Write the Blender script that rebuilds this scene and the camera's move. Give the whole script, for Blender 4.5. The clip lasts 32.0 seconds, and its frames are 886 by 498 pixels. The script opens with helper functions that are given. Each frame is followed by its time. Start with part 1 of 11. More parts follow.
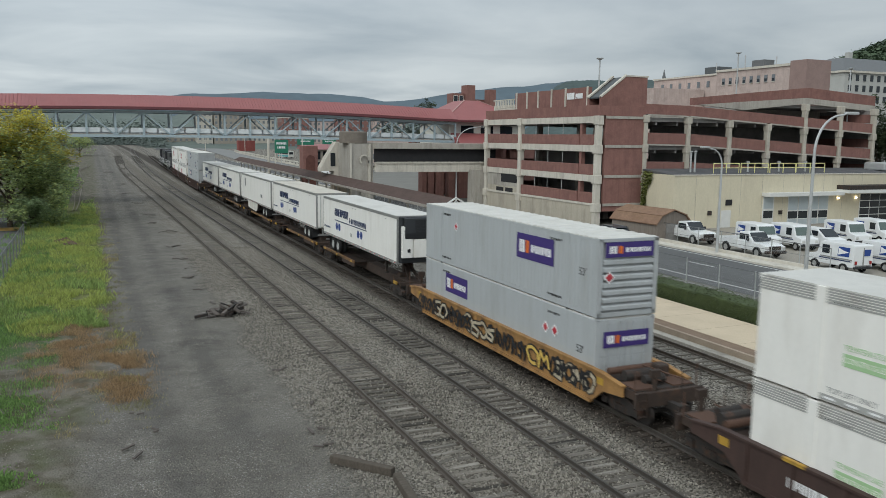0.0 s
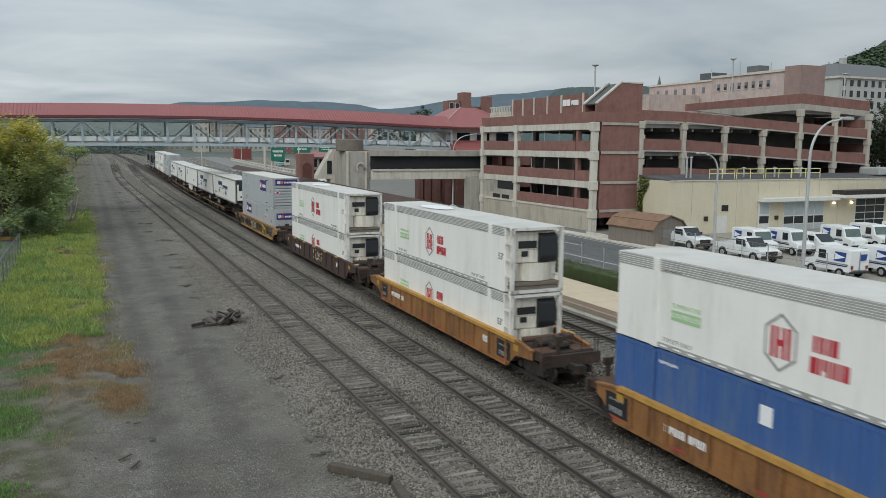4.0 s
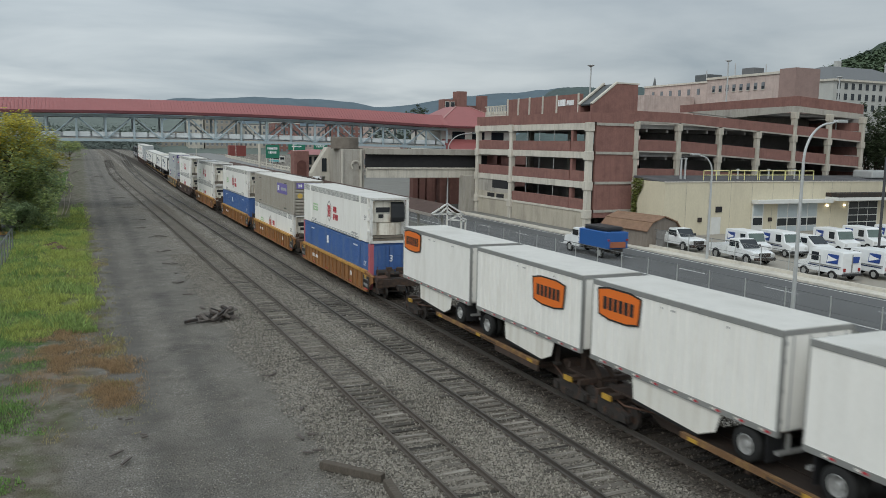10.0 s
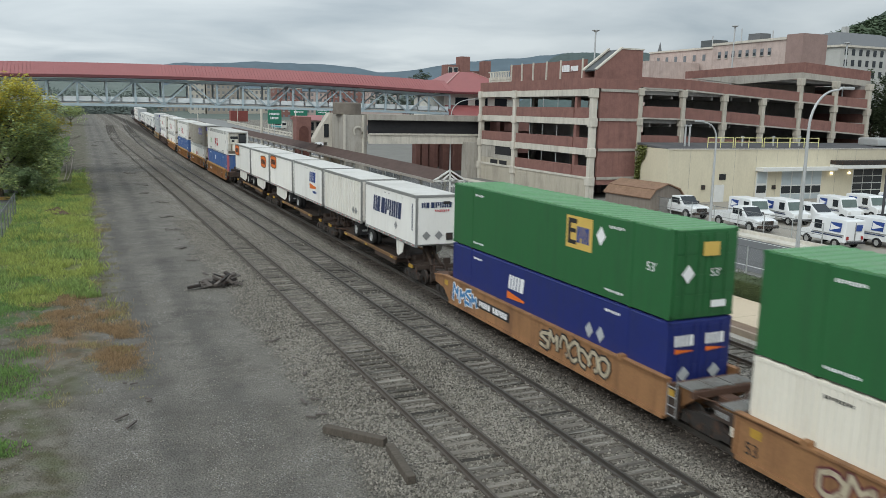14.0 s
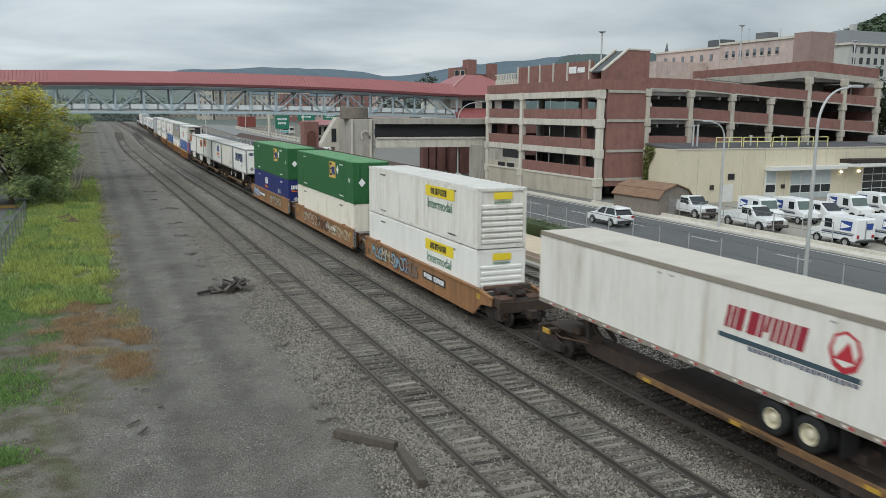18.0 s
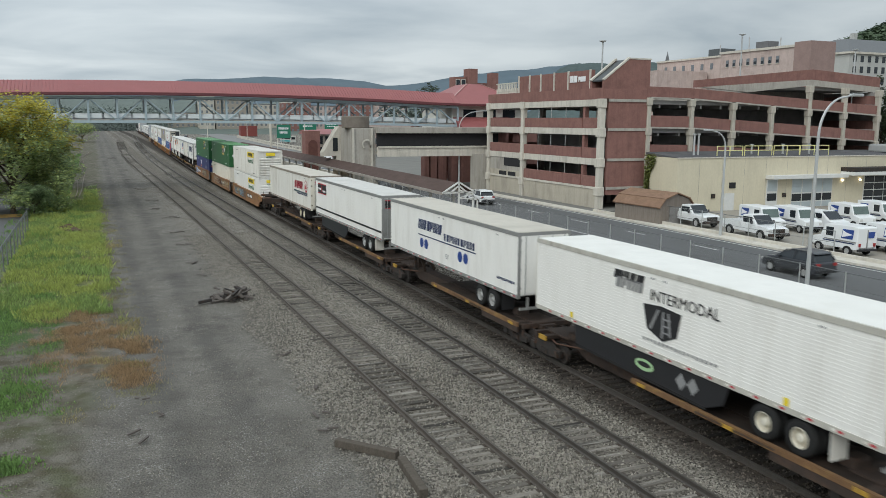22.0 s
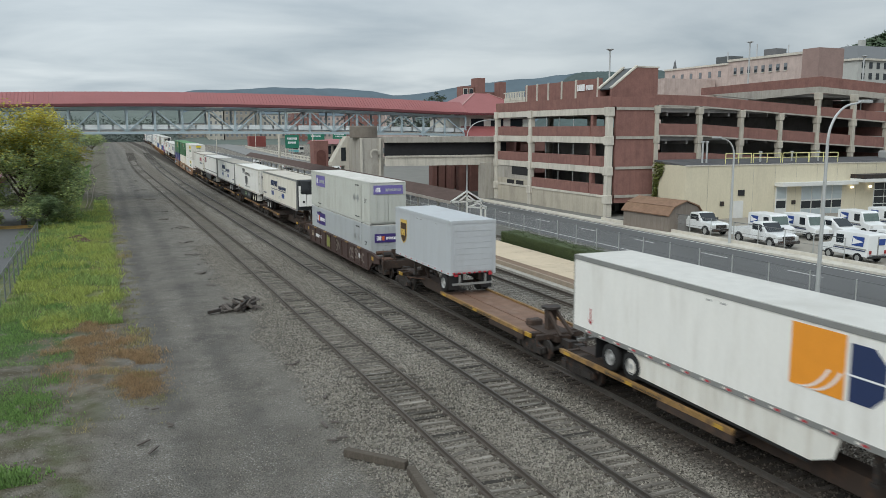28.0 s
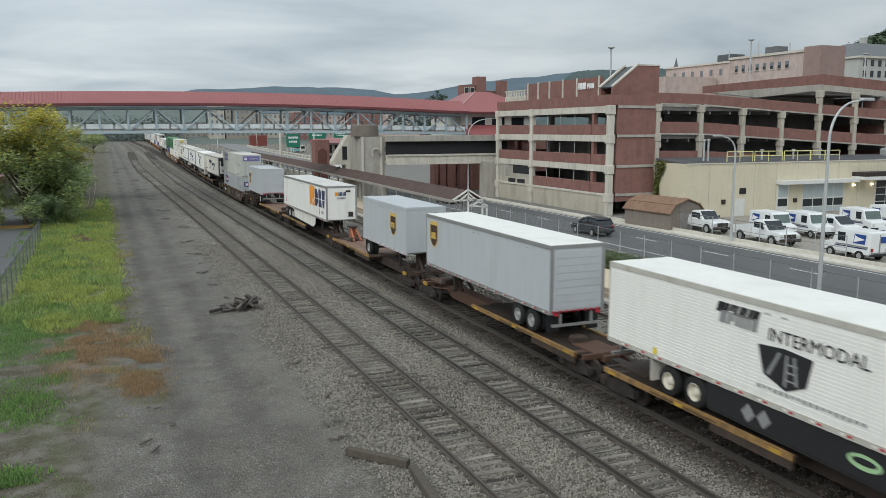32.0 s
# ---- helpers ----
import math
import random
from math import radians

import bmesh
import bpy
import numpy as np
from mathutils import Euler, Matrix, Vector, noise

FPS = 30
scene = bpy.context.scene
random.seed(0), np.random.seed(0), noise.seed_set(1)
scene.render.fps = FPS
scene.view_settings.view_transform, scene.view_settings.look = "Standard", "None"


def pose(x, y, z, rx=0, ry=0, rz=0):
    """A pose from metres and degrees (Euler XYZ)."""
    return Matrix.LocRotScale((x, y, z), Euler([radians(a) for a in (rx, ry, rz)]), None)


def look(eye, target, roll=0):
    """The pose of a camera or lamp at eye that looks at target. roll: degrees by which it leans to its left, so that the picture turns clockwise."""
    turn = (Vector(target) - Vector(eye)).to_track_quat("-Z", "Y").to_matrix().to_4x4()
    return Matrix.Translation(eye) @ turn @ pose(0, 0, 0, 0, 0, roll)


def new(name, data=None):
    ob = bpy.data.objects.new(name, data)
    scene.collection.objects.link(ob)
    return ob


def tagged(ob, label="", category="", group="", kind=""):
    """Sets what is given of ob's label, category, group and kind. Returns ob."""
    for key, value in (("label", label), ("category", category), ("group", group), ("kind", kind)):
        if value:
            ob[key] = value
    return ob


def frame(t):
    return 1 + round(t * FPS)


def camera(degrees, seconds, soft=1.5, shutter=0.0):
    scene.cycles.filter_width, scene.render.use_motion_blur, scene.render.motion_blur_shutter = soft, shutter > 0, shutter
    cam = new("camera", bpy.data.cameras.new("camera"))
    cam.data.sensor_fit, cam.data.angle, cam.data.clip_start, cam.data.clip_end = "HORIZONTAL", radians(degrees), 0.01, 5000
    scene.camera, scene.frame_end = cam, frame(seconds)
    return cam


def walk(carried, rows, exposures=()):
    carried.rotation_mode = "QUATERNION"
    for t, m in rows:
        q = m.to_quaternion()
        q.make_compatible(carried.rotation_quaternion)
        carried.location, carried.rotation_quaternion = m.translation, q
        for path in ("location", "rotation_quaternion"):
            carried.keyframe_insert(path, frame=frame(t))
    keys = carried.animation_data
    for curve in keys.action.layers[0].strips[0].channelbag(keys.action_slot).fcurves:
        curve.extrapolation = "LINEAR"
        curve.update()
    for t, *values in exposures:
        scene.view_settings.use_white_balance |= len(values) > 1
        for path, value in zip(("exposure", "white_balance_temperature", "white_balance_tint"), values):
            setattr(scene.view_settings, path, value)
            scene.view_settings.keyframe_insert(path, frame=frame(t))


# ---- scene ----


# ---------------------------------------------------------------- camera
EYE = Vector((0.0, 0.0, 9.66))


def aim(yaw, pitch, roll):
    """A pose at the rail of the road bridge: degrees to the right of the tracks, down, and of lean."""
    y, p = radians(yaw), radians(pitch)
    way = Vector((math.sin(y) * math.cos(p), math.cos(y) * math.cos(p), -math.sin(p)))
    return look(EYE, EYE + way * 10, roll)


cam = camera(57.64, 32.0, soft=0.8, shutter=0.35)
walk(cam, [
    (0, aim(23.53, 7.87, 0.70)), (0.5, aim(23.55, 7.83, 0.63)), (1, aim(23.67, 7.77, 0.75)), (1.5, aim(23.67, 7.64, 0.61)),
    (2, aim(23.73, 7.61, 0.66)), (2.5, aim(23.71, 7.37, 0.47)), (3, aim(23.70, 7.37, 0.52)), (3.5, aim(23.74, 7.37, 0.48)),
    (5.5, aim(23.60, 7.33, 0.20)), (6, aim(23.57, 7.22, 0.64)), (6.5, aim(23.59, 7.40, 0.93)), (7, aim(23.81, 7.44, 0.89)),
    (7.5, aim(24.36, 7.26, 0.87)), (8, aim(24.48, 7.45, 0.83)), (8.5, aim(24.34, 7.59, 0.64)), (9, aim(24.33, 7.57, 0.84)),
    (9.5, aim(24.23, 7.52, 0.91)), (10, aim(24.17, 7.45, 0.99)), (10.5, aim(24.40, 7.21, 1.09)), (11, aim(24.48, 7.25, 1.08)),
    (11.5, aim(24.14, 7.59, 1.04)), (12, aim(23.82, 7.87, 0.88)), (12.5, aim(24.29, 8.64, 1.24)), (13, aim(24.26, 9.18, 1.29)),
    (13.5, aim(24.24, 9.50, 1.20)), (14, aim(24.04, 9.82, 1.17)), (14.5, aim(24.12, 10.01, 1.19)), (16.5, aim(23.21, 9.97, 0.58)),
    (17, aim(23.28, 9.84, 0.58)), (17.5, aim(23.45, 9.67, 0.53)), (18, aim(23.42, 9.61, 0.45)), (18.5, aim(23.29, 9.54, 0.28)),
    (19, aim(23.23, 9.42, 0.27)), (19.5, aim(23.20, 9.25, 0.17)), (20, aim(23.18, 9.11, 0.26)), (20.5, aim(23.22, 9.12, 0.28)),
    (21, aim(23.12, 9.21, 0.34)), (21.5, aim(23.15, 9.12, 0.26)), (22, aim(23.32, 8.98, 0.38)), (22.5, aim(23.50, 8.81, 0.54)),
    (23, aim(23.40, 8.77, 0.50)), (23.5, aim(23.17, 8.70, 0.35)), (24, aim(23.10, 8.69, 0.27)), (24.5, aim(23.11, 8.71, 0.15)),
    (25, aim(23.05, 8.66, 0.30)), (25.5, aim(23.02, 8.55, 0.23)), (27.5, aim(22.77, 8.50, 0.08)), (28, aim(22.72, 8.34, 0.03)),
    (28.5, aim(22.72, 8.35, 0.03)), (29, aim(22.72, 8.33, -0.09)), (29.5, aim(22.73, 8.27, -0.20)), (30, aim(22.64, 8.31, -0.32)),
    (30.5, aim(22.61, 8.28, -0.25)), (31, aim(22.52, 8.39, -0.30)), (31.5, aim(22.60, 8.42, -0.16)), (32, aim(22.62, 8.43, -0.10)),
], exposures=[(0, 0.24), (2, 0.24), (9, 0.18), (11, 0.18), (12, 0.24), (13, 0.46), (16, 0.42), (19, 0.40), (25, 0.38), (32, 0.38)])

# ---------------------------------------------------------------- light
world = bpy.data.worlds.new("overcast_sky")
scene.world = world
world.use_nodes = True
wt = world.node_tree
wt.nodes.clear()


def wnode(kind, **props):
    n = wt.nodes.new(kind)
    for k, v in props.items():
        n.inputs[k].default_value = v
    return n


w_out = wnode("ShaderNodeOutputWorld")
w_bg = wnode("ShaderNodeBackground", Strength=0.1)
w_sky = wnode("ShaderNodeTexSky")
w_sky.sky_type, w_sky.sun_disc = "NISHITA", False
w_sky.sun_elevation, w_sky.sun_rotation = radians(39), radians(234)
w_sky.air_density, w_sky.dust_density = 1.0, 2.5
w_co = wnode("ShaderNodeTexCoord")
w_sep = wnode("ShaderNodeSeparateXYZ")
wt.links.new(w_co.outputs["Generated"], w_sep.inputs[0])
# cloud deck: flatten the view of the sky onto a plane so that the clouds draw out towards the horizon
w_add = wt.nodes.new("ShaderNodeMath")
w_add.operation = "ADD"
w_add.inputs[1].default_value = 0.10
wt.links.new(w_sep.outputs["Z"], w_add.inputs[0])
w_cmb = wt.nodes.new("ShaderNodeCombineXYZ")
for axis in ("X", "Y"):
    d = wt.nodes.new("ShaderNodeMath")
    d.operation = "DIVIDE"
    wt.links.new(w_sep.outputs[axis], d.inputs[0])
    wt.links.new(w_add.outputs[0], d.inputs[1])
    wt.links.new(d.outputs[0], w_cmb.inputs[axis])
w_n = wnode("ShaderNodeTexNoise", Scale=0.62, Detail=7.0, Roughness=0.5, Distortion=0.35)
wt.links.new(w_cmb.outputs[0], w_n.inputs["Vector"])
w_ramp = wt.nodes.new("ShaderNodeValToRGB")
w_ramp.color_ramp.elements[0].position, w_ramp.color_ramp.elements[0].color = 0.36, (3.45, 4.05, 4.5, 1)
w_ramp.color_ramp.elements[1].position, w_ramp.color_ramp.elements[1].color = 0.66, (5.75, 6.3, 6.55, 1)
wt.links.new(w_n.outputs["Fac"], w_ramp.inputs[0])
# an overcast deck is brighter overhead than at the horizon
w_up = wt.nodes.new("ShaderNodeMapRange")
w_up.inputs["From Min"].default_value, w_up.inputs["From Max"].default_value = 0.12, 0.8
w_up.inputs["To Min"].default_value, w_up.inputs["To Max"].default_value = 1.0, 1.75
wt.links.new(w_sep.outputs["Z"], w_up.inputs["Value"])
w_mul = wt.nodes.new("ShaderNodeVectorMath")
w_mul.operation = "SCALE"
wt.links.new(w_ramp.outputs[0], w_mul.inputs[0])
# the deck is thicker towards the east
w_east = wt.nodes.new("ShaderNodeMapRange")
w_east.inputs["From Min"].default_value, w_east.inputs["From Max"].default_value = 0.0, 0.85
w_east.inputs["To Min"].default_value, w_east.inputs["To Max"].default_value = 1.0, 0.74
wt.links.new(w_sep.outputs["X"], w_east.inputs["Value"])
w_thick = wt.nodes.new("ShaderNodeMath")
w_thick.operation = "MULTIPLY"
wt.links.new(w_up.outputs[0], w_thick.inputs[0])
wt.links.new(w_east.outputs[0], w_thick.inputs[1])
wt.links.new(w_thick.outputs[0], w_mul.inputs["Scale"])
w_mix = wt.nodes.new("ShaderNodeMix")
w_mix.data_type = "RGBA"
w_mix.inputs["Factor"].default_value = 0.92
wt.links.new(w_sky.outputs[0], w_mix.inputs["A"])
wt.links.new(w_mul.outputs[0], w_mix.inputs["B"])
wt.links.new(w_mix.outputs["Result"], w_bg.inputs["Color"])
wt.links.new(w_bg.outputs[0], w_out.inputs[0])

sun = new("sun", bpy.data.lights.new("sun", "SUN"))
sun.data.energy, sun.data.angle, sun.data.color = 1.05, radians(40), (0.98, 1.0, 0.95)
sun.matrix_basis = look((-75, -55, 75), (0, 0, 0))
scene.view_settings.exposure = 0.0

# ---------------------------------------------------------------- materials


def surf(name, col, rough=0.7, metal=0.0, var=0.18, scale=2.0, fine=30.0, bump=0.15, dirt=None, dirt_amt=0.4, dirt_scale=1.2,
         stretch=(1, 1, 1), rnd=0.0, relief=0.01, island=0.0, streak=None, streak_amt=0.3):
    """A painted, mineral or metal surface: tone at two scales, stains of another colour, run marks and fine relief."""
    m = bpy.data.materials.new(name)
    m.use_nodes = True
    t = m.node_tree
    b = t.nodes["Principled BSDF"]
    b.inputs["Roughness"].default_value, b.inputs["Metallic"].default_value = rough, metal
    if rough > 0.8:
        b.inputs["Specular IOR Level"].default_value = 0.2
    co = t.nodes.new("ShaderNodeTexCoord")
    mp = t.nodes.new("ShaderNodeMapping")
    mp.inputs["Scale"].default_value = stretch
    # no two things carry the same stains
    own = t.nodes.new("ShaderNodeMath")
    own.operation = "MULTIPLY"
    own.inputs[1].default_value = 40.0
    t.links.new(t.nodes.new("ShaderNodeObjectInfo").outputs["Random"], own.inputs[0])
    at = t.nodes.new("ShaderNodeVectorMath")
    at.operation = "ADD"
    t.links.new(co.outputs["Object"], at.inputs[0])
    t.links.new(own.outputs[0], at.inputs[1])
    t.links.new(at.outputs[0], mp.inputs["Vector"])
    n1, n2 = t.nodes.new("ShaderNodeTexNoise"), t.nodes.new("ShaderNodeTexNoise")
    n1.inputs["Scale"].default_value, n1.inputs["Detail"].default_value = scale, 4
    n2.inputs["Scale"].default_value, n2.inputs["Detail"].default_value = fine, 3
    t.links.new(mp.outputs[0], n1.inputs["Vector"])
    t.links.new(mp.outputs[0], n2.inputs["Vector"])
    add = t.nodes.new("ShaderNodeMath")
    add.operation = "ADD"
    t.links.new(n1.outputs["Fac"], add.inputs[0])
    t.links.new(n2.outputs["Fac"], add.inputs[1])
    rg = t.nodes.new("ShaderNodeMapRange")
    rg.inputs["From Min"].default_value, rg.inputs["From Max"].default_value = 0.65, 1.35
    rg.inputs["To Min"].default_value, rg.inputs["To Max"].default_value = 1 - var, 1 + var
    t.links.new(add.outputs[0], rg.inputs["Value"])
    value = rg.outputs[0]
    if rnd or island:
        src = t.nodes.new("ShaderNodeObjectInfo").outputs["Random"] if rnd else t.nodes.new("ShaderNodeNewGeometry").outputs["Random Per Island"]
        r2 = t.nodes.new("ShaderNodeMapRange")
        r2.inputs["To Min"].default_value, r2.inputs["To Max"].default_value = 1 - (rnd or island), 1 + (rnd or island)
        t.links.new(src, r2.inputs["Value"])
        mu = t.nodes.new("ShaderNodeMath")
        mu.operation = "MULTIPLY"
        t.links.new(value, mu.inputs[0])
        t.links.new(r2.outputs[0], mu.inputs[1])
        value = mu.outputs[0]
    tint = t.nodes.new("ShaderNodeVectorMath")
    tint.operation = "SCALE"
    tint.inputs[0].default_value = col[:3]
    t.links.new(value, tint.inputs["Scale"])
    colour = tint.outputs[0]
    if dirt:
        n3 = t.nodes.new("ShaderNodeTexNoise")
        n3.inputs["Scale"].default_value, n3.inputs["Detail"].default_value, n3.inputs["Roughness"].default_value = dirt_scale, 6, 0.65
        t.links.new(mp.outputs[0], n3.inputs["Vector"])
        r3 = t.nodes.new("ShaderNodeMapRange")
        r3.inputs["From Min"].default_value, r3.inputs["From Max"].default_value = 0.52, 0.72
        r3.inputs["To Max"].default_value = dirt_amt
        t.links.new(n3.outputs["Fac"], r3.inputs["Value"])
        mx = t.nodes.new("ShaderNodeMix")
        mx.data_type = "RGBA"
        t.links.new(r3.outputs[0], mx.inputs["Factor"])
        t.links.new(colour, mx.inputs["A"])
        mx.inputs["B"].default_value = (*dirt[:3], 1)
        colour = mx.outputs["Result"]
    if streak:
        m2 = t.nodes.new("ShaderNodeMapping")
        m2.inputs["Scale"].default_value = (1, 1, 0.06)
        t.links.new(at.outputs[0], m2.inputs["Vector"])
        n4 = t.nodes.new("ShaderNodeTexNoise")
        n4.inputs["Scale"].default_value, n4.inputs["Detail"].default_value, n4.inputs["Roughness"].default_value = 2.6, 7, 0.6
        t.links.new(m2.outputs[0], n4.inputs["Vector"])
        r4 = t.nodes.new("ShaderNodeMapRange")
        r4.inputs["From Min"].default_value, r4.inputs["From Max"].default_value = 0.5, 0.74
        r4.inputs["To Max"].default_value = streak_amt
        t.links.new(n4.outputs["Fac"], r4.inputs["Value"])
        mx = t.nodes.new("ShaderNodeMix")
        mx.data_type = "RGBA"
        t.links.new(r4.outputs[0], mx.inputs["Factor"])
        t.links.new(colour, mx.inputs["A"])
        mx.inputs["B"].default_value = (*streak[:3], 1)
        colour = mx.outputs["Result"]
    t.links.new(colour, b.inputs["Base Color"])
    if bump:
        bp = t.nodes.new("ShaderNodeBump")
        bp.inputs["Strength"].default_value, bp.inputs["Distance"].default_value = bump, relief
        t.links.new(n2.outputs["Fac"], bp.inputs["Height"])
        t.links.new(bp.outputs[0], b.inputs["Normal"])
    return m


def foliage(name, col, amount=0.45, island=0.4):
    """Leaves: a matt upper side that lets part of the light through."""
    m = surf(name, col, 0.75, var=0.2, island=island, bump=0)
    t = m.node_tree
    b = t.nodes["Principled BSDF"]
    tr = t.nodes.new("ShaderNodeBsdfTranslucent")
    t.links.new(b.inputs["Base Color"].links[0].from_socket, tr.inputs["Color"])
    mx = t.nodes.new("ShaderNodeMixShader")
    mx.inputs[0].default_value = amount
    t.links.new(b.outputs[0], mx.inputs[1])
    t.links.new(tr.outputs[0], mx.inputs[2])
    t.links.new(mx.outputs[0], t.nodes["Material Output"].inputs["Surface"])
    return m


def glass(name, tint=(0.02, 0.025, 0.03), rough=0.05):
    m = bpy.data.materials.new(name)
    m.use_nodes = True
    b = m.node_tree.nodes["Principled BSDF"]
    b.inputs["Base Color"].default_value = (*tint, 1)
    b.inputs["Roughness"].default_value, b.inputs["IOR"].default_value = rough, 1.5
    return m


GRIME = (0.10, 0.085, 0.07)
RUST = (0.16, 0.07, 0.035)
WHITE = surf("white_paint", (0.81, 0.795, 0.755), 0.45, var=0.05, dirt=(0.46, 0.42, 0.36), dirt_amt=0.30, dirt_scale=1.1, stretch=(1, 1, 0.22), streak=(0.46, 0.40, 0.31), streak_amt=0.1)
WHITE_DIRTY = surf("weathered_white_paint", (0.72, 0.70, 0.645), 0.5, var=0.06, dirt=(0.36, 0.30, 0.23), dirt_amt=0.42, dirt_scale=1.4, stretch=(1, 1, 0.22), streak=(0.36, 0.28, 0.19), streak_amt=0.4)
RUSTWHITE = surf("rust_stained_white_paint", (0.68, 0.67, 0.64), 0.55, var=0.08, dirt=(0.20, 0.10, 0.05), dirt_amt=0.75, dirt_scale=2.2, stretch=(1, 1, 0.4))
CREAM = surf("cream_paint", (0.73, 0.69, 0.60), 0.5, var=0.05, dirt=(0.35, 0.27, 0.2), dirt_amt=0.4, dirt_scale=0.8, stretch=(1, 1, 0.3), streak=(0.34, 0.25, 0.17), streak_amt=0.18)
ROOFWHITE = surf("pale_trailer_roof", (0.57, 0.555, 0.52), 0.6, var=0.1, dirt=(0.33, 0.31, 0.27), dirt_amt=0.5, dirt_scale=0.5)
ROOFTAN = surf("dusty_trailer_roof", (0.52, 0.48, 0.41), 0.6, var=0.08, dirt=(0.30, 0.27, 0.22), dirt_amt=0.5, dirt_scale=0.5)
GREYBOX = surf("light_grey_paint", (0.40, 0.42, 0.43), 0.5, var=0.05, dirt=(0.24, 0.23, 0.21), dirt_amt=0.35, dirt_scale=0.7, stretch=(1, 1, 0.3), streak=(0.22, 0.20, 0.17), streak_amt=0.2)
GREYBROWN = surf("faded_grey_paint", (0.34, 0.315, 0.27), 0.55, var=0.06, dirt=(0.20, 0.16, 0.12), dirt_amt=0.45, dirt_scale=0.7, stretch=(1, 1, 0.3), streak=(0.17, 0.12, 0.08), streak_amt=0.5)
UPSGREY = surf("silver_grey_paint", (0.46, 0.48, 0.50), 0.45, var=0.04, dirt=(0.30, 0.29, 0.27), dirt_amt=0.25, dirt_scale=0.7, stretch=(1, 1, 0.3), streak=(0.28, 0.26, 0.23), streak_amt=0.12)
BLUEBOX = surf("mid_blue_paint", (0.045, 0.11, 0.30), 0.5, var=0.12, dirt=(0.16, 0.19, 0.22), dirt_amt=0.5, dirt_scale=1.3, stretch=(1, 1, 0.22), streak=(0.10, 0.16, 0.22), streak_amt=0.5)
NAVYBOX = surf("deep_blue_paint", (0.010, 0.020, 0.14), 0.5, var=0.08, dirt=(0.025, 0.03, 0.08), dirt_amt=0.3, streak=(0.02, 0.025, 0.06), streak_amt=0.4)
GREENBOX = surf("green_paint", (0.018, 0.115, 0.034), 0.5, var=0.08, dirt=(0.03, 0.085, 0.035), dirt_amt=0.3, stretch=(1, 1, 0.4), streak=(0.02, 0.075, 0.03), streak_amt=0.4)
GREENROOF = surf("pale_green_roof_paint", (0.10, 0.25, 0.11), 0.5, var=0.1, dirt=(0.16, 0.22, 0.14), dirt_amt=0.4)
PINK = surf("faded_red_paint", (0.42, 0.11, 0.13), 0.6, var=0.08)
TRIM = surf("grey_aluminium_trim", (0.30, 0.30, 0.29), 0.45, 0.35, var=0.1)
STEEL = surf("galvanised_steel", (0.42, 0.43, 0.43), 0.45, 0.5, var=0.1)
DARKSTEEL = surf("grimy_dark_steel", (0.035, 0.030, 0.027), 0.75, 0.2, var=0.3, dirt=RUST, dirt_amt=0.5, dirt_scale=3)
ENDBROWN = surf("oily_brown_steel", (0.044, 0.029, 0.022), 0.8, 0.0, var=0.3, dirt=(0.105, 0.055, 0.032), dirt_amt=0.6, dirt_scale=2.5)
RUSTRAIL = surf("rusty_edge_steel", (0.16, 0.085, 0.038), 0.8, var=0.3, dirt=(0.36, 0.22, 0.06), dirt_amt=0.7, dirt_scale=2.2)
RUSTBROWN = surf("rusty_brown_steel", (0.092, 0.047, 0.030), 0.8, 0.0, var=0.25, dirt=(0.05, 0.035, 0.03), dirt_amt=0.6, dirt_scale=2)
# deck steel with the shade under a loaded trailer in its colour
DECKDARK = surf("shaded_deck_steel", (0.032, 0.024, 0.020), 0.85, 0.0, var=0.3, dirt=(0.075, 0.045, 0.03), dirt_amt=0.5, dirt_scale=1.5)
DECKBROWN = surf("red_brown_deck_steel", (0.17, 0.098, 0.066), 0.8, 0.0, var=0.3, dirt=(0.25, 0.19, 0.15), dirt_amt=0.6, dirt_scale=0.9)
ORANGECAR = surf("faded_orange_paint", (0.26, 0.118, 0.038), 0.7, var=0.35, dirt=(0.11, 0.05, 0.026), dirt_amt=0.9, dirt_scale=1.1, stretch=(1, 1, 0.4), streak=(0.075, 0.034, 0.02), streak_amt=0.8)
ORANGELIP = surf("worn_orange_yellow_paint", (0.46, 0.245, 0.055), 0.65, var=0.25, dirt=(0.16, 0.075, 0.03), dirt_amt=0.6, dirt_scale=2.5)
YELLOWCAR = surf("weathered_yellow_paint", (0.345, 0.185, 0.062), 0.7, var=0.25, dirt=(0.13, 0.065, 0.035), dirt_amt=0.8, dirt_scale=1.1, stretch=(1, 1, 0.4), streak=(0.09, 0.05, 0.028), streak_amt=0.7)
SKYSPRAY = surf("bright_blue_spray_paint", (0.035, 0.19, 0.42), 0.6, var=0.15, dirt=(0.12, 0.10, 0.09), dirt_amt=0.4, dirt_scale=2)
GRATING = surf("grey_steel_grating", (0.24, 0.235, 0.22), 0.7, 0.2, var=0.2, dirt=(0.12, 0.08, 0.05), dirt_amt=0.6, dirt_scale=3)
TANCAR = surf("rust_tan_paint", (0.29, 0.145, 0.062), 0.7, var=0.25, dirt=(0.13, 0.06, 0.03), dirt_amt=0.75, dirt_scale=1.0, stretch=(1, 1, 0.4), streak=(0.095, 0.045, 0.025), streak_amt=0.75)
BROWNCAR = surf("dark_brown_paint", (0.058, 0.032, 0.026), 0.75, var=0.2, dirt=(0.05, 0.03, 0.025), dirt_amt=0.6, stretch=(1, 1, 0.4), streak=(0.035, 0.022, 0.018), streak_amt=0.6)
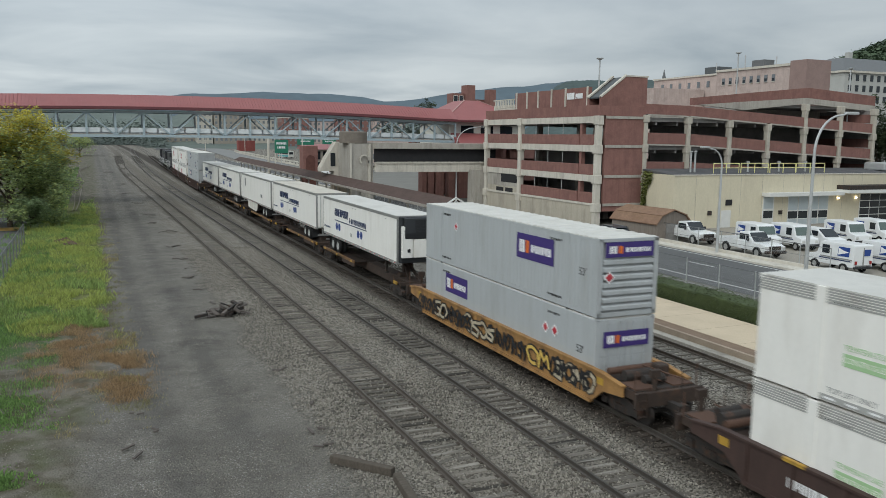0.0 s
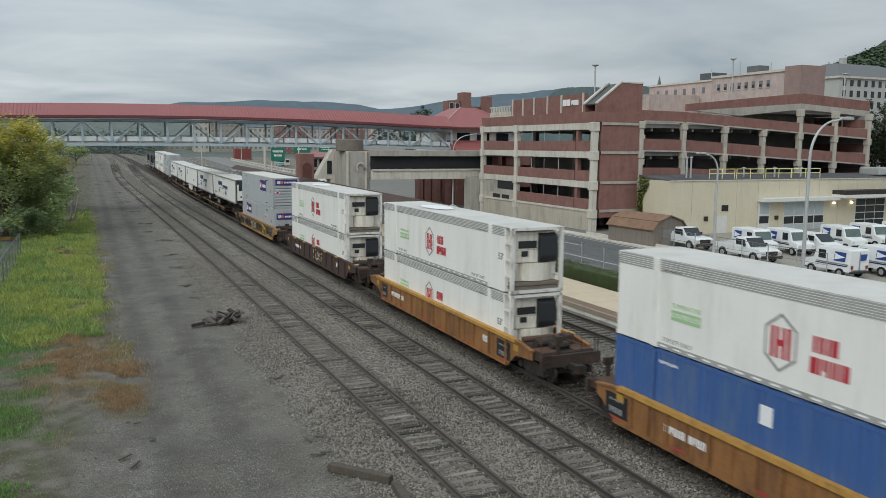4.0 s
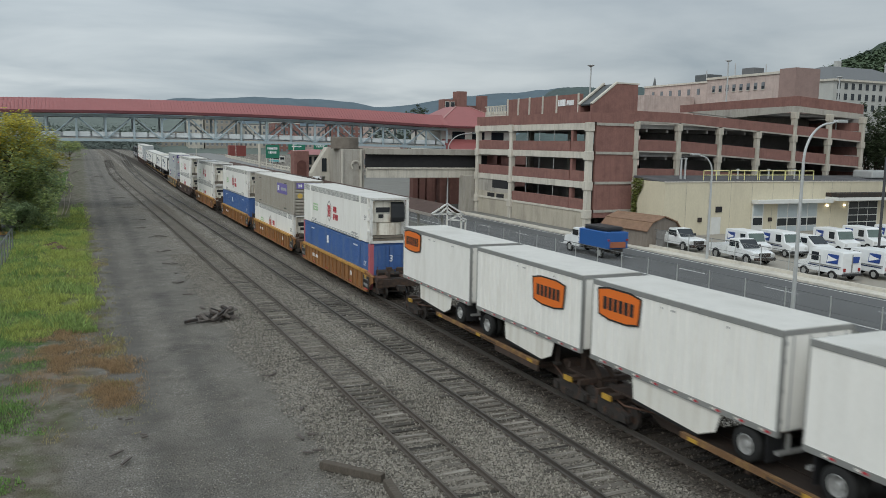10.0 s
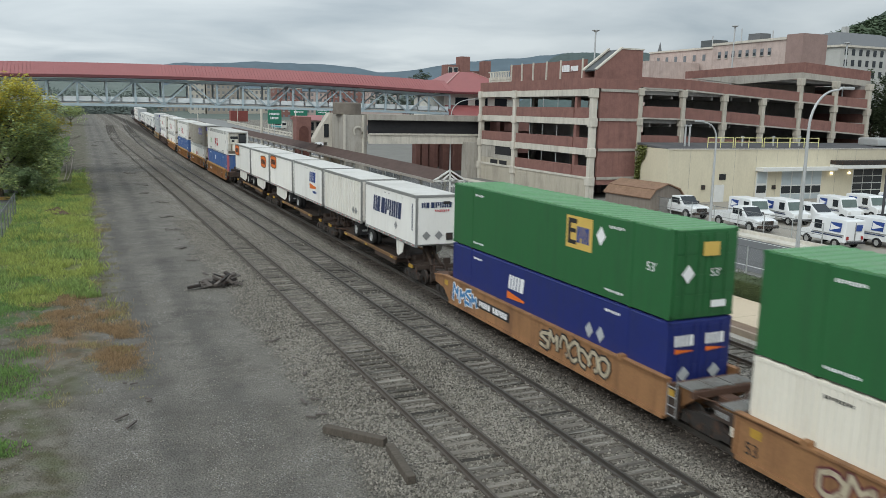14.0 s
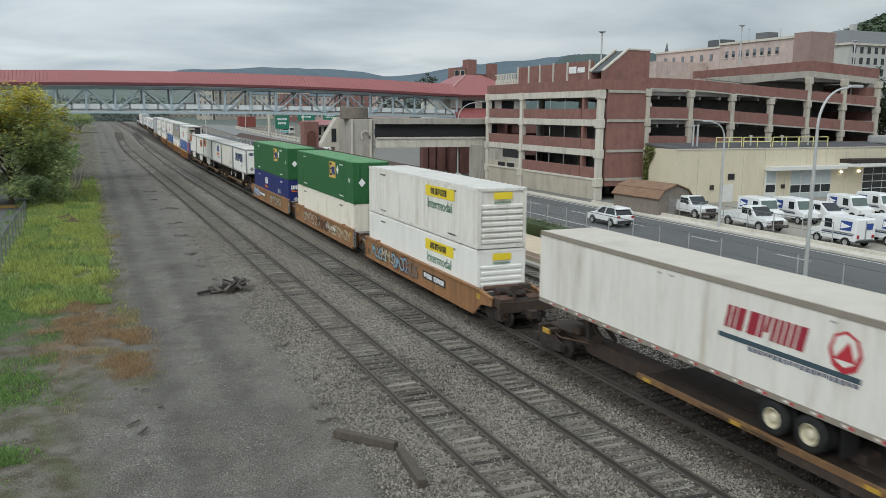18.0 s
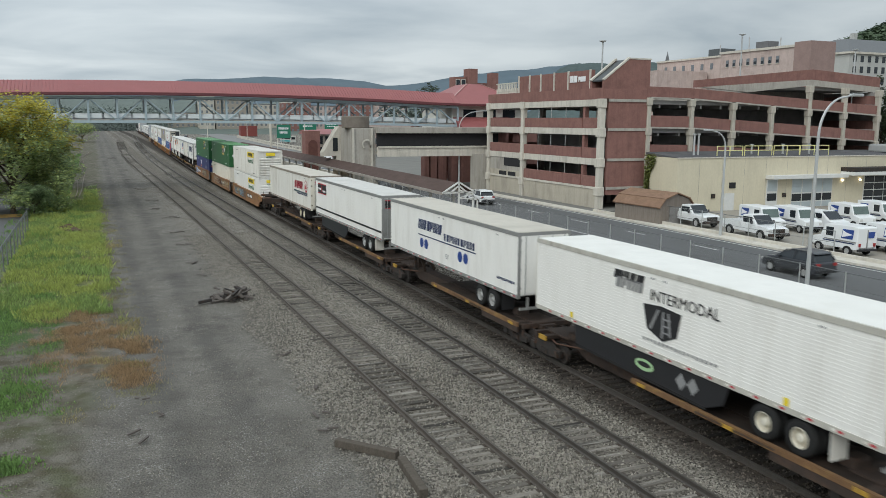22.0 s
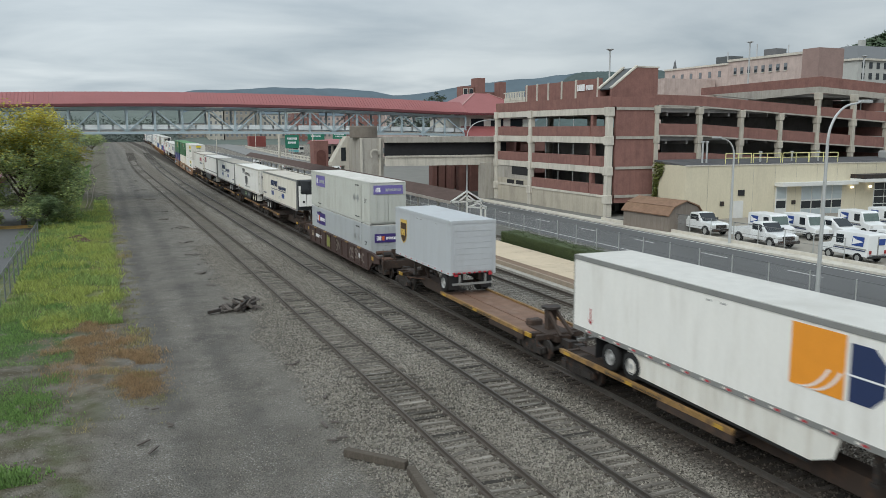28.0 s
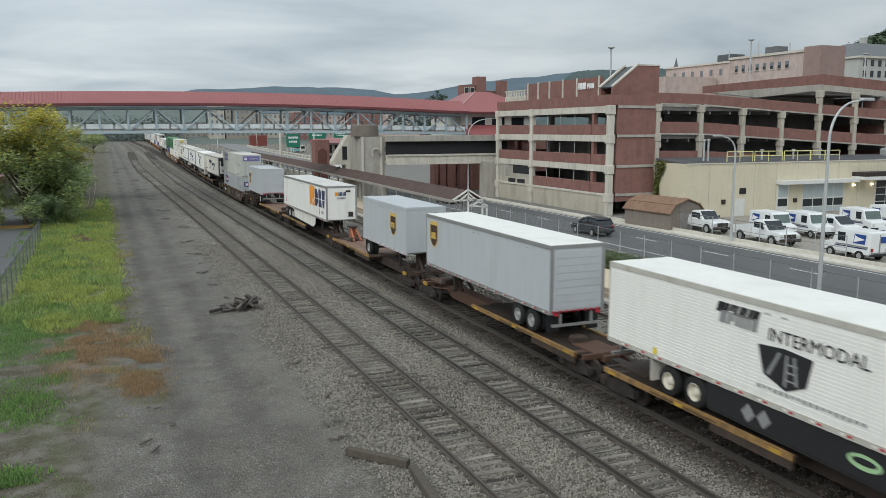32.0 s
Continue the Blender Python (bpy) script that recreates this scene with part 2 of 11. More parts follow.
FADECREAM = surf("faded_cream_spray_paint", (0.44, 0.38, 0.27), 0.7, var=0.2, dirt=(0.16, 0.09, 0.05), dirt_amt=0.7, dirt_scale=1.6)
FADEGREY = surf("faded_grey_spray_paint", (0.17, 0.14, 0.12), 0.7, var=0.2, dirt=(0.12, 0.06, 0.04), dirt_amt=0.8, dirt_scale=1.8)
FADEBLUE = surf("faded_blue_spray_paint", (0.20, 0.33, 0.40), 0.7, var=0.2, dirt=(0.18, 0.10, 0.06), dirt_amt=0.6, dirt_scale=1.6)
HITCHRED = surf("faded_orange_red_paint", (0.36, 0.12, 0.06), 0.7, var=0.2, dirt=(0.10, 0.05, 0.03), dirt_amt=0.6, dirt_scale=4)
OLIVESPRAY = surf("olive_spray_paint", (0.24, 0.26, 0.07), 0.7, var=0.2, dirt=(0.10, 0.06, 0.04), dirt_amt=0.6, dirt_scale=2)
PALEGREY = surf("pale_greenish_grey_paint", (0.50, 0.51, 0.47), 0.5, var=0.05, dirt=(0.30, 0.28, 0.24), dirt_amt=0.4, dirt_scale=0.7, stretch=(1, 1, 0.3), streak=(0.27, 0.23, 0.17), streak_amt=0.25)
PALETRIM = surf("pale_weathered_rail", (0.46, 0.44, 0.39), 0.55, var=0.15, dirt=(0.25, 0.21, 0.17), dirt_amt=0.5, dirt_scale=1.5)
BRIGHTROOF = surf("bright_white_roof", (0.76, 0.745, 0.70), 0.55, var=0.06, dirt=(0.5, 0.47, 0.41), dirt_amt=0.4, dirt_scale=0.5)
YELLOWRAIL = surf("scuffed_yellow_paint", (0.27, 0.155, 0.052), 0.7, var=0.3, dirt=(0.10, 0.06, 0.038), dirt_amt=1.0, dirt_scale=5, streak=(0.09, 0.055, 0.035), streak_amt=0.9)
YELLOWPATCH = surf("grimy_yellow_patch", (0.44, 0.26, 0.035), 0.6, var=0.15, dirt=(0.10, 0.07, 0.04), dirt_amt=0.8, dirt_scale=4)
ORANGE = surf("orange_vinyl", (0.72, 0.16, 0.02), 0.45, var=0.04)
AMBER = surf("amber_vinyl", (0.80, 0.30, 0.03), 0.45, var=0.05)
BLACK = surf("black_vinyl", (0.018, 0.018, 0.02), 0.5, var=0.1)
NAVY = surf("navy_vinyl", (0.02, 0.035, 0.10), 0.5, var=0.05)
ROYAL = surf("royal_blue_vinyl", (0.018, 0.055, 0.24), 0.5, var=0.05)
PURPLE = surf("purple_vinyl", (0.045, 0.025, 0.16), 0.5, var=0.06)
PURPLEFADE = surf("faded_purple_vinyl", (0.16, 0.13, 0.36), 0.5, var=0.1)
TEALV = surf("slate_vinyl", (0.045, 0.075, 0.095), 0.5, var=0.08)
CRIMSON = surf("crimson_vinyl", (0.30, 0.022, 0.04), 0.5, var=0.08)
REDV = surf("red_vinyl", (0.45, 0.03, 0.045), 0.5, var=0.06)
GREENV = surf("dark_green_vinyl", (0.02, 0.14, 0.07), 0.5, var=0.05)
LIMEV = surf("pale_green_vinyl", (0.36, 0.55, 0.30), 0.5, var=0.05)
YELLOWV = surf("yellow_vinyl", (0.78, 0.60, 0.03), 0.5, var=0.05)
GOLDV = surf("gold_vinyl", (0.62, 0.42, 0.10), 0.5, var=0.05)
BROWNV = surf("dark_brown_vinyl", (0.06, 0.03, 0.015), 0.5, var=0.05)
WHITEV = surf("white_vinyl", (0.80, 0.80, 0.80), 0.5, var=0.03)
GREYV = surf("grey_vinyl", (0.25, 0.25, 0.25), 0.5, var=0.05)
MAROONV = surf("maroon_spray_paint", (0.10, 0.02, 0.03), 0.6, var=0.1)
TYRE = surf("tyre_rubber", (0.022, 0.022, 0.022), 0.85, var=0.25)
RIM = surf("dull_alloy", (0.50, 0.50, 0.49), 0.4, 0.5, var=0.15, dirt=GRIME, dirt_amt=0.4, dirt_scale=4)
DARKGLASS = glass("dark_glass")
RIBGREY = surf("grey_ribbed_rail", (0.36, 0.36, 0.345), 0.6, var=0.15, dirt=(0.2, 0.18, 0.15), dirt_amt=0.6, dirt_scale=1.5)
KICKGREY = surf("grimy_kick_plate", (0.17, 0.145, 0.115), 0.8, var=0.2, dirt=(0.09, 0.055, 0.035), dirt_amt=0.7, dirt_scale=2.5)
CREAMTANK = surf("rust_run_cream_paint", (0.72, 0.685, 0.60), 0.55, var=0.1, dirt=(0.30, 0.19, 0.09), dirt_amt=0.6, dirt_scale=1.8, stretch=(1, 1, 0.3), streak=(0.22, 0.12, 0.05), streak_amt=0.75)
REEFERBLACK = surf("matt_black_plastic", (0.02, 0.022, 0.025), 0.5, var=0.12)

# ---------------------------------------------------------------- building blocks


def box(bm, x0, x1, y0, y1, z0, z1):
    v = [bm.verts.new((x, y, z)) for z in (z0, z1) for x, y in ((x0, y0), (x1, y0), (x1, y1), (x0, y1))]
    for f in ((3, 2, 1, 0), (4, 5, 6, 7), (0, 1, 5, 4), (1, 2, 6, 5), (2, 3, 7, 6), (3, 0, 4, 7)):
        bm.faces.new([v[i] for i in f])


def boxes(*dims):
    bm = bmesh.new()
    for d in dims:
        box(bm, *d)
    return bm


def obox(bm, m, sx, sy, sz):
    """A box of that size round the pose m."""
    v = [bm.verts.new(m @ Vector((x * sx / 2, y * sy / 2, z * sz / 2))) for z in (-1, 1) for x, y in ((-1, -1), (1, -1), (1, 1), (-1, 1))]
    for f in ((3, 2, 1, 0), (4, 5, 6, 7), (0, 1, 5, 4), (1, 2, 6, 5), (2, 3, 7, 6), (3, 0, 4, 7)):
        bm.faces.new([v[i] for i in f])


def soft(bm, r=0.02, seg=1):
    bmesh.ops.bevel(bm, geom=list(bm.edges), offset=r, segments=seg, affect="EDGES", profile=0.6)
    return bm


def prism(bm, profile, axis, a, b):
    """Extrude a closed outline along an axis from a to b. The outline's two values fill the other axes in xyz order."""
    def at(u, v, w):
        return {"x": (w, u, v), "y": (u, w, v), "z": (u, v, w)}[axis]
    lo = [bm.verts.new(at(u, v, a)) for u, v in profile]
    hi = [bm.verts.new(at(u, v, b)) for u, v in profile]
    n = len(profile)
    bm.faces.new(lo)
    bm.faces.new(hi[::-1])
    for i in range(n):
        bm.faces.new((lo[i], hi[i], hi[(i + 1) % n], lo[(i + 1) % n]))


def prisms(profile, axis, a, b):
    bm = bmesh.new()
    prism(bm, profile, axis, a, b)
    bmesh.ops.recalc_face_normals(bm, faces=bm.faces)
    return bm


def rod(bm, p0, p1, r, n=8, r2=None):
    p0, p1 = Vector(p0), Vector(p1)
    q = (p1 - p0).to_track_quat("Z", "Y")
    rings = []
    for p, rr in ((p0, r), (p1, r if r2 is None else r2)):
        rings.append([bm.verts.new(p + q @ Vector((rr * math.cos(2 * math.pi * i / n), rr * math.sin(2 * math.pi * i / n), 0))) for i in range(n)])
    for i in range(n):
        bm.faces.new((rings[0][i], rings[0][(i + 1) % n], rings[1][(i + 1) % n], rings[1][i]))
    bm.faces.new(rings[0][::-1])
    bm.faces.new(rings[1])


def rods(r, *segs, n=6):
    bm = bmesh.new()
    for p0, p1 in segs:
        rod(bm, p0, p1, r, n)
    return bm


def tube(bm, pts, r0, r1, n=8):
    """One continuous round bar through points in an xz plane."""
    rings = []
    for i, p in enumerate(pts):
        d = (Vector(pts[min(i + 1, len(pts) - 1)]) - Vector(pts[max(i - 1, 0)])).normalized()
        side = Vector((0, 1, 0))
        up = d.cross(side)
        r = r0 + (r1 - r0) * i / (len(pts) - 1)
        rings.append([bm.verts.new(Vector(p) + (side * math.cos(2 * math.pi * k / n) + up * math.sin(2 * math.pi * k / n)) * r) for k in range(n)])
    for a, b in zip(rings, rings[1:]):
        for k in range(n):
            bm.faces.new((a[k], a[(k + 1) % n], b[(k + 1) % n], b[k]))
    bm.faces.new(rings[0][::-1])
    bm.faces.new(rings[-1])
    bmesh.ops.recalc_face_normals(bm, faces=bm.faces)


def beam(bm, p0, p1, w, h):
    """A rectangular bar from p0 to p1."""
    p0, p1 = Vector(p0), Vector(p1)
    q = (p1 - p0).to_track_quat("Y", "Z").to_matrix().to_4x4()
    obox(bm, Matrix.Translation((p0 + p1) / 2) @ q, w, (p1 - p0).length, h)


def swept(bm, pts, w, h):
    """One continuous bar of that section through points in an xz plane."""
    rings = [[bm.verts.new((p[0], p[1] + sy * w / 2, p[2] + sz * h / 2)) for sy, sz in ((-1, -1), (1, -1), (1, 1), (-1, 1))] for p in pts]
    for a, b in zip(rings, rings[1:]):
        for k in range(4):
            bm.faces.new((a[k], a[(k + 1) % 4], b[(k + 1) % 4], b[k]))
    bm.faces.new(rings[0][::-1])
    bm.faces.new(rings[-1])
    bmesh.ops.recalc_face_normals(bm, faces=bm.faces)


def lathe(bm, outline, m, n=16, caps=True):
    """Turn an outline of (radius, height) round the local z of m."""
    rings = []
    for r, z in outline:
        rings.append([bm.verts.new(m @ Vector((r * math.cos(2 * math.pi * i / n), r * math.sin(2 * math.pi * i / n), z))) for i in range(n)])
    for a, b in zip(rings, rings[1:]):
        for i in range(n):
            bm.faces.new((a[i], a[(i + 1) % n], b[(i + 1) % n], b[i]))
    if caps and outline[0][0] > 1e-4:
        bm.faces.new(rings[0][::-1])
    if caps and outline[-1][0] > 1e-4:
        bm.faces.new(rings[-1])


def mesh_of(name, bm, material, smooth=False):
    me = bpy.data.meshes.new(name)
    bm.normal_update()
    bm.to_mesh(me)
    bm.free()
    me.materials.append(material)
    if smooth:
        me.shade_smooth()
    return me


# parts made of marks or pieces too small to pick apart one by one
FINE = {"hexagon_mark", "brand_shape", "emblem_outline", "arrow_mark", "brand_mark", "sign_mark", "badge_mark", "data_lettering", "side_ribs", "side_slats", "lift_mark", "reflective_tape", "pale_tape", "corner_castings", "lifting_frame", "hinges", "clearance_lamps",
        "spray_lettering", "edge_mark", "reporting_mark", "notice", "placard", "unit_marks", "notice_plate", "top_rib_band", "bottom_rail", "edge_strip", "paving_joints", "lane_dashes", "lattice", "striped_tape", "seams", "label_plate", "lock_rod_keepers", "data_mark"}


def part(name, bm, material, parent, label="", smooth=False):
    ob = new(name, mesh_of(name, bm, material, smooth))
    ob.parent = parent
    if label:
        tagged(ob, label)
    if name in FINE:
        tagged(ob, kind="stuff")
    return ob


SHARED = {}


def shared(name, key, make, material, parent, m=None, smooth=False, label=""):
    """A part on a mesh that all alike parts share."""
    if key not in SHARED:
        SHARED[key] = mesh_of(name, make(), material, smooth)
    ob = new(name, SHARED[key])
    ob.parent = parent
    if m is not None:
        ob.matrix_basis = m
    if label:
        tagged(ob, label)
    return ob


def thing(name, label, category, m=None, group="", kind=""):
    ob = new(name)
    ob.empty_display_size = 0.3
    if m is not None:
        ob.matrix_basis = m
    return tagged(ob, label, category, group, kind)


def solo(name, bm, material, label, category="", kind="", group="", m=None, smooth=False):
    ob = new(name, mesh_of(name, bm, material, smooth))
    if m is not None:
        ob.matrix_basis = m
    return tagged(ob, label, category, group, kind)


def text_bm(body, size, m):
    """Lettering in the built-in font, lying flat in the xy plane of m, centred."""
    c = bpy.data.curves.new("lettering", "FONT")
    c.body, c.size, c.align_x, c.align_y, c.resolution_u = body, size, "CENTER", "CENTER", 2
    c.extrude = 0.004
    ob = bpy.data.objects.new("lettering", c)
    me = bpy.data.meshes.new_from_object(ob)
    bm = bmesh.new()
    bm.from_mesh(me)
    bm.transform(m)
    bpy.data.objects.remove(ob)
    bpy.data.meshes.remove(me)
    bpy.data.curves.remove(c)
    return bm


# side face of a load that looks to -x: text u runs along -y, v up
def on_side(x, y, z):
    return Matrix(((0, 0, -1, x), (-1, 0, 0, y), (0, 1, 0, z), (0, 0, 0, 1)))


# end face that looks to -y: u runs along +x
def on_end(x, y, z):
    return Matrix(((1, 0, 0, x), (0, 0, -1, y), (0, 1, 0, z), (0, 0, 0, 1)))


def poly_bm(m, pts, d=0.006):
    """A thin plate of that outline on the face m."""
    bm = bmesh.new()
    prism(bm, pts, "z", 0, d)
    bmesh.ops.recalc_face_normals(bm, faces=bm.faces)
    bm.transform(m)
    return bm


def plates(m, shapes, d=0.006):
    bm = bmesh.new()
    for pts in shapes:
        prism(bm, pts, "z", 0, d)
    bmesh.ops.recalc_face_normals(bm, faces=bm.faces)
    bm.transform(m)
    return bm


def rect(u0, u1, v0, v1, lean=0.0):
    return [(u0, v0), (u1, v0), (u1 + lean, v1), (u0 + lean, v1)]


def word(u, v, w, h, n, lean=0.0, gap=0.28):
    """A line of writing as n upright bars."""
    step = w / n
    out = []
    for i in range(n):
        a, b = u - w / 2 + i * step, u - w / 2 + (i + 1 - gap * 0.6) * step
        c, d = v - h / 2, v + h / 2
        k = (i * 7 + n * 3) % 5
        if h < 0.16:
            out.append(rect(a, b - 0.3 * (b - a), c + (0.2 * h if k in (1, 3) else 0), d, lean))
            continue
        if k in (0, 3):
            out.append(rect(a, b - (0.25 if k else 0.0) * (b - a), c, d, lean))
            continue
        q = 0.4 * (b - a)
        out.append(rect(a, a + q, c, d, lean))
        out.append(rect(b - q, b, c + (0.3 * h if k == 2 else 0.0), d, lean))
    return out


def round_shape(u, v, rx, ry, n=14):
    return [(u + rx * math.cos(2 * math.pi * i / n), v + ry * math.sin(2 * math.pi * i / n)) for i in range(n)]


# ---------------------------------------------------------------- tracks in plan
TRACK_X = {1: 9.88, 2: 13.755, 3: 17.735, 4: 24.65}
# swing to the left (metres, from, to), then the bend to the right (from, factor, power)
TRACK_SWING = {1: (2.5, 30, 215), 2: (1.6, 30, 170), 3: (0.5, 30, 130)}
TRACK_BEND = {1: (215, 0.0014, 1.5), 2: (180, 0.0016, 1.5), 3: (150, 0.0125, 1.1)}


def ease(a, b, v):
    k = min(1.0, max(0.0, (v - a) / (b - a)))
    return k * k * (3 - 2 * k)


def track_x(k, y):
    if k == 4:
        return TRACK_X[4] + 0.033 * max(0.0, y - 66)
    w, a, b = TRACK_SWING[k]
    c, f, p = TRACK_BEND[k]
    return TRACK_X[k] - w * ease(a, b, y) + f * max(0.0, y - c) ** p


def grade(y):
    """The line climbs gently away from the road bridge."""
    return 0.0055 * (max(0.0, y - 30) ** 2 / 40 if y < 50 else y - 40 if y < 420 else 380)


def rise(x, y):
    """Height of the railway land; it runs out towards the station and the side yard."""
    return grade(y) * (1 - ease(3.5, 6.5, x - track_x(3, y))) * ease(-6.5, -3.0, x)


SPEED = 13.45


def on_track(k, y):
    turn = math.atan2(track_x(k, y + 3) - track_x(k, y - 3), 6)
    up = 0.0 if k == 4 else grade(y)
    tilt = 0.0 if k == 4 else math.atan2(grade(y + 3) - grade(y - 3), 6)
    return Matrix.Translation((track_x(k, y), y, up)) @ Matrix.Rotation(-turn, 4, "Z") @ Matrix.Rotation(tilt, 4, "X")

# ---------------------------------------------------------------- ground and tracks


def ground_material():
    """Packed gravel, crushed stone between the rails and a weedy verge, each with its own grain."""
    m = bpy.data.materials.new("gravel_and_verge")
    m.use_nodes = True
    t = m.node_tree
    b = t.nodes["Principled BSDF"]
    b.inputs["Roughness"].default_value = 0.95
    b.inputs["Specular IOR Level"].default_value = 0.2
    co = t.nodes.new("ShaderNodeTexCoord")
    sep = t.nodes.new("ShaderNodeSeparateXYZ")
    t.links.new(co.outputs["Object"], sep.inputs[0])

    def noise_tex(scale, detail=4, rough=0.55):
        n = t.nodes.new("ShaderNodeTexNoise")
        n.inputs["Scale"].default_value, n.inputs["Detail"].default_value, n.inputs["Roughness"].default_value = scale, detail, rough
        t.links.new(co.outputs["Object"], n.inputs["Vector"])
        return n.outputs["Fac"]

    def mathn(op, a, bb=0):
        n = t.nodes.new("ShaderNodeMath")
        n.operation = op
        for i, v in enumerate((a, bb)):
            if isinstance(v, (int, float)):
                n.inputs[i].default_value = v
            else:
                t.links.new(v, n.inputs[i])
        return n.outputs[0]

    def ramp(v, a, bb, lo=0.0, hi=1.0):
        n = t.nodes.new("ShaderNodeMapRange")
        n.interpolation_type = "SMOOTHSTEP"
        for k, x in (("From Min", a), ("From Max", bb), ("To Min", lo), ("To Max", hi)):
            n.inputs[k].default_value = x
        t.links.new(v, n.inputs["Value"])
        return n.outputs[0]

    def mix(f, a, bb):
        n = t.nodes.new("ShaderNodeMix")
        n.data_type = "RGBA"
        for k, v in (("Factor", f), ("A", a), ("B", bb)):
            if isinstance(v, tuple):
                n.inputs[k].default_value = (*v, 1)
            elif isinstance(v, float):
                n.inputs[k].default_value = v
            else:
                t.links.new(v, n.inputs[k])
        return n.outputs["Result"]

    x, y = sep.outputs["X"], sep.outputs["Y"]
    wob = mathn("MULTIPLY", mathn("SUBTRACT", noise_tex(0.25, 5), 0.5), 3.2)
    wx = mathn("ADD", x, wob)
    # stones
    vo = t.nodes.new("ShaderNodeTexVoronoi")
    vo.inputs["Scale"].default_value = 14.0
    t.links.new(co.outputs["Object"], vo.inputs["Vector"])
    sepc = t.nodes.new("ShaderNodeSeparateColor")
    t.links.new(vo.outputs["Color"], sepc.inputs[0])
    stone = mix(ramp(sepc.outputs[0], 0.0, 1.0), (0.052, 0.047, 0.040), (0.33, 0.303, 0.262))
    stone = mix(mathn("MULTIPLY", ramp(noise_tex(0.5, 4), 0.45, 0.7), 0.5), stone, (0.105, 0.088, 0.07))
    # packed gravel drive
    fine = noise_tex(18, 5, 0.7)
    pack = mix(ramp(fine, 0.3, 0.7), (0.098, 0.089, 0.078), (0.215, 0.200, 0.176))
    pack = mix(mathn("MULTIPLY", ramp(noise_tex(0.22, 5), 0.42, 0.66), 0.32), pack, (0.078, 0.072, 0.064))
    vo2 = t.nodes.new("ShaderNodeTexVoronoi")
    vo2.inputs["Scale"].default_value = 26.0
    t.links.new(co.outputs["Object"], vo2.inputs["Vector"])
    s2 = t.nodes.new("ShaderNodeSeparateColor")
    t.links.new(vo2.outputs["Color"], s2.inputs[0])
    pack = mix(mathn("MULTIPLY", ramp(s2.outputs[1], 0.85, 0.97), ramp(noise_tex(0.6, 3), 0.4, 0.6)), pack, (0.30, 0.29, 0.27))
    pack = mix(mathn("MULTIPLY", ramp(noise_tex(0.9, 6, 0.65), 0.46, 0.68), 0.42), pack, (0.072, 0.065, 0.056))
    # two darker wheel lanes along the drive
    lx = mathn("ADD", x, mathn("MULTIPLY", wob, 0.3))
    lane = mathn("ABSOLUTE", mathn("SUBTRACT", mathn("ABSOLUTE", mathn("SUBTRACT", lx, 3.1)), 1.15), 0)
    pack = mix(mathn("MULTIPLY", ramp(lane, 0.8, 0.1), mathn("MULTIPLY", ramp(noise_tex(0.16, 4), 0.3, 0.6), 0.42)), pack, (0.06, 0.057, 0.053))
    # damp, oily patches
    pack = mix(mathn("MULTIPLY", ramp(noise_tex(0.5, 6, 0.65), 0.54, 0.70), 0.4), pack, (0.055, 0.052, 0.05))
    # ballast darker with oil between the loaded rails, the train's shade painted in too
    oil_shade = mathn("ABSOLUTE", mathn("SUBTRACT", x, 17.6), 0)
    stone = mix(mathn("MULTIPLY", ramp(oil_shade, 2.7, 1.5), 0.5), stone, (0.055, 0.046, 0.038))
    stone = mix(mathn("MULTIPLY", ramp(oil_shade, 1.9, 1.1), 0.85), stone, (0.042, 0.034, 0.028))
    oil2 = mathn("ABSOLUTE", mathn("SUBTRACT", x, 13.6), 0)
    stone = mix(mathn("MULTIPLY", ramp(oil2, 1.5, 0.7), 0.5), stone, (0.07, 0.06, 0.05))
    bed = mathn("ABSOLUTE", mathn("SUBTRACT", x, 9.75), 0)
    stone = mix(mathn("MULTIPLY", ramp(bed, 1.6, 0.8), 0.5), stone, (0.095, 0.08, 0.064))
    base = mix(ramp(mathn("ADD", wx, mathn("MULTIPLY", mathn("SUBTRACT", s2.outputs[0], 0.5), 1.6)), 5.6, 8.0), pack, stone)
    # dry weeds and bare soil on the verge
    soil = mix(ramp(noise_tex(1.3, 6, 0.6), 0.35, 0.65), (0.085, 0.075, 0.05), (0.17, 0.155, 0.13))
    soil = mix(mathn("MULTIPLY", ramp(noise_tex(0.7, 5), 0.45, 0.65), 0.5), soil, (0.085, 0.10, 0.045))
    rust_y = mathn("MULTIPLY", ramp(y, 31.5, 36.0), ramp(y, 44, 38))
    rust_x = mathn("MULTIPLY", ramp(wx, -2.6, -1.4), ramp(wx, 1.3, 0.4))
    soil = mix(mathn("MULTIPLY", mathn("MULTIPLY", rust_x, rust_y), mathn("MULTIPLY", ramp(noise_tex(1.1, 6, 0.7), 0.4, 0.62), 0.5)), soil, (0.235, 0.14, 0.08))
    base = mix(ramp(mathn("ADD", wx, mathn("MULTIPLY", ramp(y, 42, 20), 1.6)), 1.2, 0.0), base, soil)
    # turf under the tall grass
    turf = mix(ramp(noise_tex(0.8, 5), 0.35, 0.65), (0.095, 0.12, 0.043), (0.19, 0.20, 0.07))
    grown = mathn("MULTIPLY", ramp(mathn("ADD", y, mathn("MULTIPLY", wob, 1.5)), 43, 49), mathn("MULTIPLY", ramp(wx, 0.6, -0.3), ramp(mathn("ADD", y, mathn("MULTIPLY", wob, 4.0)), 132, 112)))
    base = mix(mathn("MULTIPLY", grown, 0.85), base, turf)
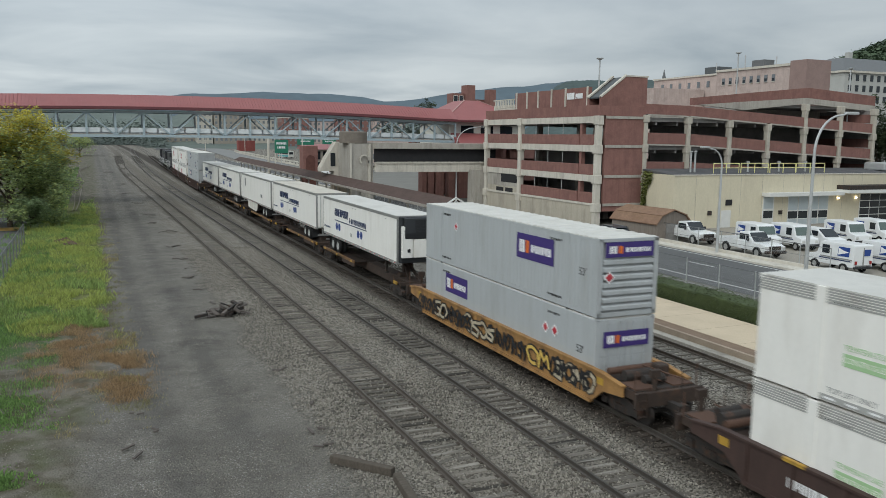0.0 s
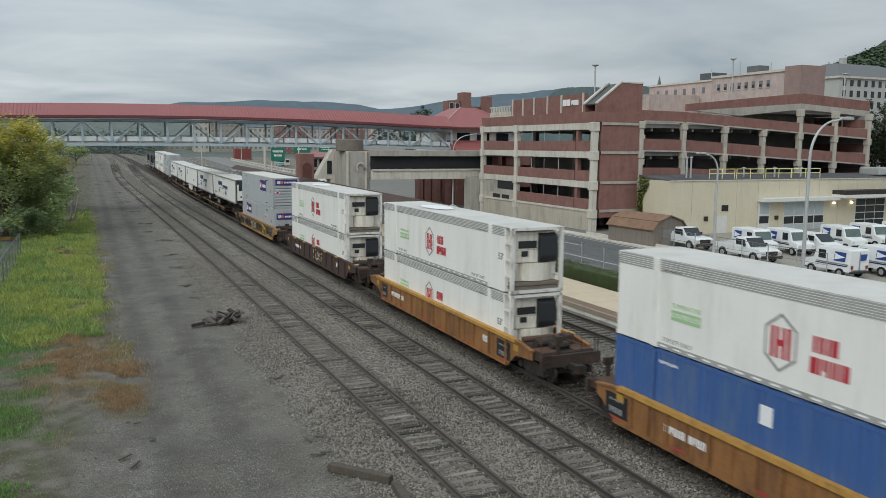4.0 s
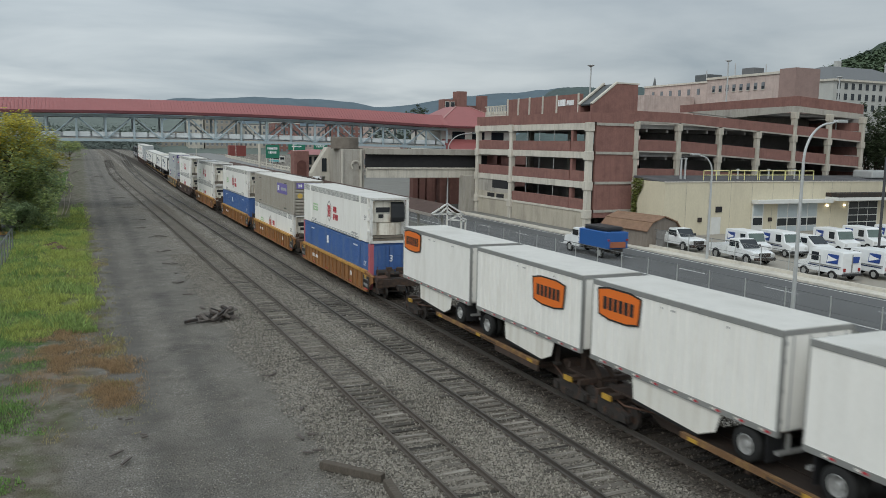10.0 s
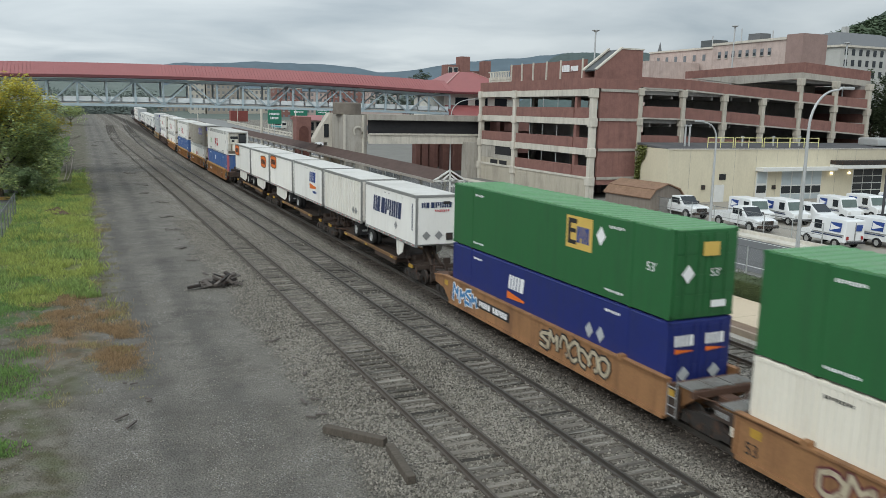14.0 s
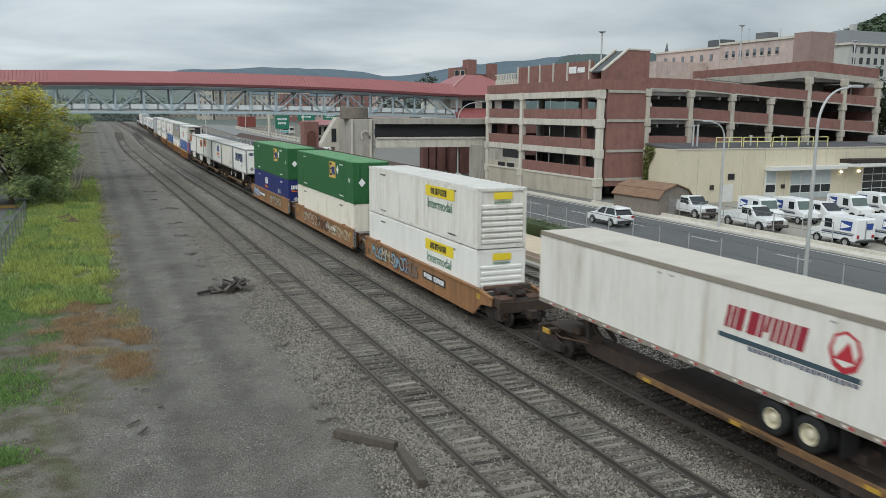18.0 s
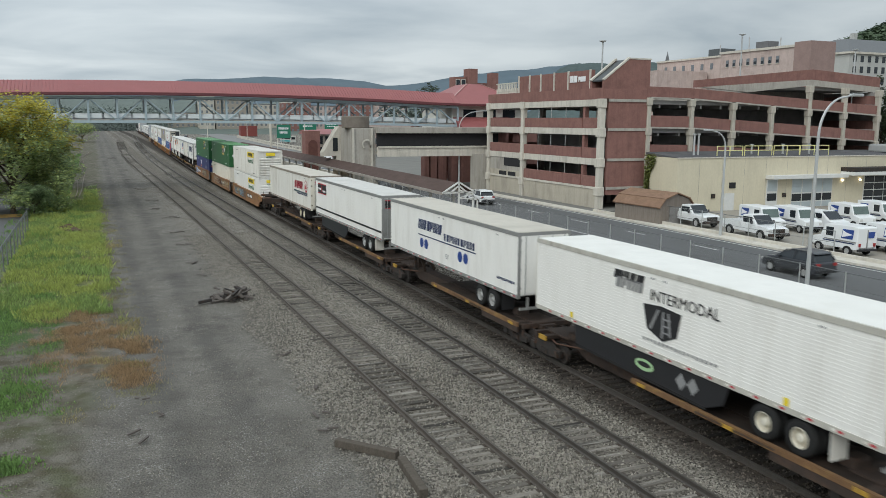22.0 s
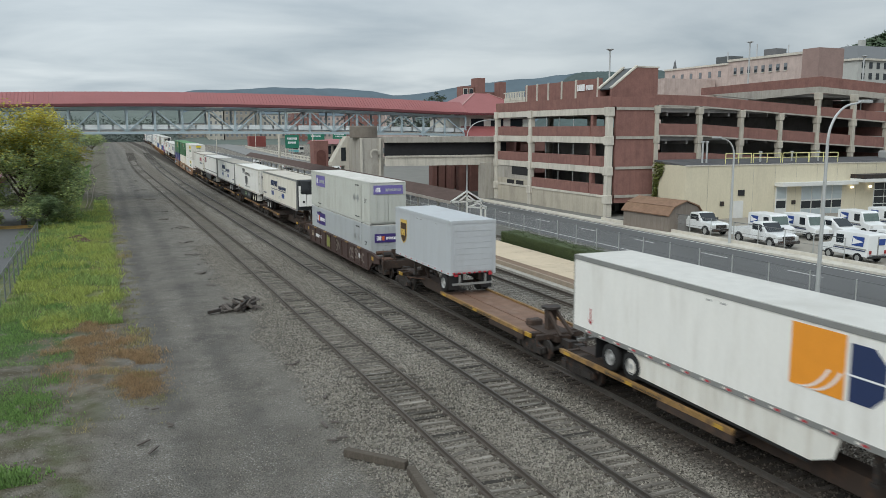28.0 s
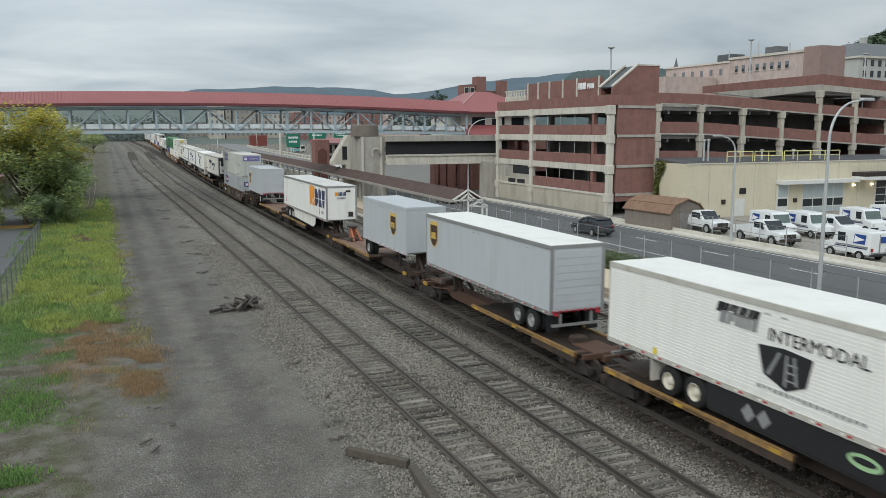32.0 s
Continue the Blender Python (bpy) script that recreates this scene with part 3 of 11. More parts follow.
    # low green turf before it, broken by bare stones
    low = mathn("MULTIPLY", mathn("MULTIPLY", ramp(y, 37, 39.5), ramp(y, 52, 46)), ramp(wx, -1.5, -2.5))
    base = mix(mathn("MULTIPLY", low, ramp(noise_tex(0.9, 5, 0.65), 0.60, 0.46)), base, (0.060, 0.105, 0.032))
    t.links.new(base, b.inputs["Base Color"])
    bp = t.nodes.new("ShaderNodeBump")
    bp.inputs["Strength"].default_value, bp.inputs["Distance"].default_value = 0.9, 0.05
    hgt = mathn("ADD", mathn("MULTIPLY", vo.outputs["Distance"], -1.0), mathn("MULTIPLY", fine, 0.5))
    t.links.new(hgt, bp.inputs["Height"])
    t.links.new(bp.outputs[0], b.inputs["Normal"])
    return m


GROUND = ground_material()
bm = bmesh.new()
# the sheet: finer near the tracks, one skin out to the horizon
xs = [-3000, -400, -120, -60, -30] + [-20 + i for i in range(60)] + [45, 60, 120, 300, 900, 3000]
ys = [-3000, -500, -60, -10] + [2 * i for i in range(75)] + [150 + 6 * i for i in range(46)] + [440, 520, 900, 1800, 4000]


def ground_z(x, y):
    near = 1.0 if -60 < x < 60 and -60 < y < 260 else 0.0
    z = -0.24 + near * 0.05 * noise.noise((x * 0.23, y * 0.17, 2.0))
    # crowned ballast under the tracks
    if 6 < x < 27 and near:
        z += 0.03
    return z + rise(x, y)


grid = [[bm.verts.new((x, y, ground_z(x, y))) for y in ys] for x in xs]
for i in range(len(xs) - 1):
    for j in range(len(ys) - 1):
        bm.faces.new((grid[i][j], grid[i + 1][j], grid[i + 1][j + 1], grid[i][j + 1]))
solo("ground", bm, GROUND, "grey packed gravel and crushed stone ground with a weedy verge", "ground", "structure", smooth=True)

RAILSTEEL = surf("worn_rail_steel", (0.088, 0.078, 0.069), 0.55, 0.4, var=0.2, dirt=(0.07, 0.05, 0.035), dirt_amt=0.5, dirt_scale=5)
RAILRUST = surf("rusty_rail_steel", (0.090, 0.076, 0.064), 0.7, 0.2, var=0.2, dirt=(0.07, 0.05, 0.035), dirt_amt=0.5, dirt_scale=5)
TIEDARK = surf("dark_tie_wood", (0.105, 0.094, 0.082), 0.9, var=0.3, scale=3, fine=25, rnd=0.7, dirt=(0.33, 0.31, 0.275), dirt_amt=0.85, dirt_scale=1.6, stretch=(0.3, 3, 1))
TIEWOOD = surf("weathered_tie_wood", (0.125, 0.112, 0.096), 0.9, var=0.3, scale=3, fine=25, rnd=0.65, dirt=(0.35, 0.33, 0.295), dirt_amt=0.8, dirt_scale=1.6, stretch=(0.3, 3, 1))
TIEWOOD_FAR = surf("far_tie_wood", (0.128, 0.117, 0.102), 0.9, var=0.3, rnd=0.4, island=0.3)
# main line ties: oil and the shade below the train in one tone
TIEOILSHADE = surf("oily_shaded_tie_wood", (0.043, 0.035, 0.029), 0.85, var=0.3, island=0.5)
PLATE = surf("rusty_tie_plate", (0.06, 0.045, 0.035), 0.8, 0.2, var=0.2)


def rail_bm(k, side, y0, y1, step):
    prof = [(-0.07, -0.17), (0.07, -0.17), (0.07, -0.155), (0.012, -0.13), (0.012, -0.045), (0.036, -0.03), (0.036, 0.0), (-0.036, 0.0), (-0.036, -0.03), (-0.012, -0.045), (-0.012, -0.13), (-0.07, -0.155)]
    bm = bmesh.new()
    prev = None
    y = y0
    while y <= y1 + 0.01:
        x = track_x(k, y) + side * 0.753
        up = 0.0 if k == 4 else grade(y)
        ring = [bm.verts.new((x + u, y, v + up)) for u, v in prof]
        if prev:
            for i in range(len(prof)):
                bm.faces.new((prev[i], prev[(i + 1) % 12], ring[(i + 1) % 12], ring[i]))
        prev = ring
        y += step
    bmesh.ops.recalc_face_normals(bm, faces=bm.faces)
    return bm


def lay_track(k, label, steel):
    tr = thing("track", label, "railway track", kind="structure")
    for side in (-1, 1):
        part("rail", rail_bm(k, side, -460, 900, 10), steel, tr)
    return tr


TRACKS = {1: lay_track(1, "rusty siding rails on weathered wooden ties in grey ballast", RAILRUST),
          2: lay_track(2, "worn main line rails on closely laid wooden ties", RAILSTEEL),
          3: lay_track(3, "oily main line rails under the passing freight train", RAILSTEEL),
          4: lay_track(4, "rusty station track beside the passenger platform", RAILRUST)}

# ---------------------------------------------------------------- the train
MOVERS = []          # (thing, place along the track at the start)
L53, L48, L28 = 16.15, 13.7, 8.53
W = 2.59


def rolling(name, label, category, s, group=""):
    ob = thing(name, label, category, on_track(3, s), group)
    MOVERS.append((ob, s))
    return ob


def ribbed_side(bm, x, y0, y1, z0, z1, pitch, depth, face):
    """A side wall with pressed trapezoid ribs; face is -1 or 1 along x."""
    n = max(1, round((y1 - y0) / pitch))
    p = (y1 - y0) / n
    line = []
    for i in range(n):
        a = y0 + i * p
        line += [(0, a), (0, a + 0.40 * p), (depth, a + 0.52 * p), (depth, a + 0.88 * p)]
    line.append((0, y1))
    lo = [bm.verts.new((x - face * d, y, z0)) for d, y in line]
    hi = [bm.verts.new((x - face * d, y, z1)) for d, y in line]
    for i in range(len(line) - 1):
        bm.faces.new((lo[i], hi[i], hi[i + 1], lo[i + 1]))


def shell(L, z0, z1, ribs, depth=0.035, end_ribs=True, w=W):
    """Body of a box load: sides, ends and floor; the roof is a part of its own."""
    bm = bmesh.new()
    h = L / 2
    if ribs:
        for f in (-1, 1):
            ribbed_side(bm, f * w / 2, -h + 0.16, h - 0.16, z0 + 0.16, z1 - 0.1, ribs, depth, f)
            box(bm, *(sorted((f * w / 2, f * (w / 2 - 0.1)))), -h, h, z0, z0 + 0.16)
            box(bm, *(sorted((f * w / 2, f * (w / 2 - 0.1)))), -h, h, z1 - 0.1, z1 - 0.02)
            for e in (-1, 1):
                box(bm, *(sorted((f * w / 2, f * (w / 2 - 0.16)))), *(sorted((e * h, e * (h - 0.16)))), z0, z1 - 0.02)
        box(bm, -w / 2 + 0.06, w / 2 - 0.06, -h + 0.05, h - 0.05, z0 + 0.03, z1 - 0.04)
    else:
        box(bm, -w / 2, w / 2, -h, h, z0, z1 - 0.02)
        soft(bm, 0.025)
    bmesh.ops.recalc_face_normals(bm, faces=bm.faces)
    return bm


def roof_bm(L, z, w=W, ribs=0.0):
    bm = bmesh.new()
    h = L / 2
    box(bm, -w / 2 + 0.01, w / 2 - 0.01, -h + 0.01, h - 0.01, z - 0.02, z + 0.012)
    if ribs:
        # one pressed sheet with cross ribs
        n = int(L / ribs)
        line = [(-h + 0.05, z + 0.013)]
        for i in range(n):
            y = -h + (i + 0.5) * L / n
            line += [(y - 0.36 * ribs, z + 0.013), (y - 0.30 * ribs, z + 0.036), (y, z + 0.036), (y + 0.06 * ribs, z + 0.013)]
        line.append((h - 0.05, z + 0.013))
        bm.free()
        bm = bmesh.new()
        prism(bm, line + [(h - 0.01, z - 0.02), (-h + 0.01, z - 0.02)], "x", -w / 2 + 0.03, w / 2 - 0.03)
        bmesh.ops.recalc_face_normals(bm, faces=bm.faces)
    return bm


def castings(z0, z1, L, inner=True):
    """Corner castings at the ends and at the 40-foot posts."""
    bm = bmesh.new()
    for y in ([-L / 2 + 0.09, L / 2 - 0.09] + ([-6.05, 6.05] if inner and L > 14 else [])):
        for f in (-1, 1):
            for z in (z0, z1 - 0.12):
                x = f * (W / 2 - 0.075)
                box(bm, x - 0.085, x + 0.085, y - 0.09, y + 0.09, z, z + 0.125)
    return bm


def posts40(z0, z1, L):
    bm = bmesh.new()
    if L > 14:
        for y in (-6.05, 6.05):
            for f in (-1, 1):
                x = f * W / 2
                box(bm, x - 0.012, x + 0.012, y - 0.07, y + 0.07, z0 + 0.1, z1 - 0.08)
    return bm


def small_marks(parent, L, z0, z1, material, sizes=True, lift=False):
    """Data lines and size marks on the side and end of a container."""
    s = []
    for y in (5.3, -5.2):
        s += word(-y, z1 - 0.35, 0.9, 0.10, 9)
        if lift:
            part("lift_mark", text_bm("TOP LIFT ONLY", 0.2, on_side(-W / 2 - 0.004, 0.94 * y, z0 + 0.32)), GREYV, parent)
        else:
            s += word(-y, z0 + 0.30, 1.1, 0.09, 12)
    part("data_lettering", plates(on_side(-W / 2 - 0.004, 0, 0), s), material, parent, "small dark data lettering")
    if sizes:
        bm = text_bm("53'", 0.42, on_side(-W / 2 - 0.004, -7.1, (z0 + z1) / 2 + 0.1))
        part("size_mark", bm, material, parent, "53' size mark")


def doors_end(parent, L, z0, z1, material, bars=True):
    """Two doors with lock rods on the end towards -y."""
    y = -L / 2
    for f in (-1, 1):
        bm = bmesh.new()
        for i in range(4):
            za = z0 + 0.16 + i * (z1 - z0 - 0.3) / 4
            box(bm, *(sorted((f * 0.03, f * (W / 2 - 0.13)))), y - 0.03, y + 0.02, za + 0.03, za + (z1 - z0 - 0.3) / 4 - 0.03)
        box(bm, *(sorted((f * 0.02, f * (W / 2 - 0.11)))), y - 0.015, y + 0.02, z0 + 0.13, z1 - 0.12)
        d = part("door", bm, material, parent)
        if bars:
            for x in (0.28, 0.82):
                part("lock_rod", rods(0.022, ((f * x, y - 0.06, z0 + 0.1), (f * x, y - 0.06, z1 - 0.1))), material, d)


def ribbed_end(parent, L, z0, z1, material):
    """End wall pressed into level ribs."""
    y = -L / 2
    bm = bmesh.new()
    n = 7
    hh = (z1 - z0 - 0.9) / n
    for i in range(n):
        za = z0 + 0.2 + i * hh
        prism(bm, [(y + 0.02, za), (y - 0.05, za + hh * 0.2), (y - 0.05, za + hh * 0.62), (y + 0.02, za + hh * 0.82)], "x", -W / 2 + 0.2, W / 2 - 0.2)
    bmesh.ops.recalc_face_normals(bm, faces=bm.faces)
    part("end_ribs", bm, material, parent)
    bm = bmesh.new()
    for f in (-1, 1):
        box(bm, *(sorted((f * (W / 2 + 0.004), f * (W / 2 - 0.17)))), y - 0.03, y + 0.03, z0, z1)
    box(bm, -W / 2, W / 2, y - 0.03, y + 0.03, z1 - 0.12, z1)
    box(bm, -W / 2, W / 2, y - 0.03, y + 0.03, z0, z0 + 0.16)
    part("end_frame", bm, material, parent)


def reefer_end(parent, L, z0, z1, dark=REEFERBLACK):
    """Open guard frame with a refrigeration unit set into the near end."""
    y = -L / 2
    bm = bmesh.new()
    for f in (-1, 1):
        x = f * (W / 2 - 0.08)
        box(bm, x - 0.08, x + 0.08, y - 0.02, y + 0.14, z0, z1)
        for k in range(1, 4):
            z = z0 + k * (z1 - z0) / 4
            box(bm, x - 0.05, x + 0.05, y + 0.14, y + 0.62, z - 0.04, z + 0.04)
    box(bm, -W / 2, W / 2, y - 0.02, y + 0.14, z0, z0 + 0.14)
    box(bm, -W / 2, W / 2, y - 0.02, y + 0.14, z1 - 0.12, z1)
    part("guard_frame", bm, RUSTWHITE, parent, "rust-stained white steel guard frame")
    yb = y + 0.62
    unit = bmesh.new()
    prism(unit, [(-1.02, yb), (-0.98, yb - 0.34), (1.0, yb - 0.34), (1.04, yb)], "z", z0 + 1.3, z1 - 0.2)
    bmesh.ops.recalc_face_normals(unit, faces=unit.faces)
    u = part("refrigeration_unit", soft(unit, 0.05, 2), CREAMTANK, parent, "cream refrigeration unit with black grille")
    hood = bmesh.new()
    prism(hood, [(yb - 0.3, z0 + 1.28), (yb - 0.5, z0 + 1.36), (yb - 0.58, z0 + 1.6), (yb - 0.54, z1 - 0.42), (yb - 0.3, z1 - 0.24)], "x", 0.16, 1.06)
    bmesh.ops.recalc_face_normals(hood, faces=hood.faces)
    part("grille", soft(hood, 0.05, 2), dark, u, "black grille hood")
    part("vent", boxes((-0.82, 0.1, yb - 0.37, yb - 0.33, z1 - 0.92, z1 - 0.6)), dark, u)
    part("control_box", boxes((-0.66, -0.34, yb - 0.37, yb - 0.33, z1 - 1.28, z1 - 1.04)), dark, u)
    part("seam", boxes((-0.98, 0.14, yb - 0.352, yb - 0.335, z1 - 1.0, z1 - 0.985)), RIBGREY, u)
    tank = bmesh.new()
    prism(tank, [(-0.72, yb)] + [(0.14 + 0.86 * math.cos(a), yb - 0.50 * math.sin(a)) for a in [math.pi * (10 - i) / 10 for i in range(1, 10)]] + [(1.0, yb)], "z", z0 + 0.5, z0 + 1.28)
    bmesh.ops.recalc_face_normals(tank, faces=tank.faces)
    part("fuel_tank", tank, CREAMTANK, u, "rounded rust-stained cream tank", smooth=False)
    part("side_box", boxes((-1.06, -0.76, yb - 0.3, yb, z0 + 0.5, z0 + 1.28)), CREAMTANK, u)
    part("kick_plate", boxes((-1.13, 1.13, y + 0.06, yb, z0 + 0.143, z0 + 0.3), (-1.13, 1.13, y + 0.03, yb - 0.1, z0 + 0.33, z0 + 0.47)), KICKGREY, parent, "grimy grey kick plate")


def container(label, s, z0, body, roof, ribs=0.0, L=L53, h=2.86, roof_ribs=0.6, marks=BLACK, end="doors", depth=0.035, sizes=True):
    ob = rolling("container", label, "container", s, "containers on the train")
    z1 = z0 + h
    hb = L / 2
    if end == "reefer":
        # the box proper stops short of the guard frame
        bm = bmesh.new()
        box(bm, -W / 2, W / 2, -hb + 0.62, hb, z0, z1 - 0.02)
        soft(bm, 0.025)
        part("body", bm, body, ob)
        part("roof", boxes((-W / 2 + 0.01, W / 2 - 0.01, -hb + 0.02, hb - 0.01, z1 - 0.02, z1 + 0.012)), roof, ob)
        band = bmesh.new()
        for i in range(6):
            za = z1 - 0.40 + i * 0.066
            for f in (-1, 1):
                x = f * (W / 2 + 0.004)
                for ya, yb in ((-hb + 0.66, -6.24), (-5.88, 5.88), (6.24, hb - 0.05)):
                    box(band, x - 0.008, x + 0.008, ya, yb, za, za + 0.045)
        part("top_rib_band", band, RIBGREY, ob, "grey ribbed band")
        for y in (-6.06, 6.06):
            for f in (-1, 1):
                part("lifting_post", soft(boxes((*(sorted((f * (W / 2 - 0.02), f * (W / 2 + 0.035)))), y - 0.16, y + 0.16, z0, z1)), 0.01), body, ob)
        low = bmesh.new()
        for f in (-1, 1):
            x = f * (W / 2 + 0.004)
            box(low, x - 0.008, x + 0.008, -5.88, 5.88, z0 + 0.04, z0 + 0.19)
        part("bottom_rail", low, RIBGREY, ob, "grey slotted bottom rail")
        slots = bmesh.new()
        for i in range(18):
            y = -5.7 + i * 0.655
            box(slots, -W / 2 - 0.018, -W / 2 - 0.008, y, y + 0.34, z0 + 0.085, z0 + 0.135)
        part("seams", slots, WHITEV, ob, "pale slots in the bottom rail")
        reefer_end(ob, L, z0, z1)
    else:
        if ribs:
            for f in (-1, 1):
                bm = bmesh.new()
                ribbed_side(bm, f * W / 2, -hb + 0.16, hb - 0.16, z0 + 0.16, z1 - 0.1, ribs, depth, f)
                bmesh.ops.recalc_face_normals(bm, faces=bm.faces)
                part("side_panel", bm, body, ob)
                part("bottom_side_rail", boxes((*(sorted((f * W / 2, f * (W / 2 - 0.1)))), -hb, hb, z0, z0 + 0.16)), body, ob)
                part("top_side_rail", boxes((*(sorted((f * W / 2, f * (W / 2 - 0.1)))), -hb, hb, z1 - 0.1, z1 - 0.02)), body, ob)
                for e in (-1, 1):
                    part("corner_post", boxes((*(sorted((f * (W / 2 + 0.002), f * (W / 2 - 0.16)))), *(sorted((e * hb, e * (hb - 0.16)))), z0, z1 - 0.02)), body, ob)
            part("box_shell", boxes((-W / 2 + 0.06, W / 2 - 0.06, -hb + 0.05, hb - 0.05, z0 + 0.03, z1 - 0.04)), body, ob)
        else:
            part("body", shell(L, z0, z1, 0, depth), body, ob)
        part("roof", roof_bm(L, z1, ribs=roof_ribs), roof, ob)
        if end == "doors":
            doors_end(ob, L, z0, z1, body)
        else:
            ribbed_end(ob, L, z0, z1, body)
    if z0 > 1:
        for y in (-6.05, 6.05):
            for f in (-1, 1):
                x = f * (W / 2 - 0.075)
                part("twistlock", boxes((x - 0.05, x + 0.05, y - 0.06, y + 0.06, z0 - 0.085, z0 + 0.02)), DARKSTEEL, ob)
    part("corner_castings", castings(z0, z1, L), body, ob)
    part("lifting_frame", posts40(z0, z1, L), body, ob)
    small_marks(ob, L, z0, z1, marks, sizes, end == "reefer")
    return ob


def hub_badge(ob, y, z, k=1.0):
    """Red hexagon emblem with two short red words and a pale green notice."""
    m = on_side(-W / 2 - 0.006, 0, 0)
    hexo = [(-y + 0.62 * k * math.sin(a), z + 0.80 * k * math.cos(a)) for a in [i * math.pi / 3 for i in range(6)]]
    hexi = [(-y + 0.55 * k * math.sin(a), z + 0.71 * k * math.cos(a)) for a in [i * math.pi / 3 for i in range(6)]]
    bm = bmesh.new()
    o1 = [bm.verts.new((u, v, 0.005)) for u, v in hexo]
    i1 = [bm.verts.new((u, v, 0.005)) for u, v in hexi]
    for i in range(6):
        bm.faces.new((o1[i], i1[i], i1[(i + 1) % 6], o1[(i + 1) % 6]))
    bm.transform(m)
    part("emblem_outline", bm, GREYV, ob, "grey hexagon outline")
    sh = [rect(-y - 0.34 * k, -y - 0.22 * k, z - 0.42 * k, z + 0.42 * k), rect(-y - 0.16 * k, -y - 0.05 * k, z - 0.42 * k, z + 0.42 * k),
          rect(-y + 0.05 * k, -y + 0.16 * k, z - 0.42 * k, z + 0.42 * k), rect(-y + 0.22 * k, -y + 0.34 * k, z - 0.42 * k, z + 0.42 * k),
          rect(-y - 0.05 * k, -y + 0.05 * k, z - 0.08 * k, z + 0.08 * k)]
    sh += word(-y + 1.45 * k, z + 0.22 * k, 0.85 * k, 0.42 * k, 3, gap=0.2)
    sh += word(-y + 1.6 * k, z - 0.32 * k, 1.25 * k, 0.42 * k, 5, gap=0.2)
    part("hexagon_mark", plates(m, sh), REDV, ob, "red bar emblem")
    u = -y - 3.67
    part("notice_word", text_bm("TEMPERATURE", 0.2, on_side(-W / 2 - 0.006, -u, z + 0.2)), LIMEV, ob, "pale green notice")
    nb = part("notice", plates(m, [rect(u - 0.66, u + 0.66, z - 0.26, z + 0.06)]), LIMEV, ob, "pale green notice panel")
    part("notice_word", text_bm("CONTROLLED", 0.2, on_side(-W / 2 - 0.014, -u, z - 0.1)), WHITE, nb)


def purple_sign(ob, y, z, w, h, material=PURPLE, end=False, L=L53, second=ORANGE):
    m = on_end(0, -L / 2 - 0.075, 0) if end else on_side(-W / 2 - 0.006, 0, 0)
    u = 0 if end else -y
    p = part("sign_panel", poly_bm(m, rect(u - w / 2, u + w / 2, z - h / 2, z + h / 2)), material, ob, "purple sign panel")
    m2 = m @ Matrix.Translation((0, 0, 0.008))
    part("sign_mark", plates(m2, word(u - w * 0.34, z, w * 0.17, h * 0.5, 3, gap=0.18)), WHITEV, p)
    part("sign_mark", plates(m2, word(u - w * 0.19, z, w * 0.11, h * 0.5, 2, gap=0.18)), second, p)
    part("sign_mark", plates(m2, word(u + w * 0.18, z - h * 0.03, w * 0.54, h * 0.3, 10, gap=0.3)), WHITEV if material is PURPLE else GREYBOX, p)


# ---- running gear
def wheelset_bm():
    bm = bmesh.new()
    for f in (-1, 1):
        m = Matrix.Translation((f * 0.72, 0, 0.43)) @ Matrix.Rotation(math.pi / 2, 4, "Y")
        lathe(bm, [(0.08, -0.10), (0.16, -0.09), (0.18, -0.05), (0.36, -0.05), (0.42, -0.06), (0.42, 0.06), (0.38, 0.06), (0.34, 0.02), (0.16, 0.03), (0.12, 0.08)], m, 18)
    rod(bm, (-0.8, 0, 0.43), (0.8, 0, 0.43), 0.08, 8)
    return bm


def bogie_frame_bm():
    bm = bmesh.new()
    for f in (-1, 1):
        x = f * 1.02
        prism(bm, [(-1.15, 0.36), (-1.15, 0.60), (-0.7, 0.66), (-0.4, 0.78), (0.4, 0.78), (0.7, 0.66), (1.15, 0.60), (1.15, 0.36), (0.75, 0.34), (0.45, 0.2), (-0.45, 0.2), (-0.75, 0.34)], "x", x - 0.07, x + 0.07)
        for y in (-0.18, 0, 0.18):
            rod(bm, (x + f * 0.08, y, 0.26), (x + f * 0.08, y, 0.5), 0.07, 8)
        for y in (-0.9, 0.9):
            box(bm, x - 0.14, x + 0.14, y - 0.16, y + 0.16, 0.3, 0.56)
    box(bm, -1.0, 1.0, -0.2, 0.2, 0.42, 0.72)
    bmesh.ops.recalc_face_normals(bm, faces=bm.faces)
    return bm


def bogie(parent, y):
    b = shared("bogie", "bogie", bogie_frame_bm, DARKSTEEL, parent, Matrix.Translation((0, y, 0)), label="grimy steel bogie")
    for dy in (-0.9, 0.9):
        shared("wheelset", "wheelset", wheelset_bm, DARKSTEEL, b, Matrix.Translation((0, dy, 0)), smooth=False)


def coupler(parent, y, f):
    part("coupler", boxes((-0.12, 0.12, *(sorted((y, y + f * 0.75))), 0.62, 0.88), (-0.2, 0.2, *(sorted((y + f * 0.55, y + f * 0.85))), 0.58, 0.92)), DARKSTEEL, parent)


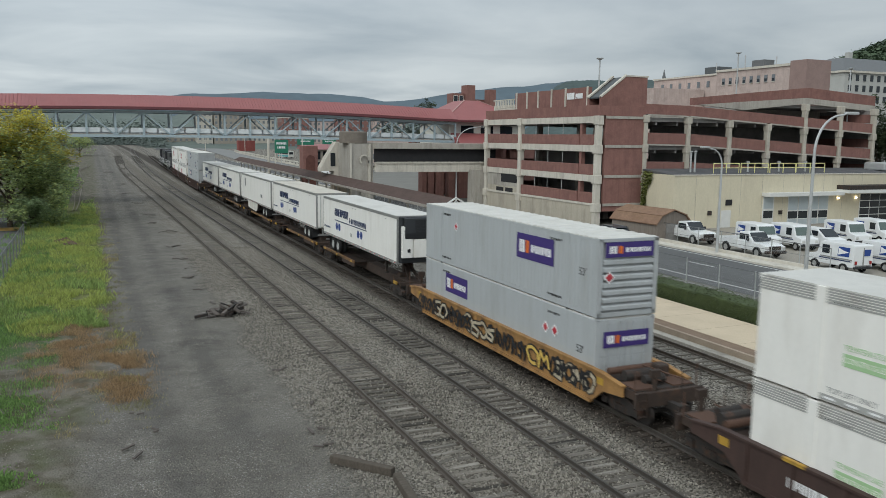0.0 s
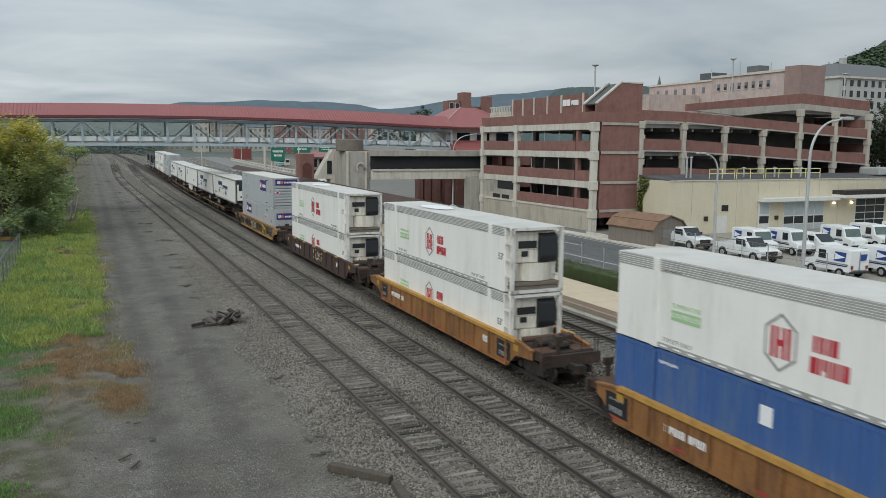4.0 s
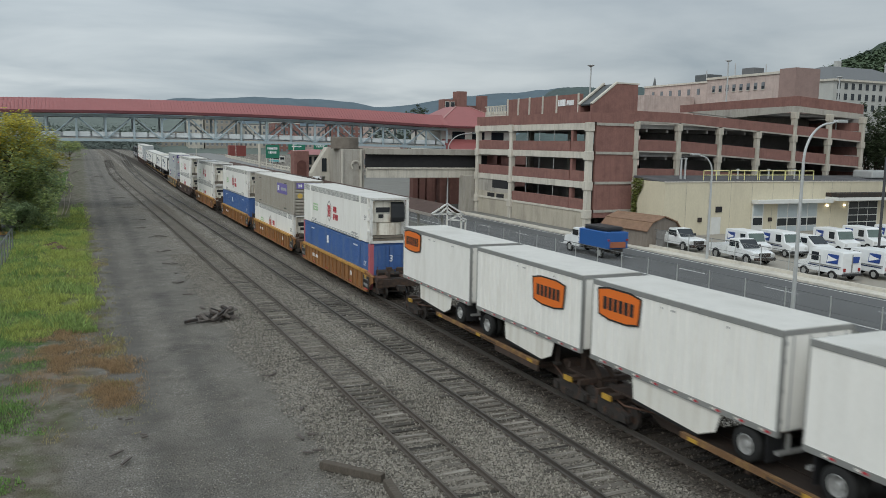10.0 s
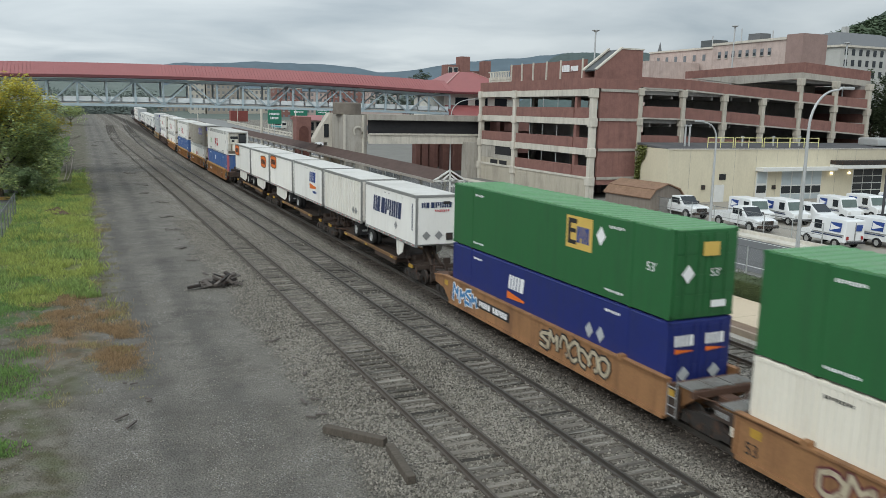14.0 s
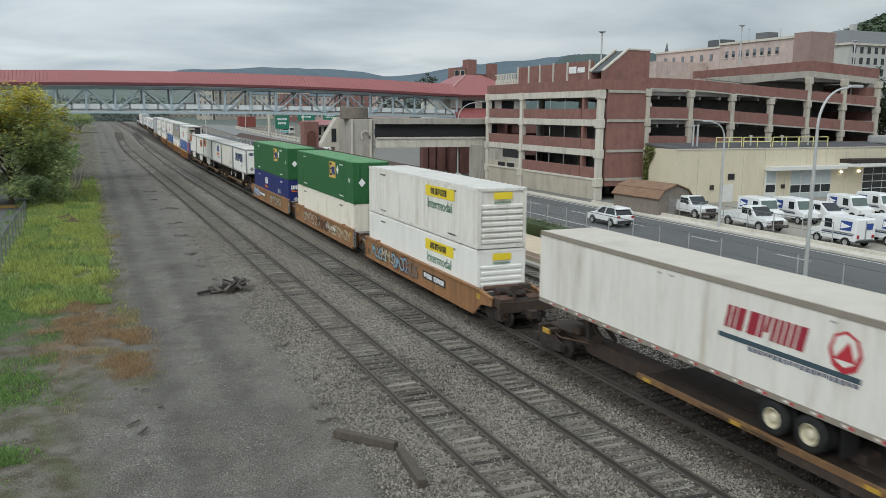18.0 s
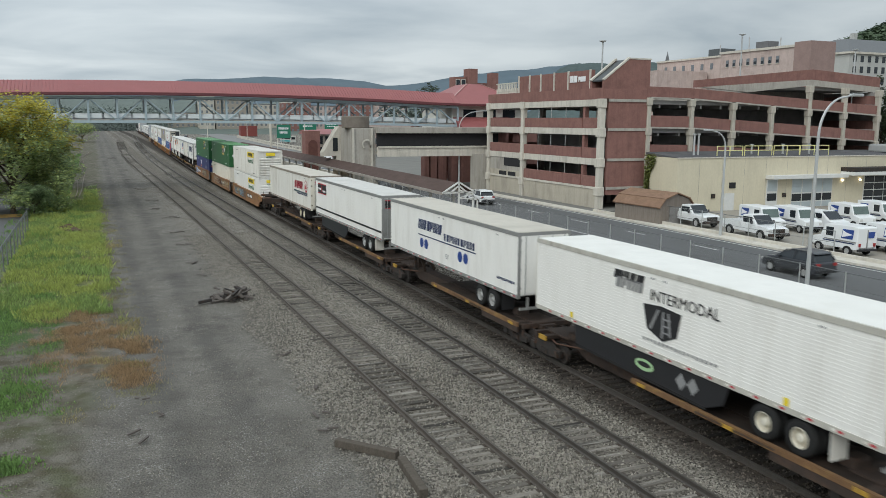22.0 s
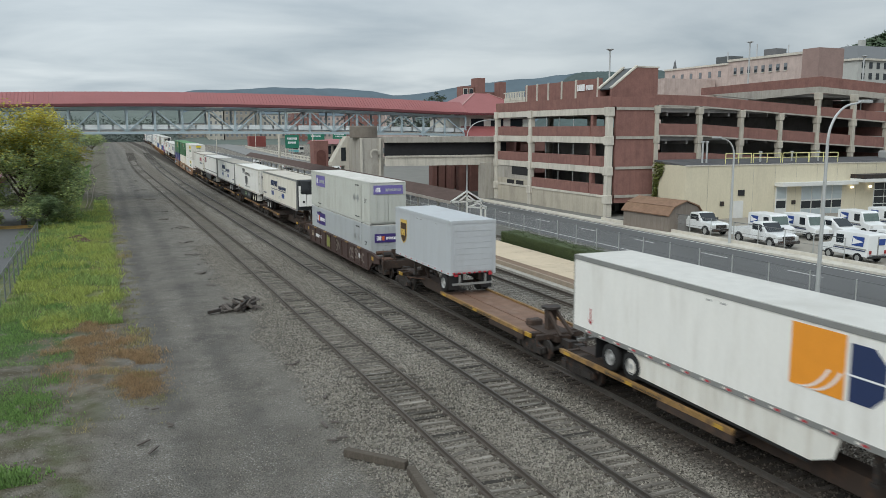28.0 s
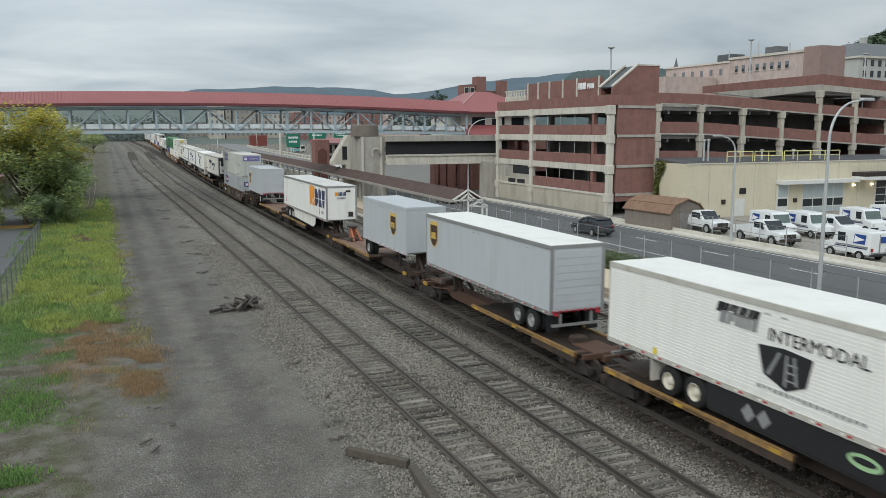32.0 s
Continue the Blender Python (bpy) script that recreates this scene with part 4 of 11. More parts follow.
def tag_lines(rng, y0, y1, z0, z1, n):
    """Centre lines of hand-sprayed loops, arches and zigzags along a stretch of the side."""
    out = []
    step = (y1 - y0) / n
    for i in range(n):
        u = -(y0 + (i + 0.5) * step) + rng.uniform(-0.08, 0.08)
        v0, v1 = z0 + rng.uniform(0.0, 0.15), z1 - rng.uniform(0.0, 0.18)
        w = step * rng.uniform(0.38, 0.52)
        mid_v, half = (v0 + v1) / 2, (v1 - v0) / 2
        lean = rng.uniform(-0.12, 0.12)
        kind = rng.random()
        if kind < 0.4:
            a0, sweep = rng.uniform(0, 6.28), rng.uniform(4.4, 6.28)
            out.append([(u + w * (1 + 0.2 * math.sin(3 * q)) * math.cos(a0 + q) + lean * math.sin(a0 + q), mid_v + half * math.sin(a0 + q)) for q in [sweep * k / 9 for k in range(10)]])
        elif kind < 0.7:
            out.append([(u - w + lean, v0), (u - w * 0.7 + lean, v1), (u + rng.uniform(-0.3, 0.3) * w, mid_v), (u + w * 0.6, v1 - 0.1), (u + w + lean, v0 + rng.uniform(0, 0.2))])
        else:
            out.append([(u + w, v1), (u - w * 0.6, v1 - 0.08), (u - w, mid_v + 0.1), (u + w * 0.8, mid_v - 0.05), (u + w * 0.5, v0), (u - w, v0 + 0.06)])
    return out


def strokes(m, lines, t):
    """The lines as flat brush strokes of width t."""
    bm = bmesh.new()
    k = 0
    for ln in lines:
        for p, q in zip(ln, ln[1:]):
            du, dv = q[0] - p[0], q[1] - p[1]
            d = math.hypot(du, dv) or 1.0
            a, b = du / d * t / 2, dv / d * t / 2
            e = 0.5
            prism(bm, [(p[0] - a * e - b, p[1] - b * e + a), (p[0] - a * e + b, p[1] - b * e - a), (q[0] + a * e + b, q[1] + b * e - a), (q[0] + a * e - b, q[1] + b * e + a)], "z", 0, 0.003 + 0.0007 * (k % 6))
            k += 1
    bmesh.ops.recalc_face_normals(bm, faces=bm.faces)
    bm.transform(m)
    return bm


def side_sill(L, top, f, cut, joints=()):
    """The outer wall of a well: deep plate with a flanged top that steps up to the end platforms."""
    x = f * 1.40
    bm = bmesh.new()
    h = L / 2
    near = [(-h + cut + 0.75, 0.22), (-h + cut, 0.80), (-h, 0.92), (-h, top - 0.14), (-h + 1.2, top + 0.02)]
    far = [(h - 1.2, top + 0.02), (h, top - 0.14), (h, 0.92), (h - cut, 0.80), (h - cut - 0.75, 0.22)]
    if -1 in joints:
        near = [(-8.3, 0.26), (-8.42, 0.42), (-8.42, top + 0.02)]
    if 1 in joints:
        far = [(8.42, top + 0.02), (8.42, 0.42), (8.3, 0.26)]
    prism(bm, near + far, "x", x - 0.03, x + 0.03)
    box(bm, x - 0.1, x + 0.1, -(8.42 if -1 in joints else h - 1.2), 8.42 if 1 in joints else h - 1.2, top, top + 0.07)
    for e in (-1, 1):
        if e in joints:
            box(bm, x - 0.1, x + 0.1, *(sorted((e * 6.0, e * 8.42))), top + 0.03, top + 0.12)
            box(bm, x - 0.12, x + 0.12, e * 6.0 - 0.12, e * 6.0 + 0.12, top, top + 0.2)
            box(bm, x - 0.07, x + 0.07, *(sorted((e * 8.3, e * 8.44))), 0.3, top + 0.04)
        else:
            beam(bm, (x, e * (h - 1.2), top + 0.03), (x, e * h, top - 0.12), 0.2, 0.06)
    box(bm, x - 0.09, x + 0.09, -8.3 if -1 in joints else -h + cut + 0.75, 8.3 if 1 in joints else h - cut - 0.75, 0.18, 0.30)
    bmesh.ops.recalc_face_normals(bm, faces=bm.faces)
    return bm


def joint_end(ob, e, top, paint, with_bogie):
    """The end of a car body that shares its bogie with the next: bulkhead, grated platform, ladder and rusty beams."""
    y = lambda d: e * (8.42 + d)
    span = lambda a, b: sorted((y(a), y(b)))
    part("bulkhead", boxes((-1.36, 1.36, *span(-0.06, 0.0), 0.35, top - 0.05)), paint, ob)
    part("end_beam", boxes((-1.38, 1.38, *span(0.02, 0.14), top - 0.22, top - 0.02), (-1.25, 1.25, *span(0.86, 0.98), top - 0.26, top - 0.05)), RUSTBROWN, ob)
    for x in (-1.05, -0.35, 0.35, 1.05):
        part("bracket", prisms([(y(0.14), top - 0.06), (y(0.9), top - 0.06), (y(0.9), top - 0.3), (y(0.14), 0.55)] if e > 0 else [(y(0.14), top - 0.06), (y(0.14), 0.55), (y(0.9), top - 0.3), (y(0.9), top - 0.06)], "x", x - 0.05, x + 0.05), paint, ob)
    for xa, xb in ((-1.22, -0.42), (-0.36, 0.36), (0.42, 1.22)):
        bm = bmesh.new()
        for k in range(9):
            ya = 0.16 + 0.078 * k
            box(bm, xa, xb, *span(ya, ya + 0.05), top - 0.03, top)
        for x in (xa, xb - 0.05):
            box(bm, x, x + 0.05, *span(0.15, 0.87), top - 0.06, top - 0.005)
        part("grating", bm, GRATING, ob, "grey steel foot grating")
    part("centre_sill", boxes((-0.34, 0.34, *span(0.0, 1.4), 0.72, 1.0)), ENDBROWN, ob)
    part("coupling_casting", soft(boxes((-0.26, 0.26, *span(0.95, 1.42), 0.78, 1.18)), 0.05), RUSTBROWN, ob)
    part("brake_rod", rods(0.03, ((-1.1, y(0.95), top - 0.18), (-0.3, y(1.35), 0.98)), ((1.1, y(0.95), top - 0.18), (0.3, y(1.35), 0.98))), RUSTBROWN, ob)
    part("air_hose", rods(0.035, ((0.5, y(0.95), 1.0), (0.6, y(1.2), 0.75)), ((0.6, y(1.2), 0.75), (0.5, y(1.45), 0.8))), BLACK, ob)
    if e < 0:
        bm = bmesh.new()
        for d in (0.04, 0.44):
            rod(bm, (-1.44, y(d), 0.36), (-1.44, y(d), top + (0.32 if d > 0.2 else 0.0)), 0.022, 6)
        for z in (0.42, 0.72, 1.02, 1.32):
            rod(bm, (-1.44, y(0.04), z), (-1.44, y(0.44), z), 0.02, 6)
        part("ladder", bm, GREYV, ob)
        part("corner_plate", boxes((-1.40, -1.30, *span(0.0, 0.46), 0.36, top - 0.1)), ENDBROWN, ob)
    else:
        p = part("corner_plate", boxes((-1.42, -1.34, *span(0.0, 0.85), top - 0.42, top - 0.06)), ENDBROWN, ob)
        part("direction_plate", plates(on_side(-1.43, 0, 0), word(-y(0.5), top - 0.22, 0.55, 0.16, 4, gap=0.2)), GREYV, p)
        part("notice_plate", boxes((-1.43, -1.40, y(0.04), y(0.16), 0.72, 1.0)), CREAM, ob)
    part("stanchion", rods(0.02, ((1.3, y(0.1), top), (1.3, y(0.1), top + 0.5))), RUSTBROWN, ob)
    if with_bogie:
        bogie(ob, e * 9.87)


def well_car(label, s, paint, L=19.2, top=1.42, rib=0.9, tags=None, seed=0, ends=True, edge=None, joints=(), bogies=(-1, 1), mark=None):
    """Double-stack well car: two side walls with ribs, end platforms over the bogies, couplers and ladders."""
    ob = rolling("well_car", label, "railway car", s, "well cars of the train")
    h = L / 2
    for f in (-1, 1):
        sd = part("side_wall", side_sill(L - 1.6, top, f, max(0.3, L / 2 - 0.8 - 8.85), joints), paint, ob)
        if rib:
            n = int((L - 5.4) / rib)
            for i in range(n + 1):
                y = -(n * rib) / 2 + i * rib
                shared("rib", ("rib", paint.name, f), lambda f=f: boxes((*(sorted((f * 1.43, f * 1.50))), -0.05, 0.05, 0.30, top)), paint, sd, Matrix.Translation((0, y, 0)))
        if paint is ORANGECAR:
            part("top_flange", boxes((*(sorted((f * 1.30, f * 1.525))), -h + 2.1, h - 2.1, top + 0.072, top + 0.1), (*(sorted((f * 1.503, f * 1.525))), -h + 2.1, h - 2.1, top - 0.05, top + 0.072)), ORANGELIP, sd, "worn orange-yellow top flange")
        if edge:
            part("edge_strip", boxes(*[(*(sorted((f * 1.40, f * 1.515))), y, y + 0.7, top + 0.0, top + 0.09) for y in (-6.4, -3.3, -0.2, 2.9, 6.0)]), edge, sd, "yellow edge strip")
    part("floor", boxes((-1.3, 1.3, -h + 3.2, h - 3.2, 0.22, 0.36), *[(-1.36, 1.36, y - 0.15, y + 0.15, 0.2, 0.4) for y in (-6, -3, 0, 3, 6)]), DARKSTEEL, ob)
    for e in joints:
        joint_end(ob, e, top, paint, e in bogies)
    for e in (-1, 1):
        if e in joints:
            continue
        bm = bmesh.new()
        prism(bm, [(e * (h - 3.1), 0.35), (e * (h - 3.1), 1.1), (e * (h - 1.9), 1.22), (e * (h - 0.15), 1.22), (e * (h - 0.15), 0.95), (e * (h - 1.6), 0.9), (e * (h - 2.5), 0.5)], "x", -1.28, 1.28)
        bmesh.ops.recalc_face_normals(bm, faces=bm.faces)
        part("end_platform", bm, ENDBROWN, ob)
        part("end_sill", boxes((-1.42, 1.42, *(sorted((e * (h - 0.2), e * (h - 0.05)))), 0.75, 1.24)), ENDBROWN, ob)
        for x in (-0.78, 0.78):
            part("deck_plate", boxes((x - 0.42, x + 0.42, *(sorted((e * (h - 1.25), e * (h - 0.35)))), 1.26, 1.31)), RUSTBROWN, ob)
        part("cross_pipe", rods(0.13, ((-1.2, e * (h - 2.0), 1.5), (1.15, e * (h - 2.0), 1.5)), n=10), RUSTBROWN, ob)
        part("valve_box", soft(boxes((0.45, 0.95, *(sorted((e * (h - 1.75), e * (h - 1.3)))), 1.25, 1.72)), 0.04), ENDBROWN, ob)
        part("brake_rod", rods(0.03, ((-0.3, e * (h - 1.9), 1.4), (-0.15, e * (h - 0.4), 1.5)), ((0.2, e * (h - 1.9), 1.62), (1.05, e * (h - 0.5), 1.36))), RUSTBROWN, ob)
        part("end_post", boxes((-0.62, -0.5, *(sorted((e * (h - 0.28), e * (h - 0.16)))), 1.2, 1.95), (-0.75, -0.37, *(sorted((e * (h - 0.3), e * (h - 0.14)))), 1.72, 1.98)), ENDBROWN, ob)
        # brake gear and pipes on the platform
        part("brake_cylinder", rods(0.16, ((-0.5, e * (h - 0.9), 1.42), (0.35, e * (h - 0.9), 1.42)), n=10), DARKSTEEL, ob)
        part("air_reservoir", rods(0.2, ((-0.9, e * (h - 1.45), 1.45), (0.2, e * (h - 1.45), 1.45)), n=10), DARKSTEEL, ob)
        part("air_hose", rods(0.035, ((0.35, e * (h + 0.05), 0.85), (0.45, e * (h + 0.25), 0.5)), ((0.45, e * (h + 0.25), 0.5), (0.3, e * (h + 0.5), 0.42))), BLACK, ob)
        for x in (-1.3, 1.3):
            part("stanchion", rods(0.022, ((x, e * (h - 0.3), 1.2), (x, e * (h - 0.3), 2.0))), RUSTBROWN, ob)
            part("bulkhead_gusset", prisms([(e * (h - 2.9), 1.05), (e * (h - 2.9), 1.5), (e * (h - 1.9), 1.2)] if e > 0 else [(e * (h - 2.9), 1.05), (e * (h - 1.9), 1.2), (e * (h - 2.9), 1.5)], "x", x - 0.05, x + 0.05), paint, ob)
        bm = bmesh.new()
        for x in (-1.36, -1.0):
            rod(bm, (x, e * (h - 0.02), 0.40), (x, e * (h - 0.02), 1.30), 0.018, 6)
        for z in (0.45, 0.72, 1.0, 1.27):
            rod(bm, (-1.36, e * (h - 0.02), z), (-1.0, e * (h - 0.02), z), 0.016, 6)
        part("ladder", bm, ENDBROWN, ob)
        part("brake_wheel" if e > 0 else "handrail", rods(0.02, ((0.5, e * (h - 0.1), 1.2), (0.5, e * (h - 0.1), 1.85)), ((0.5, e * (h - 0.1), 1.85), (1.3, e * (h - 0.1), 1.85)), ((1.3, e * (h - 0.1), 1.85), (1.3, e * (h - 0.1), 1.2))), DARKSTEEL, ob)
        bogie(ob, e * (h - 1.35))
        coupler(ob, e * (h - 0.2), e)
        part("walkway", boxes(*[(-1.25, 1.25, *(sorted((e * (h - 0.3 - k * 0.42), e * (h - 0.62 - k * 0.42)))), 1.22, 1.26) for k in range(4)]), DARKSTEEL, ob)
    # reporting marks and notices as plain bars
    m = on_side(-1.44, 0, 0)
    if mark is not None:
        b = part("mark_panel", plates(on_side(-1.434, 0, 0), [rect(-mark - 1.55, -mark + 1.55, 0.68, 1.10)]), BLACK, ob, "black panel with pale bars")
        part("reporting_mark", plates(on_side(-1.442, 0, 0), word(-mark - 0.75, 0.89, 1.2, 0.26, 4, gap=0.25) + word(-mark + 0.72, 0.89, 1.4, 0.26, 6, gap=0.25)), WHITEV, b)
        part("car_mark", text_bm("53", 0.52, on_side(-1.442, 7.75, 0.62)), BLACK, ob, "painted 53")
    else:
        part("reporting_mark", plates(m, word(-(h - 5.6), 0.86, 2.1, 0.26, 10, gap=0.3) + word(h - 5.0, 0.9, 0.5, 0.3, 3)), WHITEV if paint is not YELLOWCAR else BLACK, ob, "painted marks as plain bars")
    part("notice_plate", plates(on_side(-1.436, 0, 0), [rect(h - 2.35, h - 1.95, 1.0, 1.25), rect(-h + 2.0, -h + 2.4, 1.0, 1.25)]), YELLOWPATCH, ob, "small yellow notice")
    if paint is ORANGECAR:
        for y in (7.75, -7.75):
            b = part("data_panel", plates(on_side(-1.434, 0, 0), [rect(y - 0.62, y + 0.62, 0.42, 1.2)]), BLACK, ob, "black panel with pale bars")
            part("data_mark", plates(on_side(-1.442, 0, 0), word(y, 0.62, 0.8, 0.2, 4, gap=0.25) + word(y, 0.98, 0.8, 0.08, 9, gap=0.3)), GREYV, b)
        for u in (-7.75, -4.5, -1.2, 1.2, 4.5, 7.75):
            part("reflector", plates(on_side(-1.436, 0, 0), [rect(u - 0.3, u + 0.3, 0.33, 0.39)]), REDV, ob)
    if tags:
        rng = random.Random(seed)
        layer = 0
        for mats, a, b, n in tags:
            lines = tag_lines(rng, a, b, 0.46, 1.28, n)
            for j, mt in enumerate(mats):
                part("spray_lettering", strokes(on_side(-1.434 - 0.009 * j - 0.02 * layer, 0, 0), lines, (0.26 if len(mats) > 1 else 0.13) * 0.52 ** j), mt, ob, "sprayed shapes on the side")
            layer += 1
    return ob


def spine_car(label, s, L, deck0, deck1, deck_edge=RUSTRAIL, bare=False, hitch=None, paint=ENDBROWN, empty=False):
    """Spine car: a narrow centre beam with wheel decks, hitch stands and a bogie at each end."""
    ob = rolling("spine_car", label, "railway car", s, "spine cars of the train")
    h = L / 2
    if bare:
        deck_edge = YELLOWRAIL
    bm = bmesh.new()
    prism(bm, [(-h + 0.2, 0.72), (-h + 0.2, 0.98), (h - 0.2, 0.98), (h - 0.2, 0.72), (h - 2.4, 0.72), (h - 3.2, 0.40), (-h + 3.2, 0.40), (-h + 2.4, 0.72)], "x", -0.36, 0.36)
    bmesh.ops.recalc_face_normals(bm, faces=bm.faces)
    part("centre_beam", bm, paint, ob)
    for xa, xb, zt in ((-1.28, -0.30, 0.99), (0.30, 1.28, 0.99), (-0.28, 0.28, 1.02)):
        # decks below a trailer get the shade-darkened steel
        part("wheel_deck", boxes((xa, xb, deck0, deck1, 0.93, zt)), DECKBROWN if bare or empty else DECKDARK, ob, "red-brown steel wheel deck" if bare or empty else "brown wheel deck darkened for the trailer's shade")
    n = int((deck1 - deck0) / 2.2)
    for i in range(n + 1):
        y = deck0 + 0.2 + i * (deck1 - deck0 - 0.4) / n
        part("cross_bearer", boxes((-1.28, 1.28, y - 0.07, y + 0.07, 0.76, 0.93)), paint, ob)
    for f in (-1, 1):
        e = part("edge_rail", boxes((*(sorted((f * 1.28, f * 1.38))), deck0, deck1, 0.92, 1.06), (*(sorted((f * 1.25, f * 1.38))), deck0, deck1, 1.06, 1.085)), deck_edge, ob, "scuffed yellow edge rail")
        part("edge_mark", plates(on_side(f * 1.386, 0, 0) if f < 0 else on_side(1.386, 0, 0) @ Matrix.Rotation(math.pi, 4, "Y"), word(-(deck0 + deck1) / 2, 0.985, 3.2, 0.08, 18)), BLACK, e)
    for e in (-1, 1):
        part("end_platform", boxes((-0.62, 0.62, *(sorted((e * (h - 2.2), e * (h - 0.5)))), 0.98, 1.05), (-1.15, 1.15, *(sorted((e * (h - 0.62), e * (h - 0.45)))), 0.84, 1.04), (-1.2, 1.2, *(sorted((e * (h - 1.35), e * (h - 1.05)))), 0.86, 1.0)), paint, ob)
        bogie(ob, e * (h - 1.2))
        coupler(ob, e * (h - 0.3), e)
        part("grab_iron", rods(0.018, ((-1.12, e * (h - 0.5), 0.5), (-1.12, e * (h - 0.5), 1.05)), ((-1.12, e * (h - 0.5), 0.5), (-0.75, e * (h - 0.5), 0.5)), ((-0.75, e * (h - 0.5), 0.5), (-0.75, e * (h - 0.5), 1.05))), RUSTBROWN, ob)
        part("brake_gear", soft(boxes((-0.55, 0.1, *(sorted((e * (h - 2.6), e * (h - 2.1)))), 0.98, 1.3)), 0.06), ENDBROWN, ob)
        part("air_pipe", rods(0.035, ((-0.5, e * (h - 3.4), 0.9), (-0.95, e * (h - 1.9), 0.8)), ((-0.95, e * (h - 1.9), 0.8), (-0.6, e * (h - 0.4), 0.85))), RUSTBROWN, ob)
        part("warning_plate", boxes((-1.23, -1.15, *(sorted((e * (h - 1.45), e * (h - 0.95)))), 0.84, 1.02)), YELLOWPATCH, ob, "small grimy yellow plate")
    for y in (deck0 + 0.35, deck1 - 0.75, (deck0 + deck1) / 2):
        part("deck_patch", boxes((-1.395, -1.378, y, y + 0.42, 0.93, 1.05)), YELLOWPATCH, ob)
    for x in (-1.31, 1.31):
        part("wheel_sill", boxes((x - 0.05, x + 0.05, deck0, deck0 + 0.36 * (deck1 - deck0), 0.66, 0.92)), ENDBROWN, ob)
    for y in hitch or ():
        mt = HITCHRED if bare and y > 0 else ENDBROWN
        hs_ = part("hitch_post", boxes((-0.22, 0.22, y - 0.16, y + 0.16, 1.0, 1.98)), mt, ob, "steel trailer hitch stand")
        for x in (-0.3, 0.3):
            bm = bmesh.new()
            beam(bm, (x * 0.6, y - 0.1, 1.9), (x, y - 1.35, 1.04), 0.12, 0.14)
            part("strut", bm, mt, hs_)
        part("hitch_plate", rods(0.42, ((0, y, 1.98), (0, y, 2.07)), n=14), DARKSTEEL, hs_)
    return ob


def tyre_bm():
    bm = bmesh.new()
    lathe(bm, [(0.29, -0.13), (0.44, -0.14), (0.50, -0.10), (0.51, 0.0), (0.50, 0.10), (0.44, 0.14), (0.29, 0.13)], Matrix.Rotation(math.pi / 2, 4, "Y"), 22, False)
    return bm


def rim_bm():
    bm = bmesh.new()
    m = Matrix.Rotation(-math.pi / 2, 4, "Y")
    lathe(bm, [(0.30, 0.12), (0.275, 0.135), (0.255, 0.03), (0.24, -0.05), (0.16, -0.07), (0.14, 0.03), (0.11, 0.11), (0.09, 0.12), (0.001, 0.12)], m, 18, False)
    for i in range(8):
        a = i * math.pi / 4
        rod(bm, m @ Vector((0.19 * math.cos(a), 0.19 * math.sin(a), -0.06)), m @ Vector((0.19 * math.cos(a), 0.19 * math.sin(a), -0.02)), 0.022, 5)
    return bm


def dual_wheel(parent, x, y, z, rim=RIM):
    for k, xx in enumerate((x, x + (0.33 if x < 0 else -0.33))):
        w = shared("wheel", "tyre", tyre_bm, TYRE, parent, Matrix.Translation((xx, y, z)), smooth=True)
        if k == 0:
            rr = shared("rim", ("rim", rim.name), rim_bm, rim, w, None if x < 0 else Matrix.Rotation(math.pi, 4, "Z"), smooth=False)


